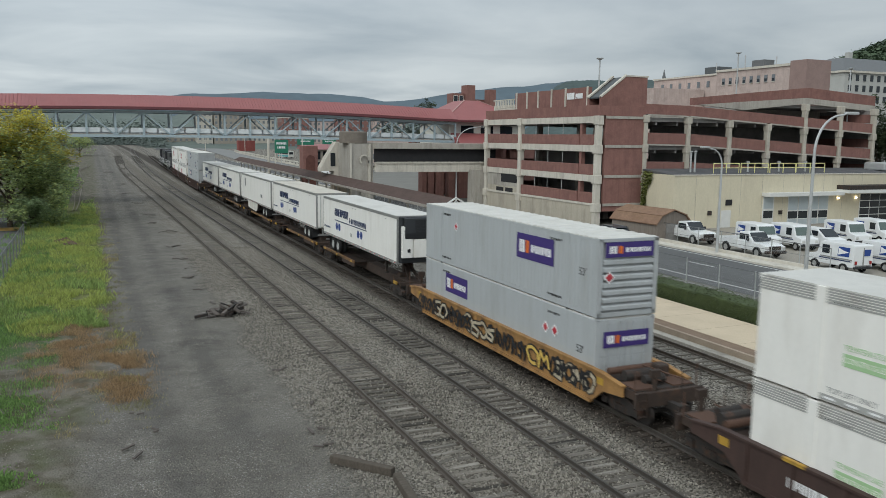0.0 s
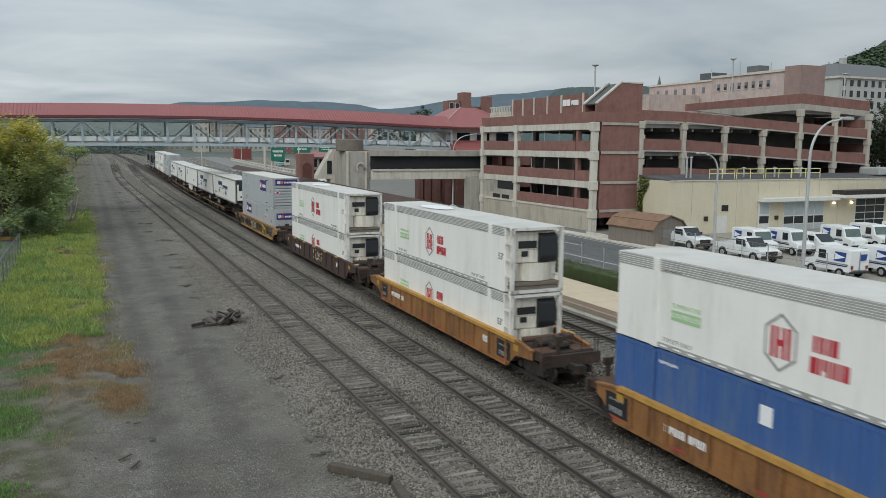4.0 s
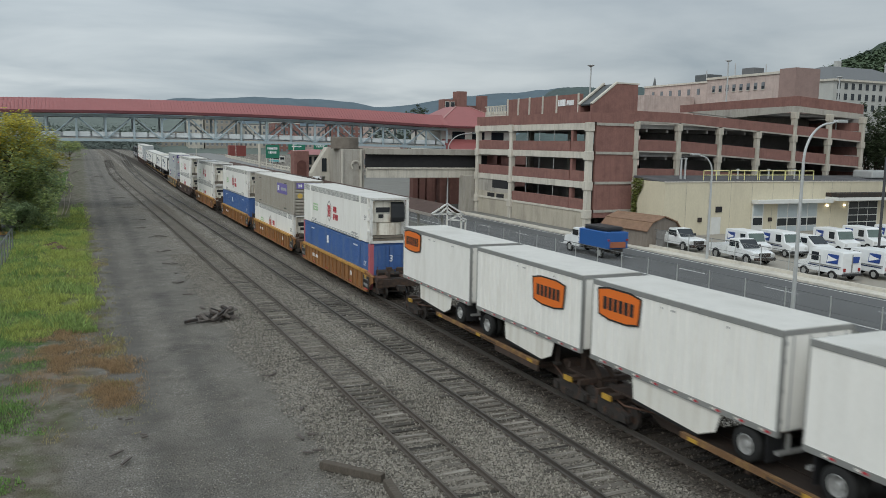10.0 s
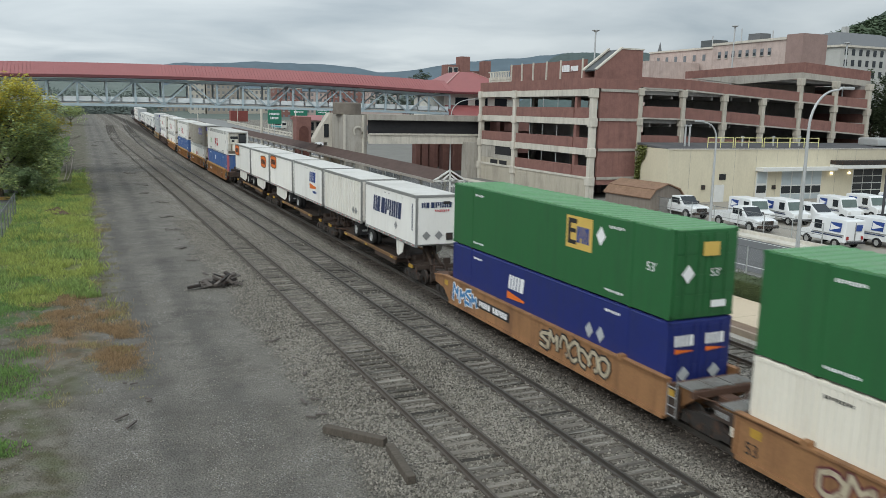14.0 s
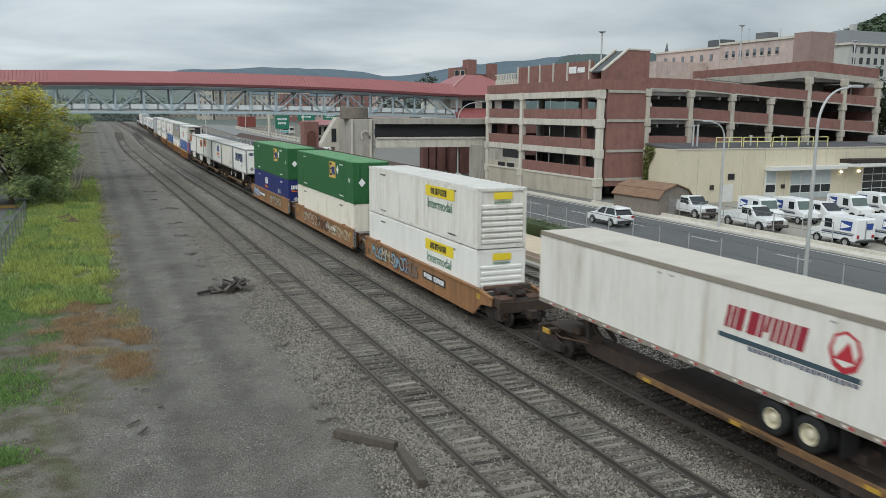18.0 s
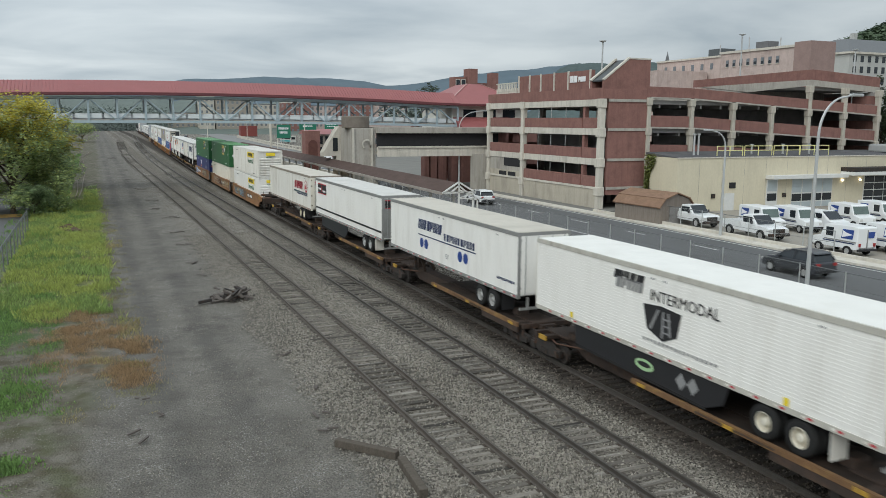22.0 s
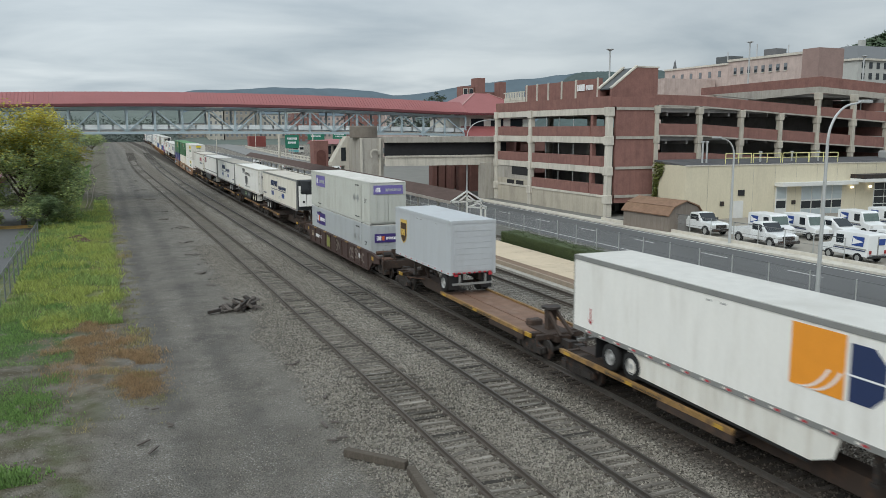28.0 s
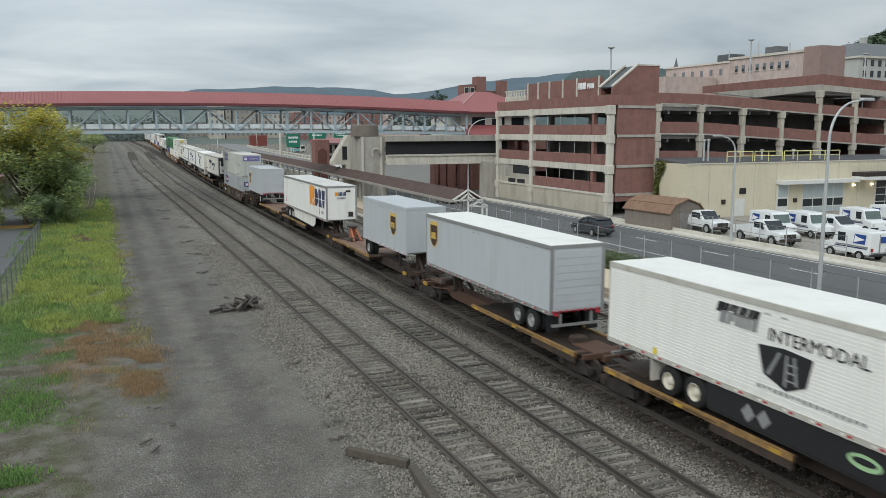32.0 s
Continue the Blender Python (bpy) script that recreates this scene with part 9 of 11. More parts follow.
GREYSTONE = surf("grey_stone_wall", (0.42, 0.42, 0.40), 0.9, var=0.1, scale=0.5, fine=4)
SLATE = surf("grey_slate_roof", (0.13, 0.135, 0.14), 0.8, var=0.12)
# town blocks seen under and through the bridge
TANBRICK = surf("tan_brick_wall", (0.30, 0.27, 0.23), 0.9, var=0.12, scale=0.4, fine=3)
BUFFSTONE = surf("buff_stone_wall", (0.46, 0.43, 0.37), 0.9, var=0.1, scale=0.4, fine=3)
for x, y, w, d, h, wl, rf, fl, wn in ((63, 655, 20, 18, 15, TANBRICK, SLATE, 4, 5), (79, 640, 11, 18, 27, BUFFSTONE, PALECONC, 6, 3), (98, 640, 25, 18, 25, TANBRICK, SLATE, 6, 7),
                                  (122, 645, 21, 18, 22, BUFFSTONE, SLATE, 5, 6), (143, 620, 20, 18, 23, BRICK, PALECONC, 5, 5), (164, 625, 20, 18, 21, PINKBRICK, SLATE, 5, 6),
                                  (187, 610, 24, 18, 24, BRICK, PALECONC, 6, 6), (212, 600, 24, 18, 22, PINKBRICK, SLATE, 5, 6),
                                  (104, 305, 20, 16, 8.5, PINKBRICK, SLATE, 2, 5), (126, 300, 18, 16, 10, BRICK, PALECONC, 3, 5), (150, 330, 26, 18, 12, TANBRICK, SLATE, 3, 6)):
    house("town_building", "distant flat-roofed town building beyond the station", x, y, w, d, h, wl, rf, False, floors=fl, win=wn)
house("town_house", "small off-white house beyond the yard", -30, 380, 20, 16, 8, WHITEWALL, SLATE, True, floors=2, win=4)
house("town_house", "small off-white house with a red roof", -55, 330, 18, 16, 8, WHITEWALL, REDROOF, True, floors=2, win=4)
# lower station building with red roof strip beside the arch pillar
sb = thing("station_house", "low station house with a dark red roof", "station building", Matrix.Translation((59.5, 215, 0)))
part("wall", boxes((-7, 9.5, -6, 6, 0, 6.3)), TANBRICK, sb)
part("roof", prisms([(-6.9, 6.2), (0, 7.5), (6.9, 6.2)], "x", -7.6, 10.1), REDROOF, sb)
for i in range(6):
    part("window", boxes((-6 + i * 2.6, -4.1 + i * 2.6, -6.08, -6.0, 3.6, 5.7)), DARKGLASS, sb)
    part("window", boxes((-6 + i * 2.6, -4.3 + i * 2.6, -6.08, -6.0, 0.9, 2.9)), DARKGLASS, sb)

# ---------------------------------------------------------------- upper town behind the garage
ub = thing("hotel_block", "long pale pink brick block with a flat roof", "building")
part("long_wing", boxes((132.5, 138.4, 126.3, 148.0, -0.2, 25.55)), PINKBRICK, ub)
part("far_wing", boxes((133.1, 147.0, 148.2, 171.5, -0.2, 25.0)), PINKBRICK, ub)
part("annexe", boxes((118.0, 132.4, 152.0, 170.0, -0.2, 21.5)), PINKBRICK, ub, "lower faded annexe")
part("brick_core", boxes((131.9, 138.6, 122.0, 126.2, -0.2, 26.1)), surf("brown_pink_brick", (0.29, 0.205, 0.185), 0.9, var=0.14, scale=0.8, fine=6), ub)
part("roof_edge", boxes((132.2, 132.5, 126.3, 148.0, 25.2, 25.7)), PALECONC, ub)
part("roof_edge", boxes((132.8, 133.1, 148.2, 171.5, 24.7, 25.1)), PALECONC, ub)
part("plant_room", boxes((135, 139, 150.5, 155, 25.0, 26.9)), surf("dark_plant_panels", (0.085, 0.095, 0.10), 0.6, var=0.15), ub)
part("plant_room", boxes((136, 139, 137.5, 141.0, 25.55, 27.5)), SLATE, ub)
for i in range(8):
    y = 130.6 + i * 2.1
    w = part("window", boxes((132.40, 132.50, y, y + 0.85, 22.3, 23.75)), HAZEPANE, ub)
    part("sill", boxes((132.3, 132.48, y - 0.1, y + 0.95, 22.18, 22.3)), PALECONC, w)
    part("pane", boxes((132.37, 132.40, y + 0.08, y + 0.77, 22.38, 23.0)), DARKGLASS, w)
for i in range(6):
    y = 151.0 + i * 3.3
    part("window", boxes((133.0, 133.1, y, y + 0.9, 22.1, 23.5)), HAZEPANE, ub)
for i in range(3):
    part("flue", rods(0.12, ((134.0, 132.0 + i * 9.0, 25.5), (134.0, 132.0 + i * 9.0, 27.6 + i % 2)), n=6), GALV, ub)
CUX, CUZ = 242.0, 36.0
cs = thing("courthouse", "grey stone building with a slate roof and cupola", "building", Matrix.Translation((3.5, 0, -1.2)))
part("wall", boxes((207, 246, 180, 205, -0.2, 32.0)), GREYSTONE, cs)
part("cornice", boxes((206.4, 246.6, 179.4, 205.6, 32.0, 32.6)), PALECONC, cs)
bm = bmesh.new()
base = [bm.verts.new(p) for p in ((206.6, 179.6, 32.6), (246.4, 179.6, 32.6), (246.4, 205.4, 32.6), (206.6, 205.4, 32.6))]
top = [bm.verts.new(p) for p in ((217, 190, 37.6), (236, 190, 37.6), (236, 195, 37.6), (217, 195, 37.6))]
for i in range(4):
    bm.faces.new((base[i], base[(i + 1) % 4], top[(i + 1) % 4], top[i]))
bm.faces.new(top)
part("roof", bm, SLATE, cs)
part("chimney", boxes((221, 222.6, 191, 192.6, 36.5, 39.6)), GREYSTONE, cs)
cu = part("cupola", boxes((CUX - 2.2, CUX + 2.2, 186, 190.4, 33, CUZ)), GREYSTONE, cs)
bm = bmesh.new()
lathe(bm, [(1.7, CUZ), (1.7, CUZ + 2.6), (1.9, CUZ + 2.8), (1.5, CUZ + 3.9), (0.6, CUZ + 4.6), (0.2, CUZ + 5.4), (0.02, CUZ + 6.2)], Matrix.Translation((CUX, 188.2, 0)), 12)
part("dome", bm, GREYSTONE, cu)
for i in range(12):
    for z in (23.2, 26.4, 29.6):
        part("window", boxes((208.6 + i * 3.1, 209.9 + i * 3.1, 179.9, 180.0, z, z + 1.9)), DARKGLASS, cs)
ch = thing("brick_chimney_block", "red brick block with tall chimneys", "building")
part("wall", boxes((80.5, 88, 176, 182, -0.2, 18.8)), BRICK, ch)
part("chimney", boxes((80.4, 82.6, 172, 175, -0.2, 21.8)), BRICK, ch)
part("chimney", boxes((86.5, 88.0, 172, 175, -0.2, 21.0)), BRICK, ch)
bb = part("window_bay", boxes((77.2, 80.3, 173, 176, -0.2, 19.9)), BRICK, ch)
for x in (77.5, 78.9):
    part("window", boxes((x, x + 1.1, 172.9, 173.0, 17.6, 19.4)), WHITEWALL, bb)
    part("pane", boxes((x + 0.1, x + 1.0, 172.86, 172.9, 17.7, 19.3)), DARKGLASS, bb)
st = thing("church_spire", "thin dark church spire over the roofs", "spire", Matrix.Translation((262, 330, 0)))
bm = bmesh.new()
lathe(bm, [(1.8, 0), (1.8, 35), (2.0, 35.2), (0.05, 44.5)], Matrix.Identity(4), 8)
part("spire", bm, SLATE, st)

# ---------------------------------------------------------------- hills
HILL = surf("wooded_hill", (0.040, 0.058, 0.040), 0.95, var=0.35, scale=0.02, fine=0.12, bump=0.8, relief=6.0)
# distance haze is put into the ridge's blue-grey colour
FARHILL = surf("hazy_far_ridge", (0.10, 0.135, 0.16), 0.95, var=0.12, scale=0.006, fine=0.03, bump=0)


def ridge(name, label, dist, a0, a1, height, seed, mat, rough):
    """A long ridge round part of the horizon; height gives its crest by bearing in degrees."""
    bm = bmesh.new()
    n = 160
    prev = None
    for i in range(n + 1):
        a = a0 + (a1 - a0) * i / n
        h = height(a) + rough * noise.fractal((a * 0.7, seed, 0.0), 1.0, 2.0, 5) + 0.4 * rough * noise.noise((a * 9.0, seed, 3.0))
        s, c = math.sin(radians(a)), math.cos(radians(a))
        ring = [bm.verts.new((s * (dist - 420), c * (dist - 420), -2)), bm.verts.new((s * (dist - 180), c * (dist - 180), h * 0.6)), bm.verts.new((s * dist, c * dist, h)), bm.verts.new((s * (dist + 500), c * (dist + 500), -2))]
        if prev:
            for k in range(3):
                bm.faces.new((prev[k], ring[k], ring[k + 1], prev[k + 1]))
        prev = ring
    bmesh.ops.recalc_face_normals(bm, faces=bm.faces)
    solo(name, bm, mat, label, "hill", "structure", smooth=True)


def bump_at(a, c, w, h):
    return h * math.exp(-((a - c) / w) ** 2)


def hill_height(a):
    return 6 + 104 / (1 + math.exp((47.6 - a) * 2.6)) + 6.5 * min(4.0, max(0.0, a - 48.5))


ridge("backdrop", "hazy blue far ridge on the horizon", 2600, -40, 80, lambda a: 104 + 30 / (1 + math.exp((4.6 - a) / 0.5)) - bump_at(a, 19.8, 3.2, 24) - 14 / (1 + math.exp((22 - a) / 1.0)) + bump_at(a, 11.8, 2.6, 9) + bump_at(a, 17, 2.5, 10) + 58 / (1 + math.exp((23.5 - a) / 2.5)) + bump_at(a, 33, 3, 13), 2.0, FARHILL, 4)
# the woods on this rise are greyed by painted haze
ridge("low_rise", "hazed wooded rise behind the far trees", 1000, -30, 15, lambda a: 37 - 0.6 * max(0.0, a), 8.0, surf("hazed_wooded_rise", (0.125, 0.15, 0.135), 0.95, var=0.15, scale=0.03, fine=0.2, bump=0), 4)
# bluish haze is mixed into this hill's green
ridge("near_hill", "dark wooded hill beyond the town", 1800, 28, 42, lambda a: 20 + 116 / (1 + math.exp((30.3 - a) * 2.2)), 11.0, surf("haze_blue_green_hill", (0.068, 0.092, 0.09), 0.95, var=0.2, scale=0.01, fine=0.08, bump=0), 4)
ridge("hillside", "dark wooded hillside behind the upper town", 1150, 26, 85, lambda a: hill_height(a) + bump_at(a, 62, 8, 34), 5.0, HILL, 6)


def woods(name, label, n, seed, place, s0, s1, mat):
    """A far belt of trees: clumps of leaf cards piled unevenly, one joined mesh."""
    r = random.Random(seed)
    vs, fs = [], []
    for i in range(n):
        c, rad = place(r)
        v, f = leaf_cloud(r, 26, lambda: c + Vector((r.gauss(0, rad * 0.45), r.gauss(0, rad * 0.45), r.gauss(0, rad * 0.35))), r.uniform(s0, s1))
        k = len(vs)
        vs += v
        fs += [tuple(q + k for q in face) for face in f]
    return tagged(new(name, leaf_mesh(name, vs, fs, [mat])), label, "trees", kind="stuff")


# leaf green paled and greyed to carry the haze of distance
FARLEAF = surf("hazed_far_leaves", (0.155, 0.185, 0.165), 0.85, var=0.12, island=0.2, bump=0)


def left_belt(r):
    a = radians(r.uniform(-14, 4.5))
    d = r.uniform(600, 860)
    h = 1 + 15 * r.random() ** 1.1
    return Vector((math.sin(a) * d, math.cos(a) * d, h)), 7.0


def right_belt(r):
    a = radians(r.uniform(19, 24))
    d = r.uniform(520, 820)
    return Vector((math.sin(a) * d, math.cos(a) * d, 3 + 17 * r.random() ** 1.5)), 7.0


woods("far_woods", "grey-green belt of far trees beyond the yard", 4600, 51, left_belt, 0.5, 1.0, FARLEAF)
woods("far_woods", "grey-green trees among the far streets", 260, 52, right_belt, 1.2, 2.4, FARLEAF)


def hill_belt(r):
    a = r.uniform(47.2, 58)
    d = r.uniform(700, 1120)
    crest = hill_height(a) * (d / 1150) ** 1.6
    return Vector((math.sin(radians(a)) * d, math.cos(radians(a)) * d, crest + r.uniform(-6, 7))), 7.0


woods("hill_woods", "thick green woods up the hillside above the town", 1400, 53, hill_belt, 1.3, 2.8, surf("hillside_leaves", (0.075, 0.105, 0.062), 0.9, var=0.15, island=0.3, bump=0))

# ---------------------------------------------------------------- vehicles
CARWHITE = surf("white_car_paint", (0.74, 0.75, 0.75), 0.3, var=0.03, dirt=(0.5, 0.49, 0.46), dirt_amt=0.25)
CARGREY = surf("dark_grey_car_paint", (0.045, 0.048, 0.055), 0.3, 0.2, var=0.06)
CARBLUE = surf("blue_truck_paint", (0.02, 0.10, 0.32), 0.35, var=0.06)
LAMPRED = surf("red_lamp_lens", (0.30, 0.02, 0.02), 0.3, var=0.03)
LAMPWHITE = surf("clear_lamp_lens", (0.6, 0.6, 0.58), 0.2, var=0.03)


def small_wheel(parent, x, y, r=0.36):
    w = shared("wheel", ("car_tyre", r), lambda: (lambda b: (lathe(b, [(r * 0.62, -0.11), (r * 0.93, -0.12), (r, -0.06), (r, 0.06), (r * 0.93, 0.12), (r * 0.62, 0.11)], Matrix.Rotation(math.pi / 2, 4, "Y"), 18, False), b)[-1])(bmesh.new()), TYRE, parent, Matrix.Translation((x, y, r)), smooth=True)
    shared("rim", ("car_rim", r), lambda: (lambda b: (lathe(b, [(r * 0.64, 0.09), (r * 0.58, 0.10), (r * 0.5, 0.05), (r * 0.15, 0.06), (0.001, 0.09)], Matrix.Rotation(-math.pi / 2, 4, "Y"), 14), b)[-1])(bmesh.new()), RIM, w, None if x < 0 else Matrix.Rotation(math.pi, 4, "Z"))


def body_shell(profile, w, tuck=0.0, r=0.05):
    """A car body: its side outline (y, z) drawn out across its width, narrower higher up."""
    bm = bmesh.new()
    prism(bm, profile, "x", -w / 2, w / 2)
    bmesh.ops.recalc_face_normals(bm, faces=bm.faces)
    if tuck:
        zs = [v.co.z for v in bm.verts]
        z0, z1 = min(zs), max(zs)
        for v in bm.verts:
            v.co.x *= 1 - tuck * ((v.co.z - z0) / (z1 - z0))
    return soft(bm, r, 2)


def suv(paint, label, m):
    """Estate-shaped car; its front looks to +y."""
    c = thing("car", label, "car", m)
    part("body", body_shell([(-2.18, 0.36), (-2.27, 0.62), (-2.24, 1.02), (-2.1, 1.1), (1.05, 1.1), (1.72, 1.04), (2.14, 0.90), (2.25, 0.62), (2.18, 0.36)], 1.86, 0.05, 0.08), paint, c)
    part("glasshouse", body_shell([(-2.12, 1.06), (-1.86, 1.50), (-1.55, 1.63), (-0.2, 1.64), (0.3, 1.56), (1.12, 1.06)], 1.72, 0.2, 0.05), DARKGLASS, c, "dark glass round the cabin")
    part("roof", body_shell([(-1.98, 1.565), (-1.9, 1.63), (-1.45, 1.70), (-0.2, 1.71), (0.32, 1.63), (0.36, 1.59), (-0.2, 1.62), (-1.5, 1.62)], 1.40, 0.0, 0.02), paint, c)
    for x in (-1, 1):
        for p, q, w in (((0.84, 1.08, 1.08), (0.69, 0.30, 1.61), 0.09), ((0.87, -0.42, 1.08), (0.71, -0.46, 1.63), 0.09), ((0.86, -1.98, 1.08), (0.68, -1.62, 1.63), 0.34)):
            bm = bmesh.new()
            beam(bm, (x * p[0], p[1], p[2]), (x * q[0], q[1], q[2]), 0.05, w)
            part("pillar", bm, paint, c)
        for y in (-1.38, 1.4):
            part("wheel_arch", prisms([(y + 0.47 * math.cos(a_), 0.36 + 0.44 * math.sin(a_)) for a_ in [math.pi * i_ / 9 for i_ in range(10)]], "x", *(sorted((x * 0.90, x * 0.938)))), BLACK, c)
    for x in (-0.918, 0.918):
        part("sill_trim", boxes((x - 0.018, x + 0.018, -0.95, 0.95, 0.36, 0.5)), BLACK, c)
    for x in (-0.72, 0.72):
        part("tail_light", soft(boxes((x - 0.15, x + 0.15, -2.31, -2.22, 0.86, 1.05)), 0.02), LAMPRED, c)
        part("headlight", soft(boxes((x - 0.17, x + 0.17, 2.16, 2.28, 0.74, 0.88)), 0.02), LAMPWHITE, c)
    part("rear_bumper", soft(boxes((-0.86, 0.86, -2.36, -2.24, 0.4, 0.66)), 0.04), BLACK, c)
    for x in (-0.6, 0.6):
        part("roof_rail", boxes((x - 0.02, x + 0.02, -1.5, 0.0, 1.70, 1.75)), TRIM, c)
    for x in (-0.98, 0.98):
        part("mirror", soft(boxes((x - 0.1, x + 0.1, 0.62, 0.78, 1.08, 1.24)), 0.03), paint, c)
    for y in (-1.38, 1.4):
        for x in (-0.86, 0.86):
            small_wheel(c, x, y)
    return c


def pickup(label, m, boxed=False):
    c = thing("pickup_truck", label, "pickup truck", m @ Matrix.Diagonal((1.05, 1.1, 1.06, 1)), "parked vehicles")
    part("cab_lower", body_shell([(-0.55, 0.5), (-0.55, 1.18), (1.15, 1.18), (2.35, 1.12), (2.72, 0.98), (2.78, 0.5)], 1.95, 0.03, 0.07), CARWHITE, c)
    part("cab", body_shell([(-0.55, 1.15), (-0.48, 1.86), (0.55, 1.9), (1.25, 1.16)], 1.8, 0.12, 0.07), CARWHITE, c)
    part("bed", boxes((-0.97, -0.89, -2.8, -0.58, 0.55, 1.2), (0.89, 0.97, -2.8, -0.58, 0.55, 1.2), (-0.97, 0.97, -2.84, -2.76, 0.55, 1.2), (-0.9, 0.9, -2.8, -0.58, 0.62, 0.7), (-0.9, 0.9, -0.66, -0.58, 0.62, 1.2)), CARWHITE, c)
    part("bed_liner", boxes((-0.88, 0.88, -2.75, -0.67, 0.705, 0.72)), BLACK, c)
    for x in (-0.873, 0.873):
        part("side_glass", boxes((x - 0.012, x + 0.012, -0.35, 0.72, 1.25, 1.72)), DARKGLASS, c)
    bm = bmesh.new()
    prism(bm, [(1.24, 1.22), (0.64, 1.84), (0.68, 1.86), (1.30, 1.22)], "x", -0.75, 0.75)
    bmesh.ops.recalc_face_normals(bm, faces=bm.faces)
    part("windscreen", bm, DARKGLASS, c)
    part("grille", soft(boxes((-0.55, 0.55, 2.7, 2.8, 0.68, 1.0)), 0.02), DARKSTEEL, c)
    part("bumper", soft(boxes((-0.98, 0.98, 2.68, 2.92, 0.42, 0.66)), 0.04), DARKSTEEL, c)
    for x in (-0.78, 0.78):
        part("headlight", soft(boxes((x - 0.16, x + 0.16, 2.66, 2.79, 0.74, 0.98)), 0.02), LAMPWHITE, c)
        part("mirror", soft(boxes((x * 1.36 - 0.1, x * 1.36 + 0.1, 0.82, 0.94, 1.2, 1.45)), 0.03), BLACK, c)
    for x in (-1, 1):
        for y in (-1.85, 1.85):
            part("wheel_arch", prisms([(y + 0.50 * math.cos(a_), 0.42 + 0.46 * math.sin(a_)) for a_ in [math.pi * i_ / 9 for i_ in range(10)]], "x", *(sorted((x * 0.95, x * 0.985)))), BLACK, c)
    if boxed:
        part("toolbox", boxes((-0.85, 0.85, -1.35, -0.75, 0.75, 1.45), (-0.7, -0.62, -2.2, -2.1, 0.7, 1.75)), CARWHITE, c)
    for y in (-1.85, 1.85):
        for x in (-0.86, 0.86):
            small_wheel(c, x * 1.05, y, 0.41)
    return c


# opaque green pane, lightened for the cab light that shows through
VANGLASS = surf("greenish_windscreen", (0.10, 0.135, 0.125), 0.12, var=0.2, scale=1.5)


def mail_van(m, open_door=False):
    """Boxy delivery van; its front looks to +y."""
    c = thing("mail_van", "white boxy mail van with a blue emblem", "delivery van", m, "parked mail vans")
    part("body", body_shell([(-2.2, 0.5), (-2.25, 2.12), (-2.1, 2.2), (0.75, 2.2), (0.95, 2.1), (1.28, 1.28), (2.05, 1.1), (2.12, 0.5)], 1.9, 0.05, 0.05), CARWHITE, c)
    bm = bmesh.new()
    prism(bm, [(0.99, 2.02), (1.27, 1.32), (1.31, 1.34), (1.03, 2.04)], "x", -0.8, 0.8)
    bmesh.ops.recalc_face_normals(bm, faces=bm.faces)
    part("windscreen", bm, VANGLASS, c)
    for x in (-0.935, 0.935):
        part("side_window", boxes((x - 0.012, x + 0.012, 0.05, 0.75, 1.3, 1.95)), DARKGLASS, c)
    for x in (-0.952, 0.952):
        part("door_rail", boxes((x - 0.013, x + 0.013, -2.1, 0.9, 1.02, 1.1)), TRIM, c)
    part("rear_frame", boxes((-0.72, 0.72, -2.28, -2.2, 0.62, 0.68), (-0.03, 0.03, -2.28, -2.2, 0.65, 2.0)), TRIM, c)
    for x in (-0.95, 0.95):
        mm = on_side(x - 0.006, 0, 0) if x < 0 else on_side(x + 0.006, 0, 0) @ Matrix.Rotation(math.pi, 4, "Y")
        s = 1 if x < 0 else -1
        part("emblem", plates(mm, [[(s * 1.3 - 0.55, 1.25), (s * 1.3 + 0.5, 1.25), (s * 1.3 + 0.6, 1.95), (s * 1.3 - 0.45, 1.95)]]), ROYAL, c, "blue slanted emblem")
        part("emblem_flash", plates(mm @ Matrix.Translation((0, 0, 0.007)), [[(s * 1.3 - 0.48, 1.33), (s * 1.3 + 0.1, 1.48), (s * 1.3 + 0.52, 1.6), (s * 1.3 - 0.1, 1.72), (s * 1.3 - 0.42, 1.85)]]), WHITEV, c)
        part("stripe", plates(mm, [rect(s * 0.5 - 1.5, s * 0.5 + 1.5, 0.90, 0.98)]), NAVY, c)
    part("rear_emblem", plates(on_end(0.3, -2.27, 1.6), [[(-0.34, -0.22), (0.3, -0.22), (0.38, 0.24), (-0.26, 0.24)]]), ROYAL, c)
    part("bumper", soft(boxes((-0.94, 0.94, 2.06, 2.2, 0.42, 0.62)), 0.03), BLACK, c)
    part("rear_bumper", soft(boxes((-0.94, 0.94, -2.36, -2.22, 0.42, 0.58)), 0.03), BLACK, c)
    for x in (-0.7, 0.7):
        part("headlight", soft(boxes((x - 0.13, x + 0.13, 2.06, 2.15, 0.75, 0.98)), 0.02), LAMPWHITE, c)
        part("tail_light", boxes((x - 0.08, x + 0.08, -2.29, -2.22, 0.75, 1.0)), LAMPRED, c)
    for x in (-1, 1):
        for y in (-1.35, 1.4):
            part("wheel_arch", prisms([(y + 0.44 * math.cos(a_), 0.36 + 0.38 * math.sin(a_)) for a_ in [math.pi * i_ / 9 for i_ in range(10)]], "x", *(sorted((x * 0.925, x * 0.958)))), BLACK, c)
    if open_door:
        part("open_doorway", boxes((-0.955, -0.93, -0.2, 0.7, 0.6, 2.0)), DARKIN, c)
    for y in (-1.35, 1.4):
        for x in (-0.8, 0.8):
            small_wheel(c, x * 1.1, y, 0.36)
    return c


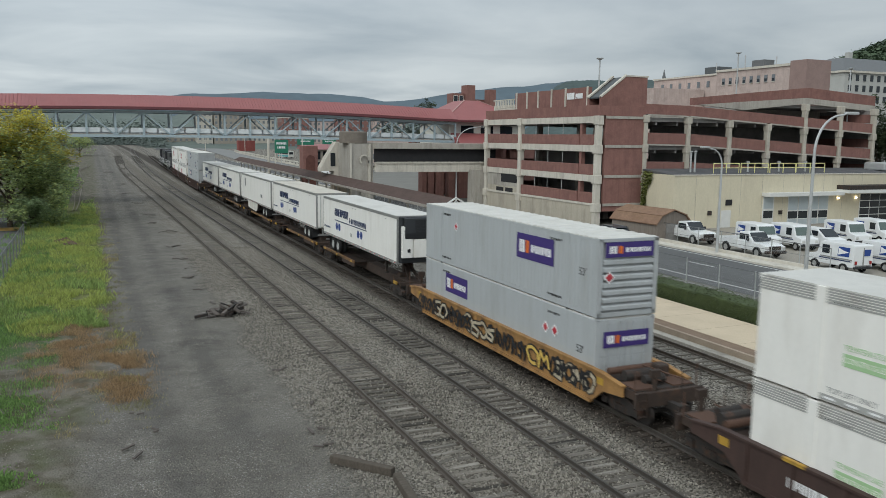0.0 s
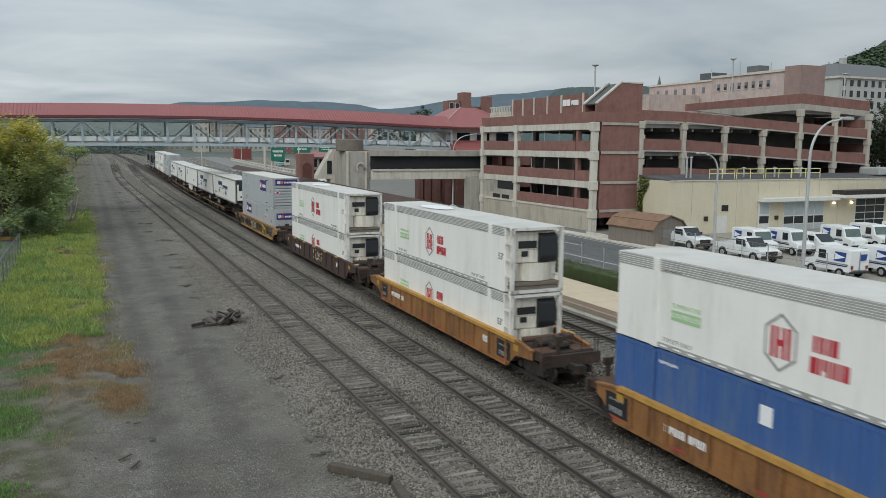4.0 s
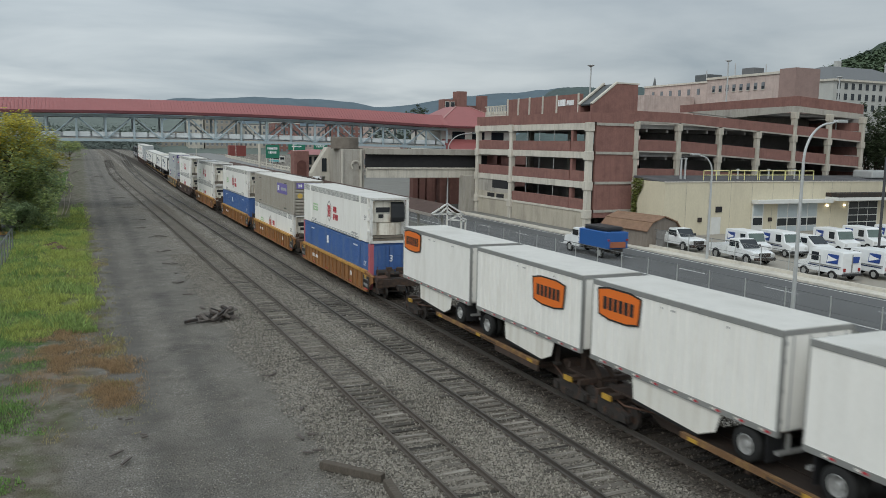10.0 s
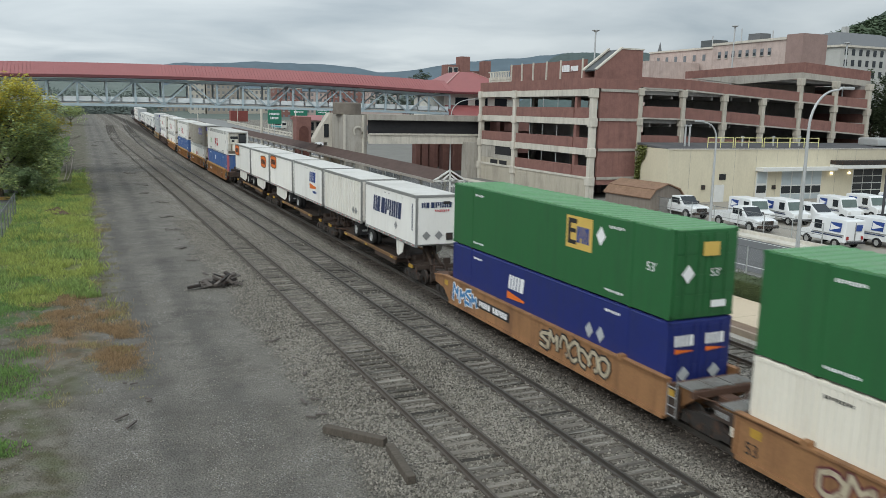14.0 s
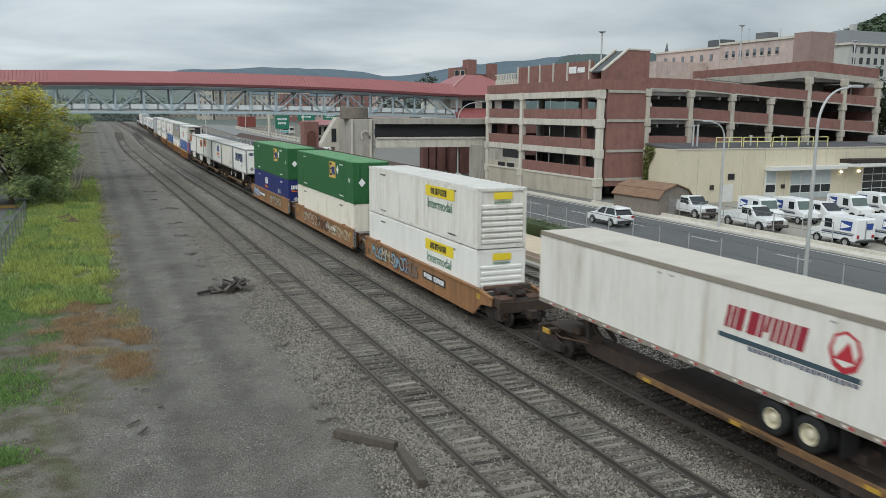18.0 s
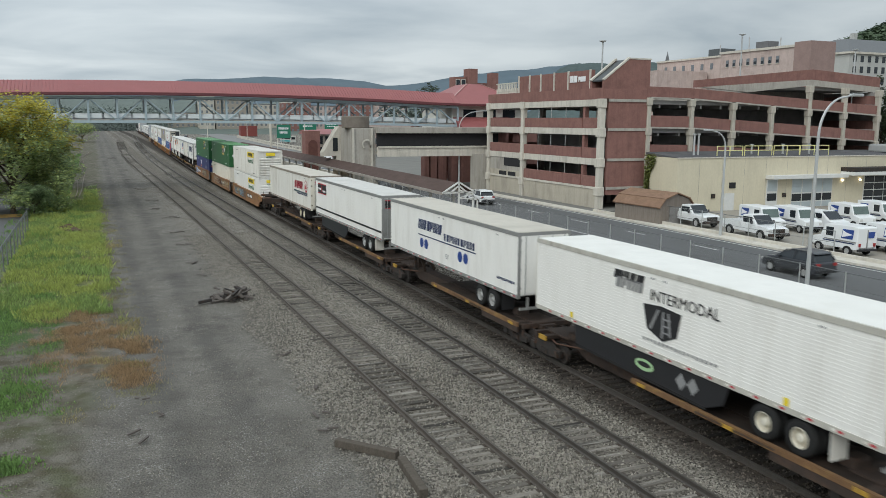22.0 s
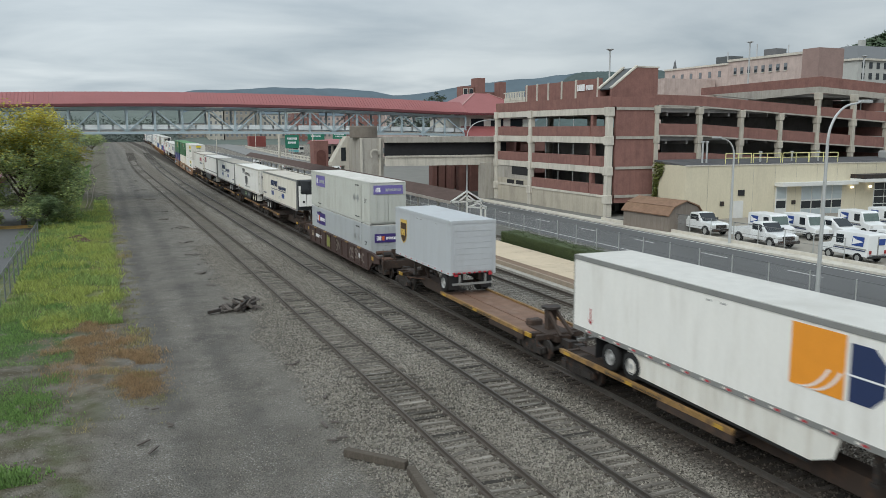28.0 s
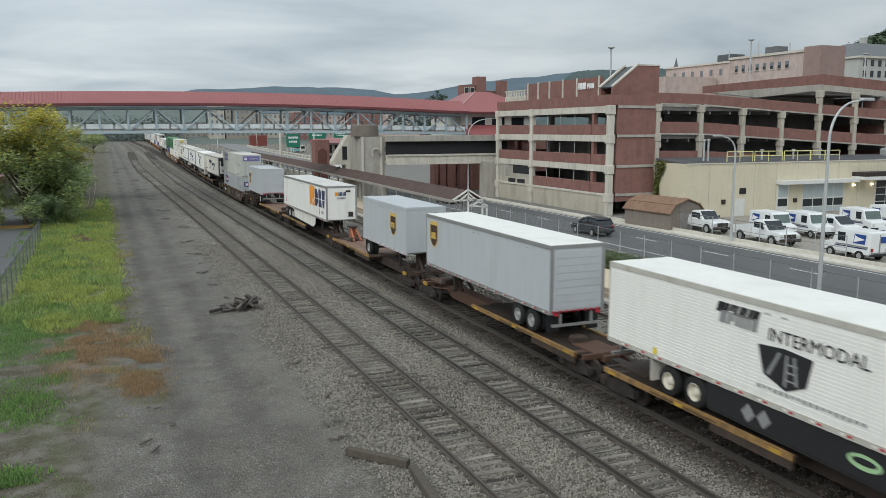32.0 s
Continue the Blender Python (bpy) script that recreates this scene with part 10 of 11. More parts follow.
LZ = 0.02
pickup("white pickup truck with a toolbox in its bed", pose(52.5, 61.3, LZ, 0, 0, 176), True)
pickup("white pickup truck with an open bed", pose(51.9, 52.6, LZ, 0, 0, 174))
for x, y, r, o in ((55.9, 55.8, 172, False), (58.7, 54.3, 172, True), (66.0, 54.7, 170, True), (70.6, 55.2, 170, False), (52.0, 43.7, -4, False), (55.6, 43.0, -4, False), (58.9, 42.6, -4, False), (62.3, 42.3, -4, False), (75.0, 55.0, 170, False)):
    mail_van(pose(x, y, LZ, 0, 0, r), o)
vn = thing("minivan", "white rounded minivan among the mail vans", "van", pose(61.6, 53.9, LZ, 0, 0, 172), "parked mail vans")
part("body", body_shell([(-2.3, 0.4), (-2.35, 1.0), (-2.1, 1.75), (0.4, 1.8), (1.4, 1.12), (2.2, 0.98), (2.4, 0.4)], 1.9, 0.12, 0.1), CARWHITE, vn)
bm = bmesh.new()
prism(bm, [(1.38, 1.16), (0.50, 1.76), (0.56, 1.79), (1.46, 1.17)], "x", -0.72, 0.72)
bmesh.ops.recalc_face_normals(bm, faces=bm.faces)
part("windscreen", bm, DARKGLASS, vn)
for x in (-0.88, 0.88):
    part("side_glass", boxes((x - 0.02, x + 0.02, -2.0, 0.6, 1.15, 1.6)), DARKGLASS, vn)
part("grille", boxes((-0.5, 0.5, 2.36, 2.42, 0.6, 0.85)), BLACK, vn)
for y in (-1.45, 1.5):
    for x in (-0.85, 0.85):
        small_wheel(vn, x, y, 0.35)
# cars parked under the station ramp
for x, y in ((60.0, 128.0), (66.0, 133), (71, 133), (76, 138), (82, 140)):
    suv(CARGREY if x > 65 else CARWHITE, "parked car on the station forecourt", pose(x, y, 0.03, 0, 0, 80))

for x, y, r in ((50.5, 178.0, 20), (54.0, 196.0, 10), (60.0, 214.0, 15), (67.0, 222.0, 5), (74.0, 226.0, 0)):
    suv(CARWHITE if x < 60 else CARGREY, "parked car beyond the station", pose(x, y, 0.04, 0, 0, r))

# vehicles that drive away along the road: (thing, lane, place at a time, speed)
DRIVERS = []


def drive(ob, x, y, t, v):
    ob.matrix_basis = pose(x, y - v * t, 0.005)
    DRIVERS.append((ob, x, y - v * t, v))


drive(suv(CARGREY, "dark grey car driving away along the road", pose(0, 0, 0)), 44.8, 63.5, 0.0, 17.5)
drive(suv(CARWHITE, "white car driving away along the road", pose(0, 0, 0)), 41.6, 62.6, 18.2, 18.3)
drive(suv(CARWHITE, "white car with dark glass driving away", pose(0, 0, 0)), 42.1, 38.2, 19.5, 19.4)
drive(suv(CARGREY, "dark grey car with roof rails driving away", pose(0, 0, 0)), 41.8, 57.3, 23.0, 18.9)
drive(suv(CARGREY, "dark grey car driving along the near lane", pose(0, 0, 0)), 41.9, 46.3, 29.0, 17.5)
drive(suv(CARGREY, "dark blue-grey car driving along the near lane", pose(0, 0, 0)), 41.4, 63.3, 32.0, 16.6)
bt = thing("utility_truck", "white-cabbed utility truck with a blue box body", "truck", pose(0, 0, 0))
part("cab", body_shell([(1.0, 0.6), (1.0, 2.25), (2.0, 2.3), (2.45, 1.6), (3.4, 1.45), (3.6, 0.6)], 2.1, 0.08, 0.08), CARWHITE, bt)
part("cargo_body", soft(boxes((-1.12, 1.12, -3.4, 0.9, 0.9, 2.35)), 0.05), CARBLUE, bt)
part("rear_panel", boxes((-0.8, 0.8, -3.46, -3.4, 1.0, 1.5)), HITCHRED, bt)
part("chassis", boxes((-0.5, 0.5, -3.5, 3.3, 0.5, 0.9)), DARKSTEEL, bt)
part("load", soft(boxes((-0.9, 0.9, -2.9, 0.4, 2.35, 2.75)), 0.15, 2), BLACK, bt)
for x in (-1.015, 1.015):
    part("side_glass", boxes((x - 0.015, x + 0.015, 1.2, 2.1, 1.6, 2.1)), DARKGLASS, bt)
for x in (-0.95, 0.95):
    part("tail_light", boxes((x - 0.1, x + 0.1, -3.47, -3.4, 1.6, 1.75)), LAMPRED, bt)
for y in (-2.2, 2.5):
    for x in (-0.95, 0.95):
        small_wheel(bt, x, y, 0.46)
drive(bt, 42.0, 38.9, 9.0, 21.3)

# ---------------------------------------------------------------- trees, weeds and loose things
BARK = surf("grey_brown_bark", (0.085, 0.068, 0.052), 0.95, var=0.25, scale=3, fine=18, stretch=(2, 2, 0.4), bump=0.6)
LEAFA = foliage("mid_green_leaves", (0.42, 0.485, 0.215), 0.55)
LEAFB = foliage("yellow_green_leaves", (0.50, 0.44, 0.085), 0.55)
LEAFD = foliage("deep_green_leaves", (0.055, 0.075, 0.035), 0.25)
LEAFC = foliage("dark_green_leaves", (0.265, 0.345, 0.185), 0.55)


def tree(label, x, y, h, spread, seed, n=9000, yellow=0.18, leaf=0.16, base=0.12, mats=None, low=0):
    r = random.Random(seed)
    tr = thing("tree", label, "tree", Matrix.Translation((x, y, rise(x, y) - 0.2)))
    bm = bmesh.new()
    rod(bm, (0, 0, 0), (0.1, 0, h * 0.35), 0.024 * h, 9, 0.016 * h)
    tips = []
    for i in range(9):
        a = i * 2.4 + r.uniform(-0.4, 0.4)
        z0 = h * r.uniform(0.18, 0.4)
        p1 = Vector((math.cos(a) * spread * r.uniform(0.3, 0.5), math.sin(a) * spread * r.uniform(0.3, 0.5), h * r.uniform(0.42, 0.62)))
        rod(bm, (0.05, 0, z0), p1, 0.011 * h, 6, 0.005 * h)
        for j in range(3):
            p2 = p1 + Vector((r.uniform(-1, 1) * spread * 0.4, r.uniform(-1, 1) * spread * 0.4, h * r.uniform(0.05, 0.28)))
            rod(bm, p1, p2, 0.005 * h, 5, 0.002 * h)
            tips.append(p2)
        tips.append(p1)
    rod(bm, (0.1, 0, h * 0.35), (0, 0, h * 0.85), 0.016 * h, 8, 0.004 * h)
    tips.append(Vector((0, 0, h * 0.85)))
    part("trunk", bm, BARK, tr)
    # clumps of leaves round the branch tips, kept inside an uneven crown
    clumps = []
    for p in tips:
        for k in range(3):
            clumps.append((p + Vector((r.gauss(0, spread * 0.17), r.gauss(0, spread * 0.17), r.gauss(0.2, h * 0.06))), spread * r.uniform(0.13, 0.26)))
    for k in range(46):
        a, q = r.uniform(0, 6.28), r.uniform(0.55, 1.0)
        z = h * (base + (1 - base) * r.random() ** 0.9)
        w = spread * (0.55 + 0.45 * math.sin(math.pi * min(1, (z / h - base) / (1 - base) * 0.8 + 0.2))) * q
        clumps.append((Vector((math.cos(a) * w, math.sin(a) * w, z)), spread * r.uniform(0.12, 0.22)))

    for k in range(low):
        a, q = r.uniform(0, 6.28), spread * r.uniform(0.35, 0.95)
        clumps.append((Vector((math.cos(a) * q, math.sin(a) * q, h * r.uniform(0.16, 0.42))), spread * r.uniform(0.14, 0.24)))

    def place():
        c, s = clumps[int(r.random() * len(clumps))]
        d = Vector((r.gauss(0, 1), r.gauss(0, 1), r.gauss(0, 0.7)))
        d.normalize()
        return c + d * s * r.random() ** 0.4

    vs, fs = leaf_cloud(r, n, place, leaf, 0.6)
    pick = []
    for i in range(n):
        z = vs[4 * i].z / h
        pick.append(1 if r.random() < yellow * max(0, (z - 0.5) * 3.2) else (2 if r.random() < 0.35 else 0))
    ob = new("crown", leaf_mesh("crown", vs, fs, mats or [LEAFA, LEAFB, LEAFC], pick))
    ob.parent = tr
    return tr


# yellow share also raised to paint a sunlit top on the crown
tree("broad green tree with yellowing top leaves by the verge", -8.2, 95.4, 12.0, 6.6, 3, n=50000, yellow=0.62, leaf=0.17, base=0.03, low=34)
tree("smaller yellow-tipped tree behind the first", -5.5, 118.0, 9.2, 3.6, 5, n=8000, yellow=0.8)
tree("dark leafy bush at the foot of the trees", -6.0, 91.0, 3.3, 1.9, 8, n=11000, yellow=0.0, leaf=0.10, base=0.02, mats=[LEAFC, LEAFC, LEAFC])
tree("tangled green shrub in the shade of the tree", -4.9, 99.5, 4.6, 2.1, 9, n=9000, yellow=0.1, leaf=0.12, base=0.02)
tree("tangled green shrub in the shade of the tree", -5.0, 107.0, 4.0, 2.0, 10, n=6000, yellow=0.1, leaf=0.13, base=0.02)
for i, (x, y, h, s) in enumerate(((-7, 128, 6.5, 3.6), (-9, 145, 7, 4), (-8.5, 165, 7, 4), (-9, 190, 7.5, 4.5), (-10, 220, 8, 5), (-14, 255, 9, 6), (-26, 120, 10, 6), (-30, 160, 11, 6), (-20, 300, 9, 7), (-4, 330, 8, 6), (75, 160, 9, 5), (120, 190, 10, 6))):
    tree("dense green tree along the far side of the yard" if i < 10 else "green tree among the buildings", x, y, h, s, 20 + i, n=4200 if i < 11 else 3000, yellow=0.15, leaf=0.24 if i < 11 else 0.13, base=0.05)

tree("dark leafy tree beside the depot and the garage", 99.8, 77.5, 16.2, 4.6, 71, n=14000, yellow=0.05, leaf=0.2, base=0.1, mats=[LEAFD, LEAFD, LEAFD])
tree("dark leafy tree beside the depot and the garage", 106.5, 78.5, 15.0, 5.0, 72, n=9000, yellow=0.05, leaf=0.22, base=0.1, mats=[LEAFD, LEAFD, LEAFD])
tree("round green tree behind the pavilion", 91.0, 220.0, 21.0, 4.6, 73, n=6000, yellow=0.05, leaf=0.3, base=0.3, mats=[LEAFD, LEAFD, LEAFD])
GRASSY = foliage("yellow_green_grass", (0.375, 0.425, 0.125), 0.5)
GRASSG = foliage("fresh_green_weeds", (0.17, 0.28, 0.085), 0.45)
GRASSO = foliage("dead_orange_weeds", (0.37, 0.255, 0.145), 0.45)
GRASST = foliage("straw_weeds", (0.34, 0.29, 0.14), 0.45)


def weeds(name, label, n, seed, place, h0, h1, w, mat):
    """A stand of weeds: thin bent blades, one joined mesh."""
    r = np.random.RandomState(seed)
    x, y, keep = place(r, n)
    x, y = x[keep], y[keep]
    n = len(x)
    a = r.uniform(0, 2 * np.pi, n)
    hh = r.uniform(h0, h1, n)
    hh = hh * (0.75 + 0.75 * patchy(x, y, 0.8, seed + 0.5))
    ln = hh * r.uniform(0.15, 0.7, n)
    b = r.uniform(0, 2 * np.pi, n)
    z0 = np.array([rise(p, q) for p, q in zip(x, y)]) - 0.25
    dx, dy = np.cos(a) * w, np.sin(a) * w
    v = np.empty((n, 4, 3))
    v[:, 0] = np.stack([x - dx, y - dy, z0], 1)
    v[:, 1] = np.stack([x + dx, y + dy, z0], 1)
    v[:, 2] = np.stack([x + dx * 0.8 + np.cos(b) * ln * 0.4, y + dy * 0.8 + np.sin(b) * ln * 0.4, z0 + hh * 0.65], 1)
    v[:, 3] = np.stack([x + np.cos(b) * ln, y + np.sin(b) * ln, z0 + hh], 1)
    me = bpy.data.meshes.new(name)
    me.from_pydata(v.reshape(-1, 3).tolist(), [], (np.arange(n)[:, None] * 4 + np.array([[0, 1, 2, 3]])).tolist())
    me.materials.append(mat)
    ob = new(name, me)
    return tagged(ob, label, "weeds", kind="stuff")


def patchy(x, y, s, seed):
    return np.array([noise.noise((p * s, q * s, seed)) for p, q in zip(x, y)])


def verge(r, n):
    x, y = r.uniform(-7, 1.8, n), 40 + 112 * r.random_sample(n) ** 1.7
    edge = 45.0 + 9.0 * patchy(x, y * 0.15, 0.5, 7.0) - 0.6 * (x + 2) + r.exponential(4.0, n)
    return x, y, (y < 118 + 14 * patchy(x, y, 0.2, 3.0)) & ((y < 96) | (x > -1.7 + r.normal(0, 0.4, n)) | (r.random_sample(n) < 0.12)) & (y > edge) & (patchy(x, y, 0.5, 1.0) > -0.16 - 0.3 * r.random_sample(n)) & (patchy(x, y, 1.7, 5.0) > -0.35 * r.random_sample(n) - 0.1) & (x < r.normal(0, 0.3, n) - r.exponential(0.25, n) + 0.5 + 0.5 * patchy(x * 0, y, 0.3, 4.0) - 0.012 * np.maximum(0, y - 85)) & (x > -5.5 - 0.02 * (y - 50)) & off_rails(x, y)


def verge_yellow(r, n):
    x, y, keep = verge(r, n)
    return x, y, keep & (patchy(x, y, 0.3, 61.0) + 0.12 * r.normal(0, 1, n) > -0.08)


def verge_low(r, n):
    x, y, keep = verge(r, n)
    return x, y, keep & (patchy(x, y, 0.3, 61.0) < 0.06)


def verge_green(r, n):
    x, y = r.uniform(-9, 0.0, n), 29 + 24 * r.random_sample(n)
    return x, y, (patchy(x, y, 0.4, 9.0) > -0.26 + 0.3 * r.random_sample(n)) & (x < -1.7 - 0.05 * (y - 34) + r.normal(0, 0.25, n)) & ((x > -4.4) | (x < -3.2) | (y < 34) | (y > 36.5)) & (np.hypot(x + 1.2, (y - 41) * 0.5) > 1.1)


def off_rails(x, y):
    return (y < 103) | (np.abs(x + 2.3) > 0.75)


def verge_far(r, n):
    x, y = r.uniform(-8, -0.5, n), 60 + 170 * r.random_sample(n)
    return x, y, (patchy(x, y, 0.3, 19.0) > 0.0) & (x < -1.4 - 0.012 * np.maximum(0, y - 85)) & off_rails(x, y)


def verge_mixed(r, n):
    x, y = r.uniform(-6, 0.6, n), 44 + 80 * r.random_sample(n) ** 1.5
    return x, y, (patchy(x, y, 0.28, 41.0) > 0.04 + 0.12 * r.random_sample(n)) & (x < 0.4 - 0.012 * np.maximum(0, y - 85)) & off_rails(x, y)


def edge_weeds(r, n):
    y = 29 + 70 * r.random_sample(n) ** 1.4
    x = 1.05 - 0.006 * y + r.normal(0, 0.55, n)
    return x, y, patchy(x, y, 0.8, 52.0) > -0.1 + 0.3 * r.random_sample(n)


def dead(r, n):
    h = n // 2
    x = np.concatenate([r.normal(-1.35, 0.8, h), r.normal(0.75, 0.5, n - h)])
    y = np.concatenate([r.normal(40.5, 2.9, h), r.normal(35.0, 2.6, n - h)])
    return x, y, (patchy(x, y, 0.7, 14.0) > -0.25 + 0.4 * r.random_sample(n)) & (y > 31)


def straw(r, n):
    x, y = r.uniform(-2, 1.6, n), 28 + 50 * r.random_sample(n)
    return x, y, (patchy(x, y, 0.5, 24.0) > 0.2) & (x > -1.5)


def foreground(r, n):
    x, y = r.normal(-3.2, 0.5, n), np.concatenate([r.normal(24.6, 0.6, n // 2), r.normal(31.8, 1.0, n - n // 2)])
    return x, y, patchy(x, y, 0.9, 30.0) > -0.2


weeds("grass", "tall yellow-green grass on the verge", 230000, 1, verge_yellow, 0.12, 0.5, 0.011, GRASSY)
weeds("grass", "shorter mid-green grass in patches on the verge", 110000, 11, verge_low, 0.05, 0.28, 0.012, foliage("mid_green_grass", (0.255, 0.335, 0.105), 0.5))
weeds("weeds", "low fresh green weeds on the verge", 64000, 2, verge_green, 0.04, 0.2, 0.014, GRASSG)
weeds("dry_weeds", "sparse olive weeds at the edge of the drive", 22000, 9, edge_weeds, 0.03, 0.16, 0.009, foliage("olive_weeds", (0.25, 0.235, 0.12), 0.45))
weeds("weeds", "deep green weed clumps in the tall grass", 34000, 8, verge_mixed, 0.2, 0.55, 0.018, foliage("deep_green_weeds", (0.27, 0.36, 0.12), 0.5))
weeds("weeds", "mixed green weeds further along the verge", 40000, 3, verge_far, 0.1, 0.5, 0.022, GRASSG)
weeds("dry_weeds", "dead orange-brown weeds beside the drive", 42000, 4, dead, 0.05, 0.26, 0.006, GRASSO)
weeds("dry_weeds", "straw-coloured weeds along the drive edge", 26000, 5, straw, 0.05, 0.25, 0.009, GRASST)
weeds("weeds", "green weed patches at the near end of the drive", 5000, 6, foreground, 0.05, 0.2, 0.03, GRASSG)

# yard behind the verge fence
DARKMESH = surf("dull_fence_wire", (0.17, 0.18, 0.18), 0.5, 0.4, var=0.1)
fe = chain_fence(-5.75, 47.0, 79.0, 1.9, 2.6, "grey chain-link fence along the verge", DARKMESH, base=-0.2)
solo("side_yard", boxes((-60, -6.9, 40, 116, -0.3, -0.17)), ASPHALT, "grey asphalt yard behind the verge fence", "yard", "structure")
hs = thing("side_building", "low building with a red roof edge behind the trees", "building")
part("wall", boxes((-34, -13.5, 122, 140, -0.2, 3.0)), surf("grey_yard_wall", (0.30, 0.30, 0.29), 0.85), hs)
part("roof", prisms([(-35, 3.0), (-35, 3.3), (-24, 5.2), (-12.4, 3.5), (-12.4, 3.0)], "y", 118, 141), REDROOF, hs)
solo("painted_line", boxes((-16, -7.2, 91.5, 94.5, -0.172, -0.163)), surf("ochre_paint", (0.42, 0.26, 0.09), 0.9, var=0.2), "ochre strip across the asphalt yard", "road marking")


TIMBER = surf("silver_grey_timber", (0.092, 0.078, 0.064), 0.95, var=0.3, scale=4, fine=22, stretch=(0.6, 3, 1), dirt=(0.10, 0.085, 0.07), dirt_amt=0.6, dirt_scale=2.5)


def timber(x0, y0, x1, y1, w, h, z, label):
    bm = bmesh.new()
    beam(bm, (x0, y0, z), (x1, y1, z), w, h)
    soft(bm, 0.02)
    solo("timber", bm, TIMBER, label, "timber", group="discarded ties")


timber(6.33, 22.85, 7.72, 21.2, 0.25, 0.25, -0.07, "grey-brown weathered tie lying on the gravel")
timber(7.72, 20.85, 7.52, 18.6, 0.25, 0.25, -0.07, "grey weathered tie lying beside the rails")
dp = thing("debris_pile", "dark heap of splintered wood on the drive", "debris")
drng = random.Random(4)
for a, b, w in (((6.55, 44.5, -0.1), (7.35, 44.95, 0.42), 0.34), ((6.2, 44.9, -0.1), (7.0, 44.6, 0.22), 0.26), ((7.3, 44.7, -0.2), (7.38, 44.95, 0.4), 0.16)):
    bm = bmesh.new()
    rod(bm, a, b, w / 2, 7, w / 2.6)
    part("split_log", bm, WOODGREY, dp)
for i in range(44):
    a = drng.uniform(0, 3.14)
    ln = drng.uniform(0.2, 0.75)
    x, y = 6.6 + drng.gauss(0, 0.55), 44.7 + drng.gauss(0, 0.4)
    z = -0.12 + 0.55 * math.exp(-((x - 6.8) ** 2 + (y - 44.8) ** 2) / 0.6) * drng.random()
    bm = bmesh.new()
    beam(bm, (x - math.cos(a) * ln / 2, y - math.sin(a) * ln / 2, z + drng.uniform(-0.08, 0.08)), (x + math.cos(a) * ln / 2, y + math.sin(a) * ln / 2, z + drng.uniform(-0.05, 0.25)), drng.uniform(0.07, 0.22), drng.uniform(0.06, 0.18))
    part("wood_chunk", bm, WOODGREY if i % 3 else DARKSTEEL, dp)
for i, (x, y, s) in enumerate(((4.2, 203, 2.2), (6.0, 66, 0.6), (5.2, 118, 1.0), (6.4, 84, 0.7), (6.9, 33, 0.45), (5.9, 52, 0.5), (1.5, 27.5, 0.35), (0.5, 25.5, 0.5), (6.1, 24.0, 0.4), (6.6, 25.6, 0.45), (6.0, 47.8, 0.4), (5.7, 57, 0.6), (6.3, 61, 0.45), (6.6, 73, 0.6), (5.6, 92, 0.7), (6.2, 101, 0.6), (5.0, 136, 0.9), (5.4, 160, 1.0), (2.0, 188, 0.8), (1.0, 29.4, 0.3), (7.1, 28.6, 0.35))):
    d2 = thing("wood_scrap", "few broken bits of dark wood on gravel", "debris", Matrix.Translation((x, y, rise(x, y) - 0.2)), "wood scraps")
    for k in range(5 if s > 0.5 else 2):
        a = drng.uniform(0, 3.14)
        bm = bmesh.new()
        p = Vector((drng.gauss(0, s * 0.6), drng.gauss(0, s * 0.6), 0.06))
        q = Vector((math.cos(a), math.sin(a), drng.uniform(-0.02, 0.12))) * s * drng.uniform(0.25, 0.55)
        beam(bm, p - q, p + q, 0.09 * min(1.5, s + 0.4), 0.05)
        part("wood_chunk", bm, WOODGREY, d2)
PALERUST = surf("pale_rusty_steel", (0.20, 0.165, 0.13), 0.8, var=0.25, dirt=(0.11, 0.07, 0.045), dirt_amt=0.5, dirt_scale=2)
for off in (0.0, 0.75):
    bm = bmesh.new()
    pts = []
    for k in range(22):
        y = 108 + k * 6.2
        x = -2.45 + off * (0.5 + 0.5 * math.sin(k * 0.35) ** 2) + 0.12 * math.sin(k * 1.1) - 0.75 * ease(150, 200, y) + 2.2 * ease(205, 245, y)
        pts.append(Vector((x, y, rise(x, y) - 0.1)))
    rings = [[bm.verts.new(p + Vector((0.06 * math.cos(a), 0, 0.06 * math.sin(a)))) for a in [k * math.pi / 3 for k in range(6)]] for p in pts]
    for a, b in zip(rings, rings[1:]):
        for k in range(6):
            bm.faces.new((a[k], a[(k + 1) % 6], b[(k + 1) % 6], b[k]))
    bmesh.ops.recalc_face_normals(bm, faces=bm.faces)
    solo("old_rail", bm, PALERUST, "long bent old rail lying in the weeds", "rail", group="old rails")
sc = thing("scrap_wood", "pile of reddish scrap boards in the grass", "debris")
for k in range(9):
    bm = bmesh.new()
    beam(bm, (-3.5 + k * 0.13, 79.4 + drng.uniform(-0.2, 0.2), 0.08 + 0.03 * k), (-2.3 + k * 0.1, 76.2 + drng.uniform(-0.3, 0.3), 0.1), 0.12, 0.06)
    part("board", bm, RUSTBROWN, sc)

# loose stones: crushed ballast and pebbles where the ground is nearest
STONE = surf("crushed_stone", (0.20, 0.184, 0.158), 0.95, var=0.2, island=0.6, bump=0)


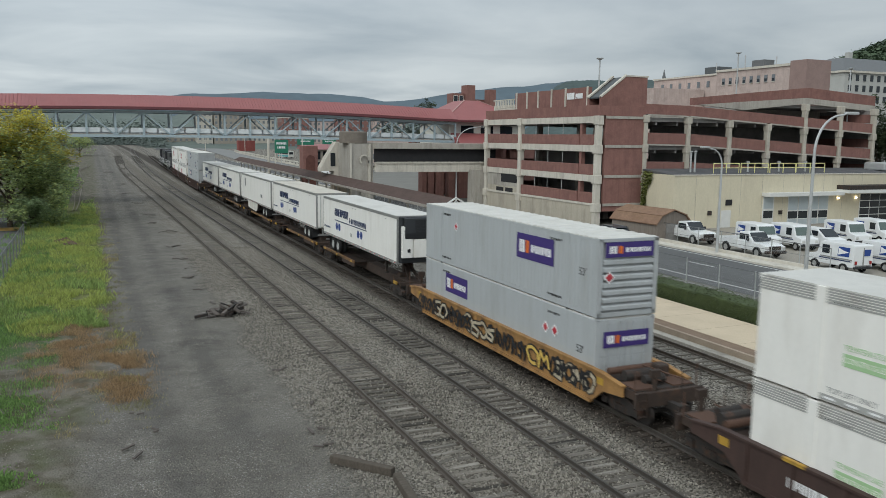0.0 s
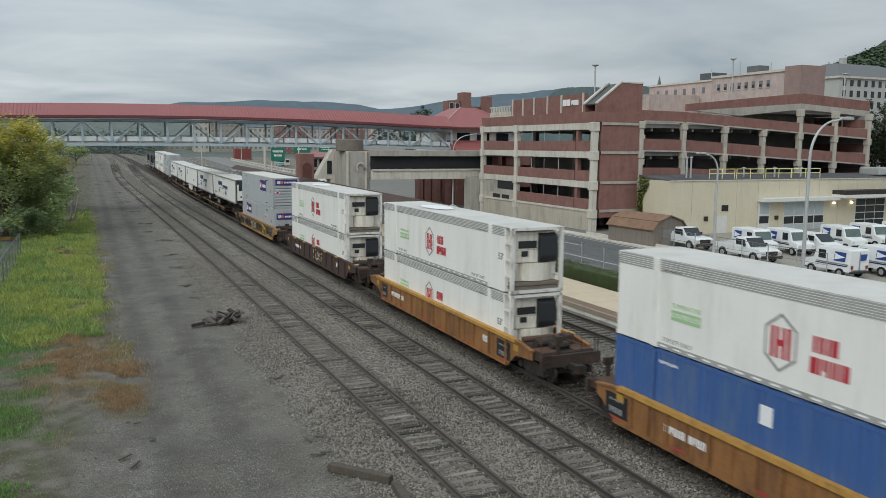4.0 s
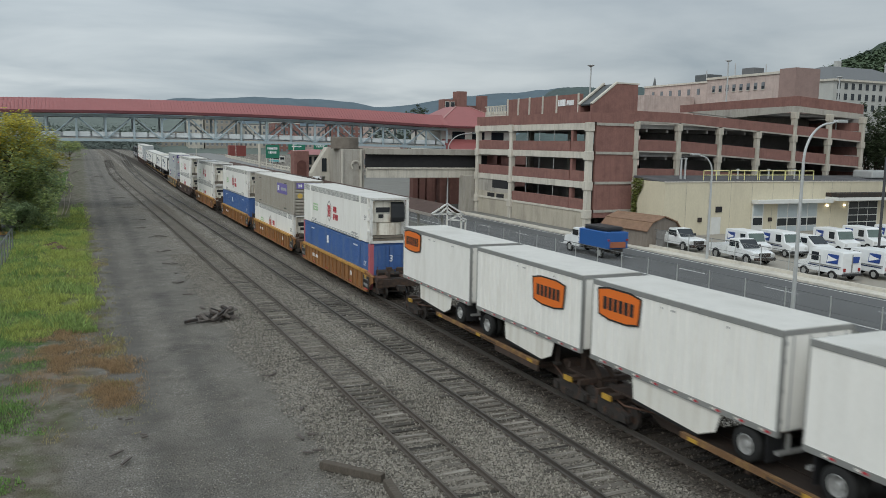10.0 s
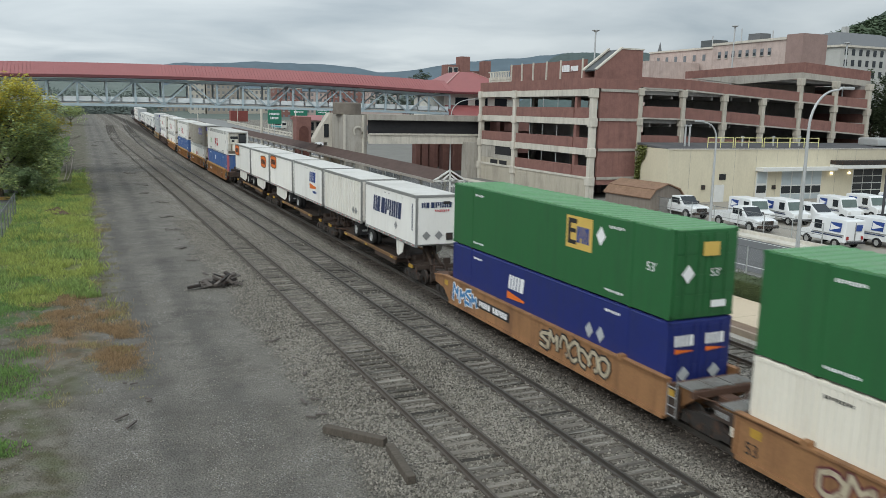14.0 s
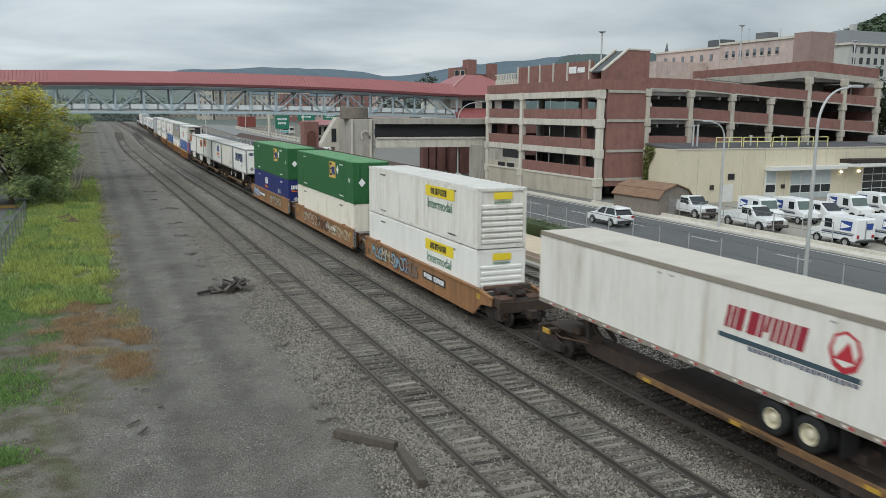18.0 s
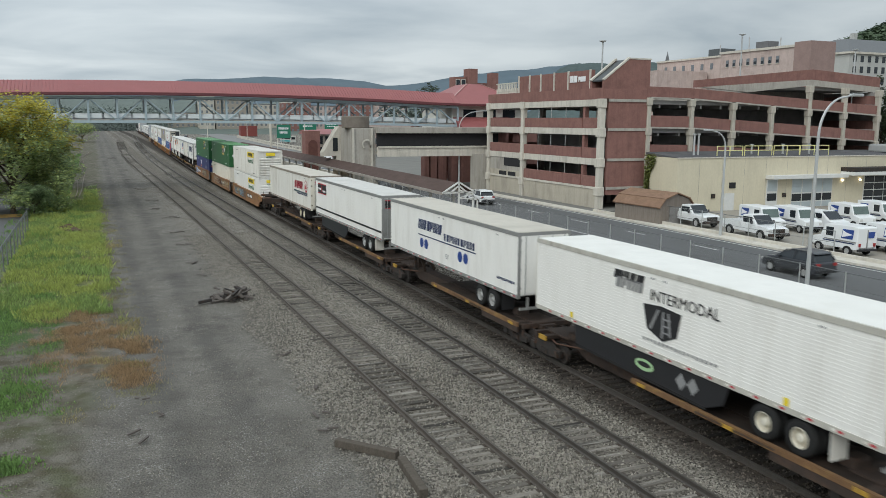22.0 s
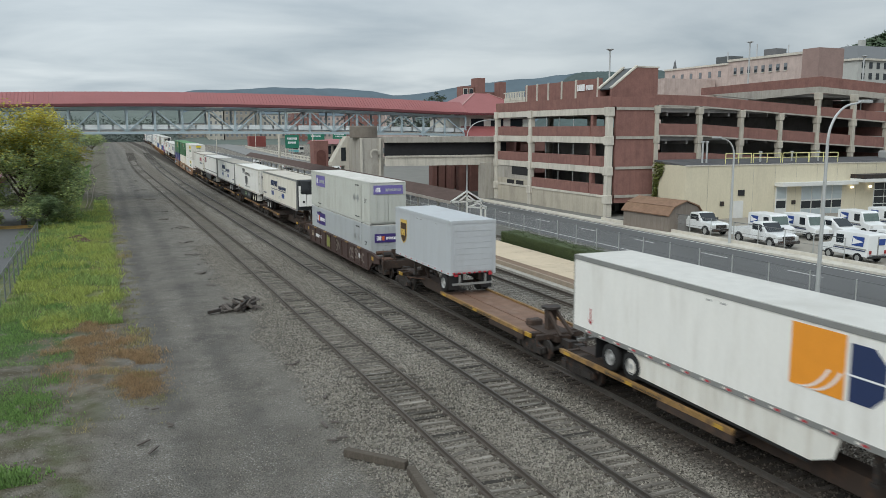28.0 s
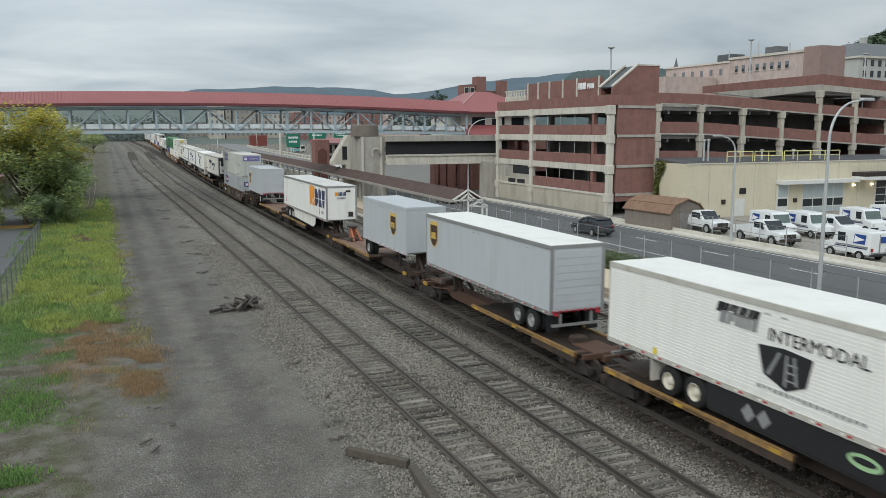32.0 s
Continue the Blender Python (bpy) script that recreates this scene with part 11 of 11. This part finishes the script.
def stones(name, label, n, seed, place, s0, s1, mat):
    r = np.random.RandomState(seed)
    x, y, keep = place(r, n)
    x, y = x[keep], y[keep]
    n = len(x)
    unit = np.array([(1, 0, -0.2), (-0.4, 0.9, -0.3), (-0.5, -0.8, -0.3), (0.1, 0.1, 0.9), (0.5, 0.6, 0.3)])
    faces = np.array([(0, 4, 3), (4, 1, 3), (1, 2, 3), (2, 0, 3), (0, 1, 4)])
    s = r.uniform(s0, s1, n)
    a = r.uniform(0, 6.28, n)
    v = unit[None] * s[:, None, None] * r.uniform(0.7, 1.3, (n, 5, 3))
    ca_, sa_ = np.cos(a)[:, None], np.sin(a)[:, None]
    vx, vy = v[..., 0] * ca_ - v[..., 1] * sa_, v[..., 0] * sa_ + v[..., 1] * ca_
    up = np.array([rise(p, q) for p, q in zip(x, y)])
    out = np.stack([vx + x[:, None], vy + y[:, None], v[..., 2] - 0.19 + up[:, None]], 2)
    me = bpy.data.meshes.new(name)
    me.from_pydata(out.reshape(-1, 3).tolist(), [], (np.arange(n)[:, None, None] * 5 + faces[None]).reshape(-1, 3).tolist())
    me.materials.append(mat)
    return tagged(new(name, me), label, "stones", kind="stuff")


def ballast_place(r, n):
    x, y = 16.8 - 11.2 * r.random_sample(n), 11 + 60 * r.random_sample(n) ** 1.9
    on = (np.abs(x - 9.88) < 0.6) | (np.abs(x - 13.75) < 0.6)
    return x, y, (~on | (r.random_sample(n) < np.where(x < 11.8, 0.22, 0.16))) & (x > 6.3 + 0.9 * patchy(x * 0, y, 0.25, 3.0) + r.exponential(0.55, n)) & (x < 15.8 - r.exponential(0.35, n))


def drive_place(r, n):
    x, y = r.uniform(-5, 7.5, n), 16 + 34 * r.random_sample(n) ** 1.5
    return x, y, patchy(x, y, 0.35, 6.0) > -0.05


stones("ballast_stones", "grey crushed ballast stones between the tracks", 110000, 31, ballast_place, 0.025, 0.06, STONE)
def main_line_place(r, n):
    x, y = r.uniform(15.3, 21.5, n), 14 + 50 * r.random_sample(n) ** 1.7
    return x, y, ((np.abs(x - 17.3) > 1.4) | (r.random_sample(n) < 0.5)) & (x > 15.6 + r.exponential(0.3, n))


# stones toned like the oily bed, shade beside the train included
stones("ballast_stones", "dark ballast stones beside the main line, toned for oil and shade", 30000, 34, main_line_place, 0.025, 0.06, surf("oily_shaded_stone", (0.088, 0.075, 0.063), 0.9, var=0.2, island=0.7, bump=0))
stones("gravel_stones", "loose pale gravel on the packed drive", 20000, 32, drive_place, 0.010, 0.030, surf("drive_pebbles", (0.18, 0.165, 0.14), 0.95, var=0.2, island=0.55, bump=0))

# ---------------------------------------------------------------- ties, last
def tie_bm():
    bm = boxes((-1.28, 1.28, -0.11, 0.11, -0.36, -0.165))
    return soft(bm, 0.012)


def lay_ties(k, y0, y1, pitch, seed, singles):
    r = random.Random(seed)
    tr = TRACKS[k]
    rest, plates_ = bmesh.new(), bmesh.new()
    y, count = y0, 0
    while y < y1:
        j = Matrix.Rotation(r.gauss(0, 0.018), 4, "Z")
        off = r.gauss(0, 0.05)
        m = on_track(k, y) @ Matrix.Translation((off, 0, r.uniform(-0.022, 0.004) - (0.036 * ease(40, 75, y) if k < 3 else 0.0))) @ j
        if count < singles and y > 11:
            far = y > 58 + r.uniform(-9, 9)
            shared("tie", ("tie", k, far), tie_bm, TIEWOOD_FAR if far else TIEWOOD if k == 1 else TIEDARK, tr, m)
            count += 1
        else:
            obox(rest, m @ Matrix.Translation((0, 0, -0.26)), 2.56, 0.22, 0.19)
        for s in (-0.753, 0.753):
            obox(plates_, on_track(k, y) @ Matrix.Translation((s, 0, -0.163)), 0.34, 0.18, 0.016)
        y += pitch * r.uniform(0.93, 1.07)
    q = part("far_ties", rest, TIEOILSHADE if k == 3 else TIEWOOD_FAR, tr)
    tagged(q, kind="stuff")
    q = part("tie_plates", plates_, PLATE, tr)
    tagged(q, kind="stuff")


lay_ties(1, 6, 330, 0.56, 1, 300)
lay_ties(2, 6, 330, 0.52, 2, 300)
lay_ties(3, 6, 330, 0.52, 3, 0)
lay_ties(4, 6, 200, 0.56, 4, 0)


# ---------------------------------------------------------------- what moves
def motions():
    for ob, s in MOVERS:
        walk(ob, [(t, on_track(3, s + SPEED * t)) for t in (0, 2, 4, 6, 8, 10, 12, 14, 16, 18, 20, 22, 24, 26, 28, 30, 32)])

    for ob, x, y0, v in DRIVERS:
        walk(ob, [(t, pose(x, y0 + v * t, 0.005)) for t in (0, 4, 8, 12, 16, 20, 24, 28, 32)])


motions()
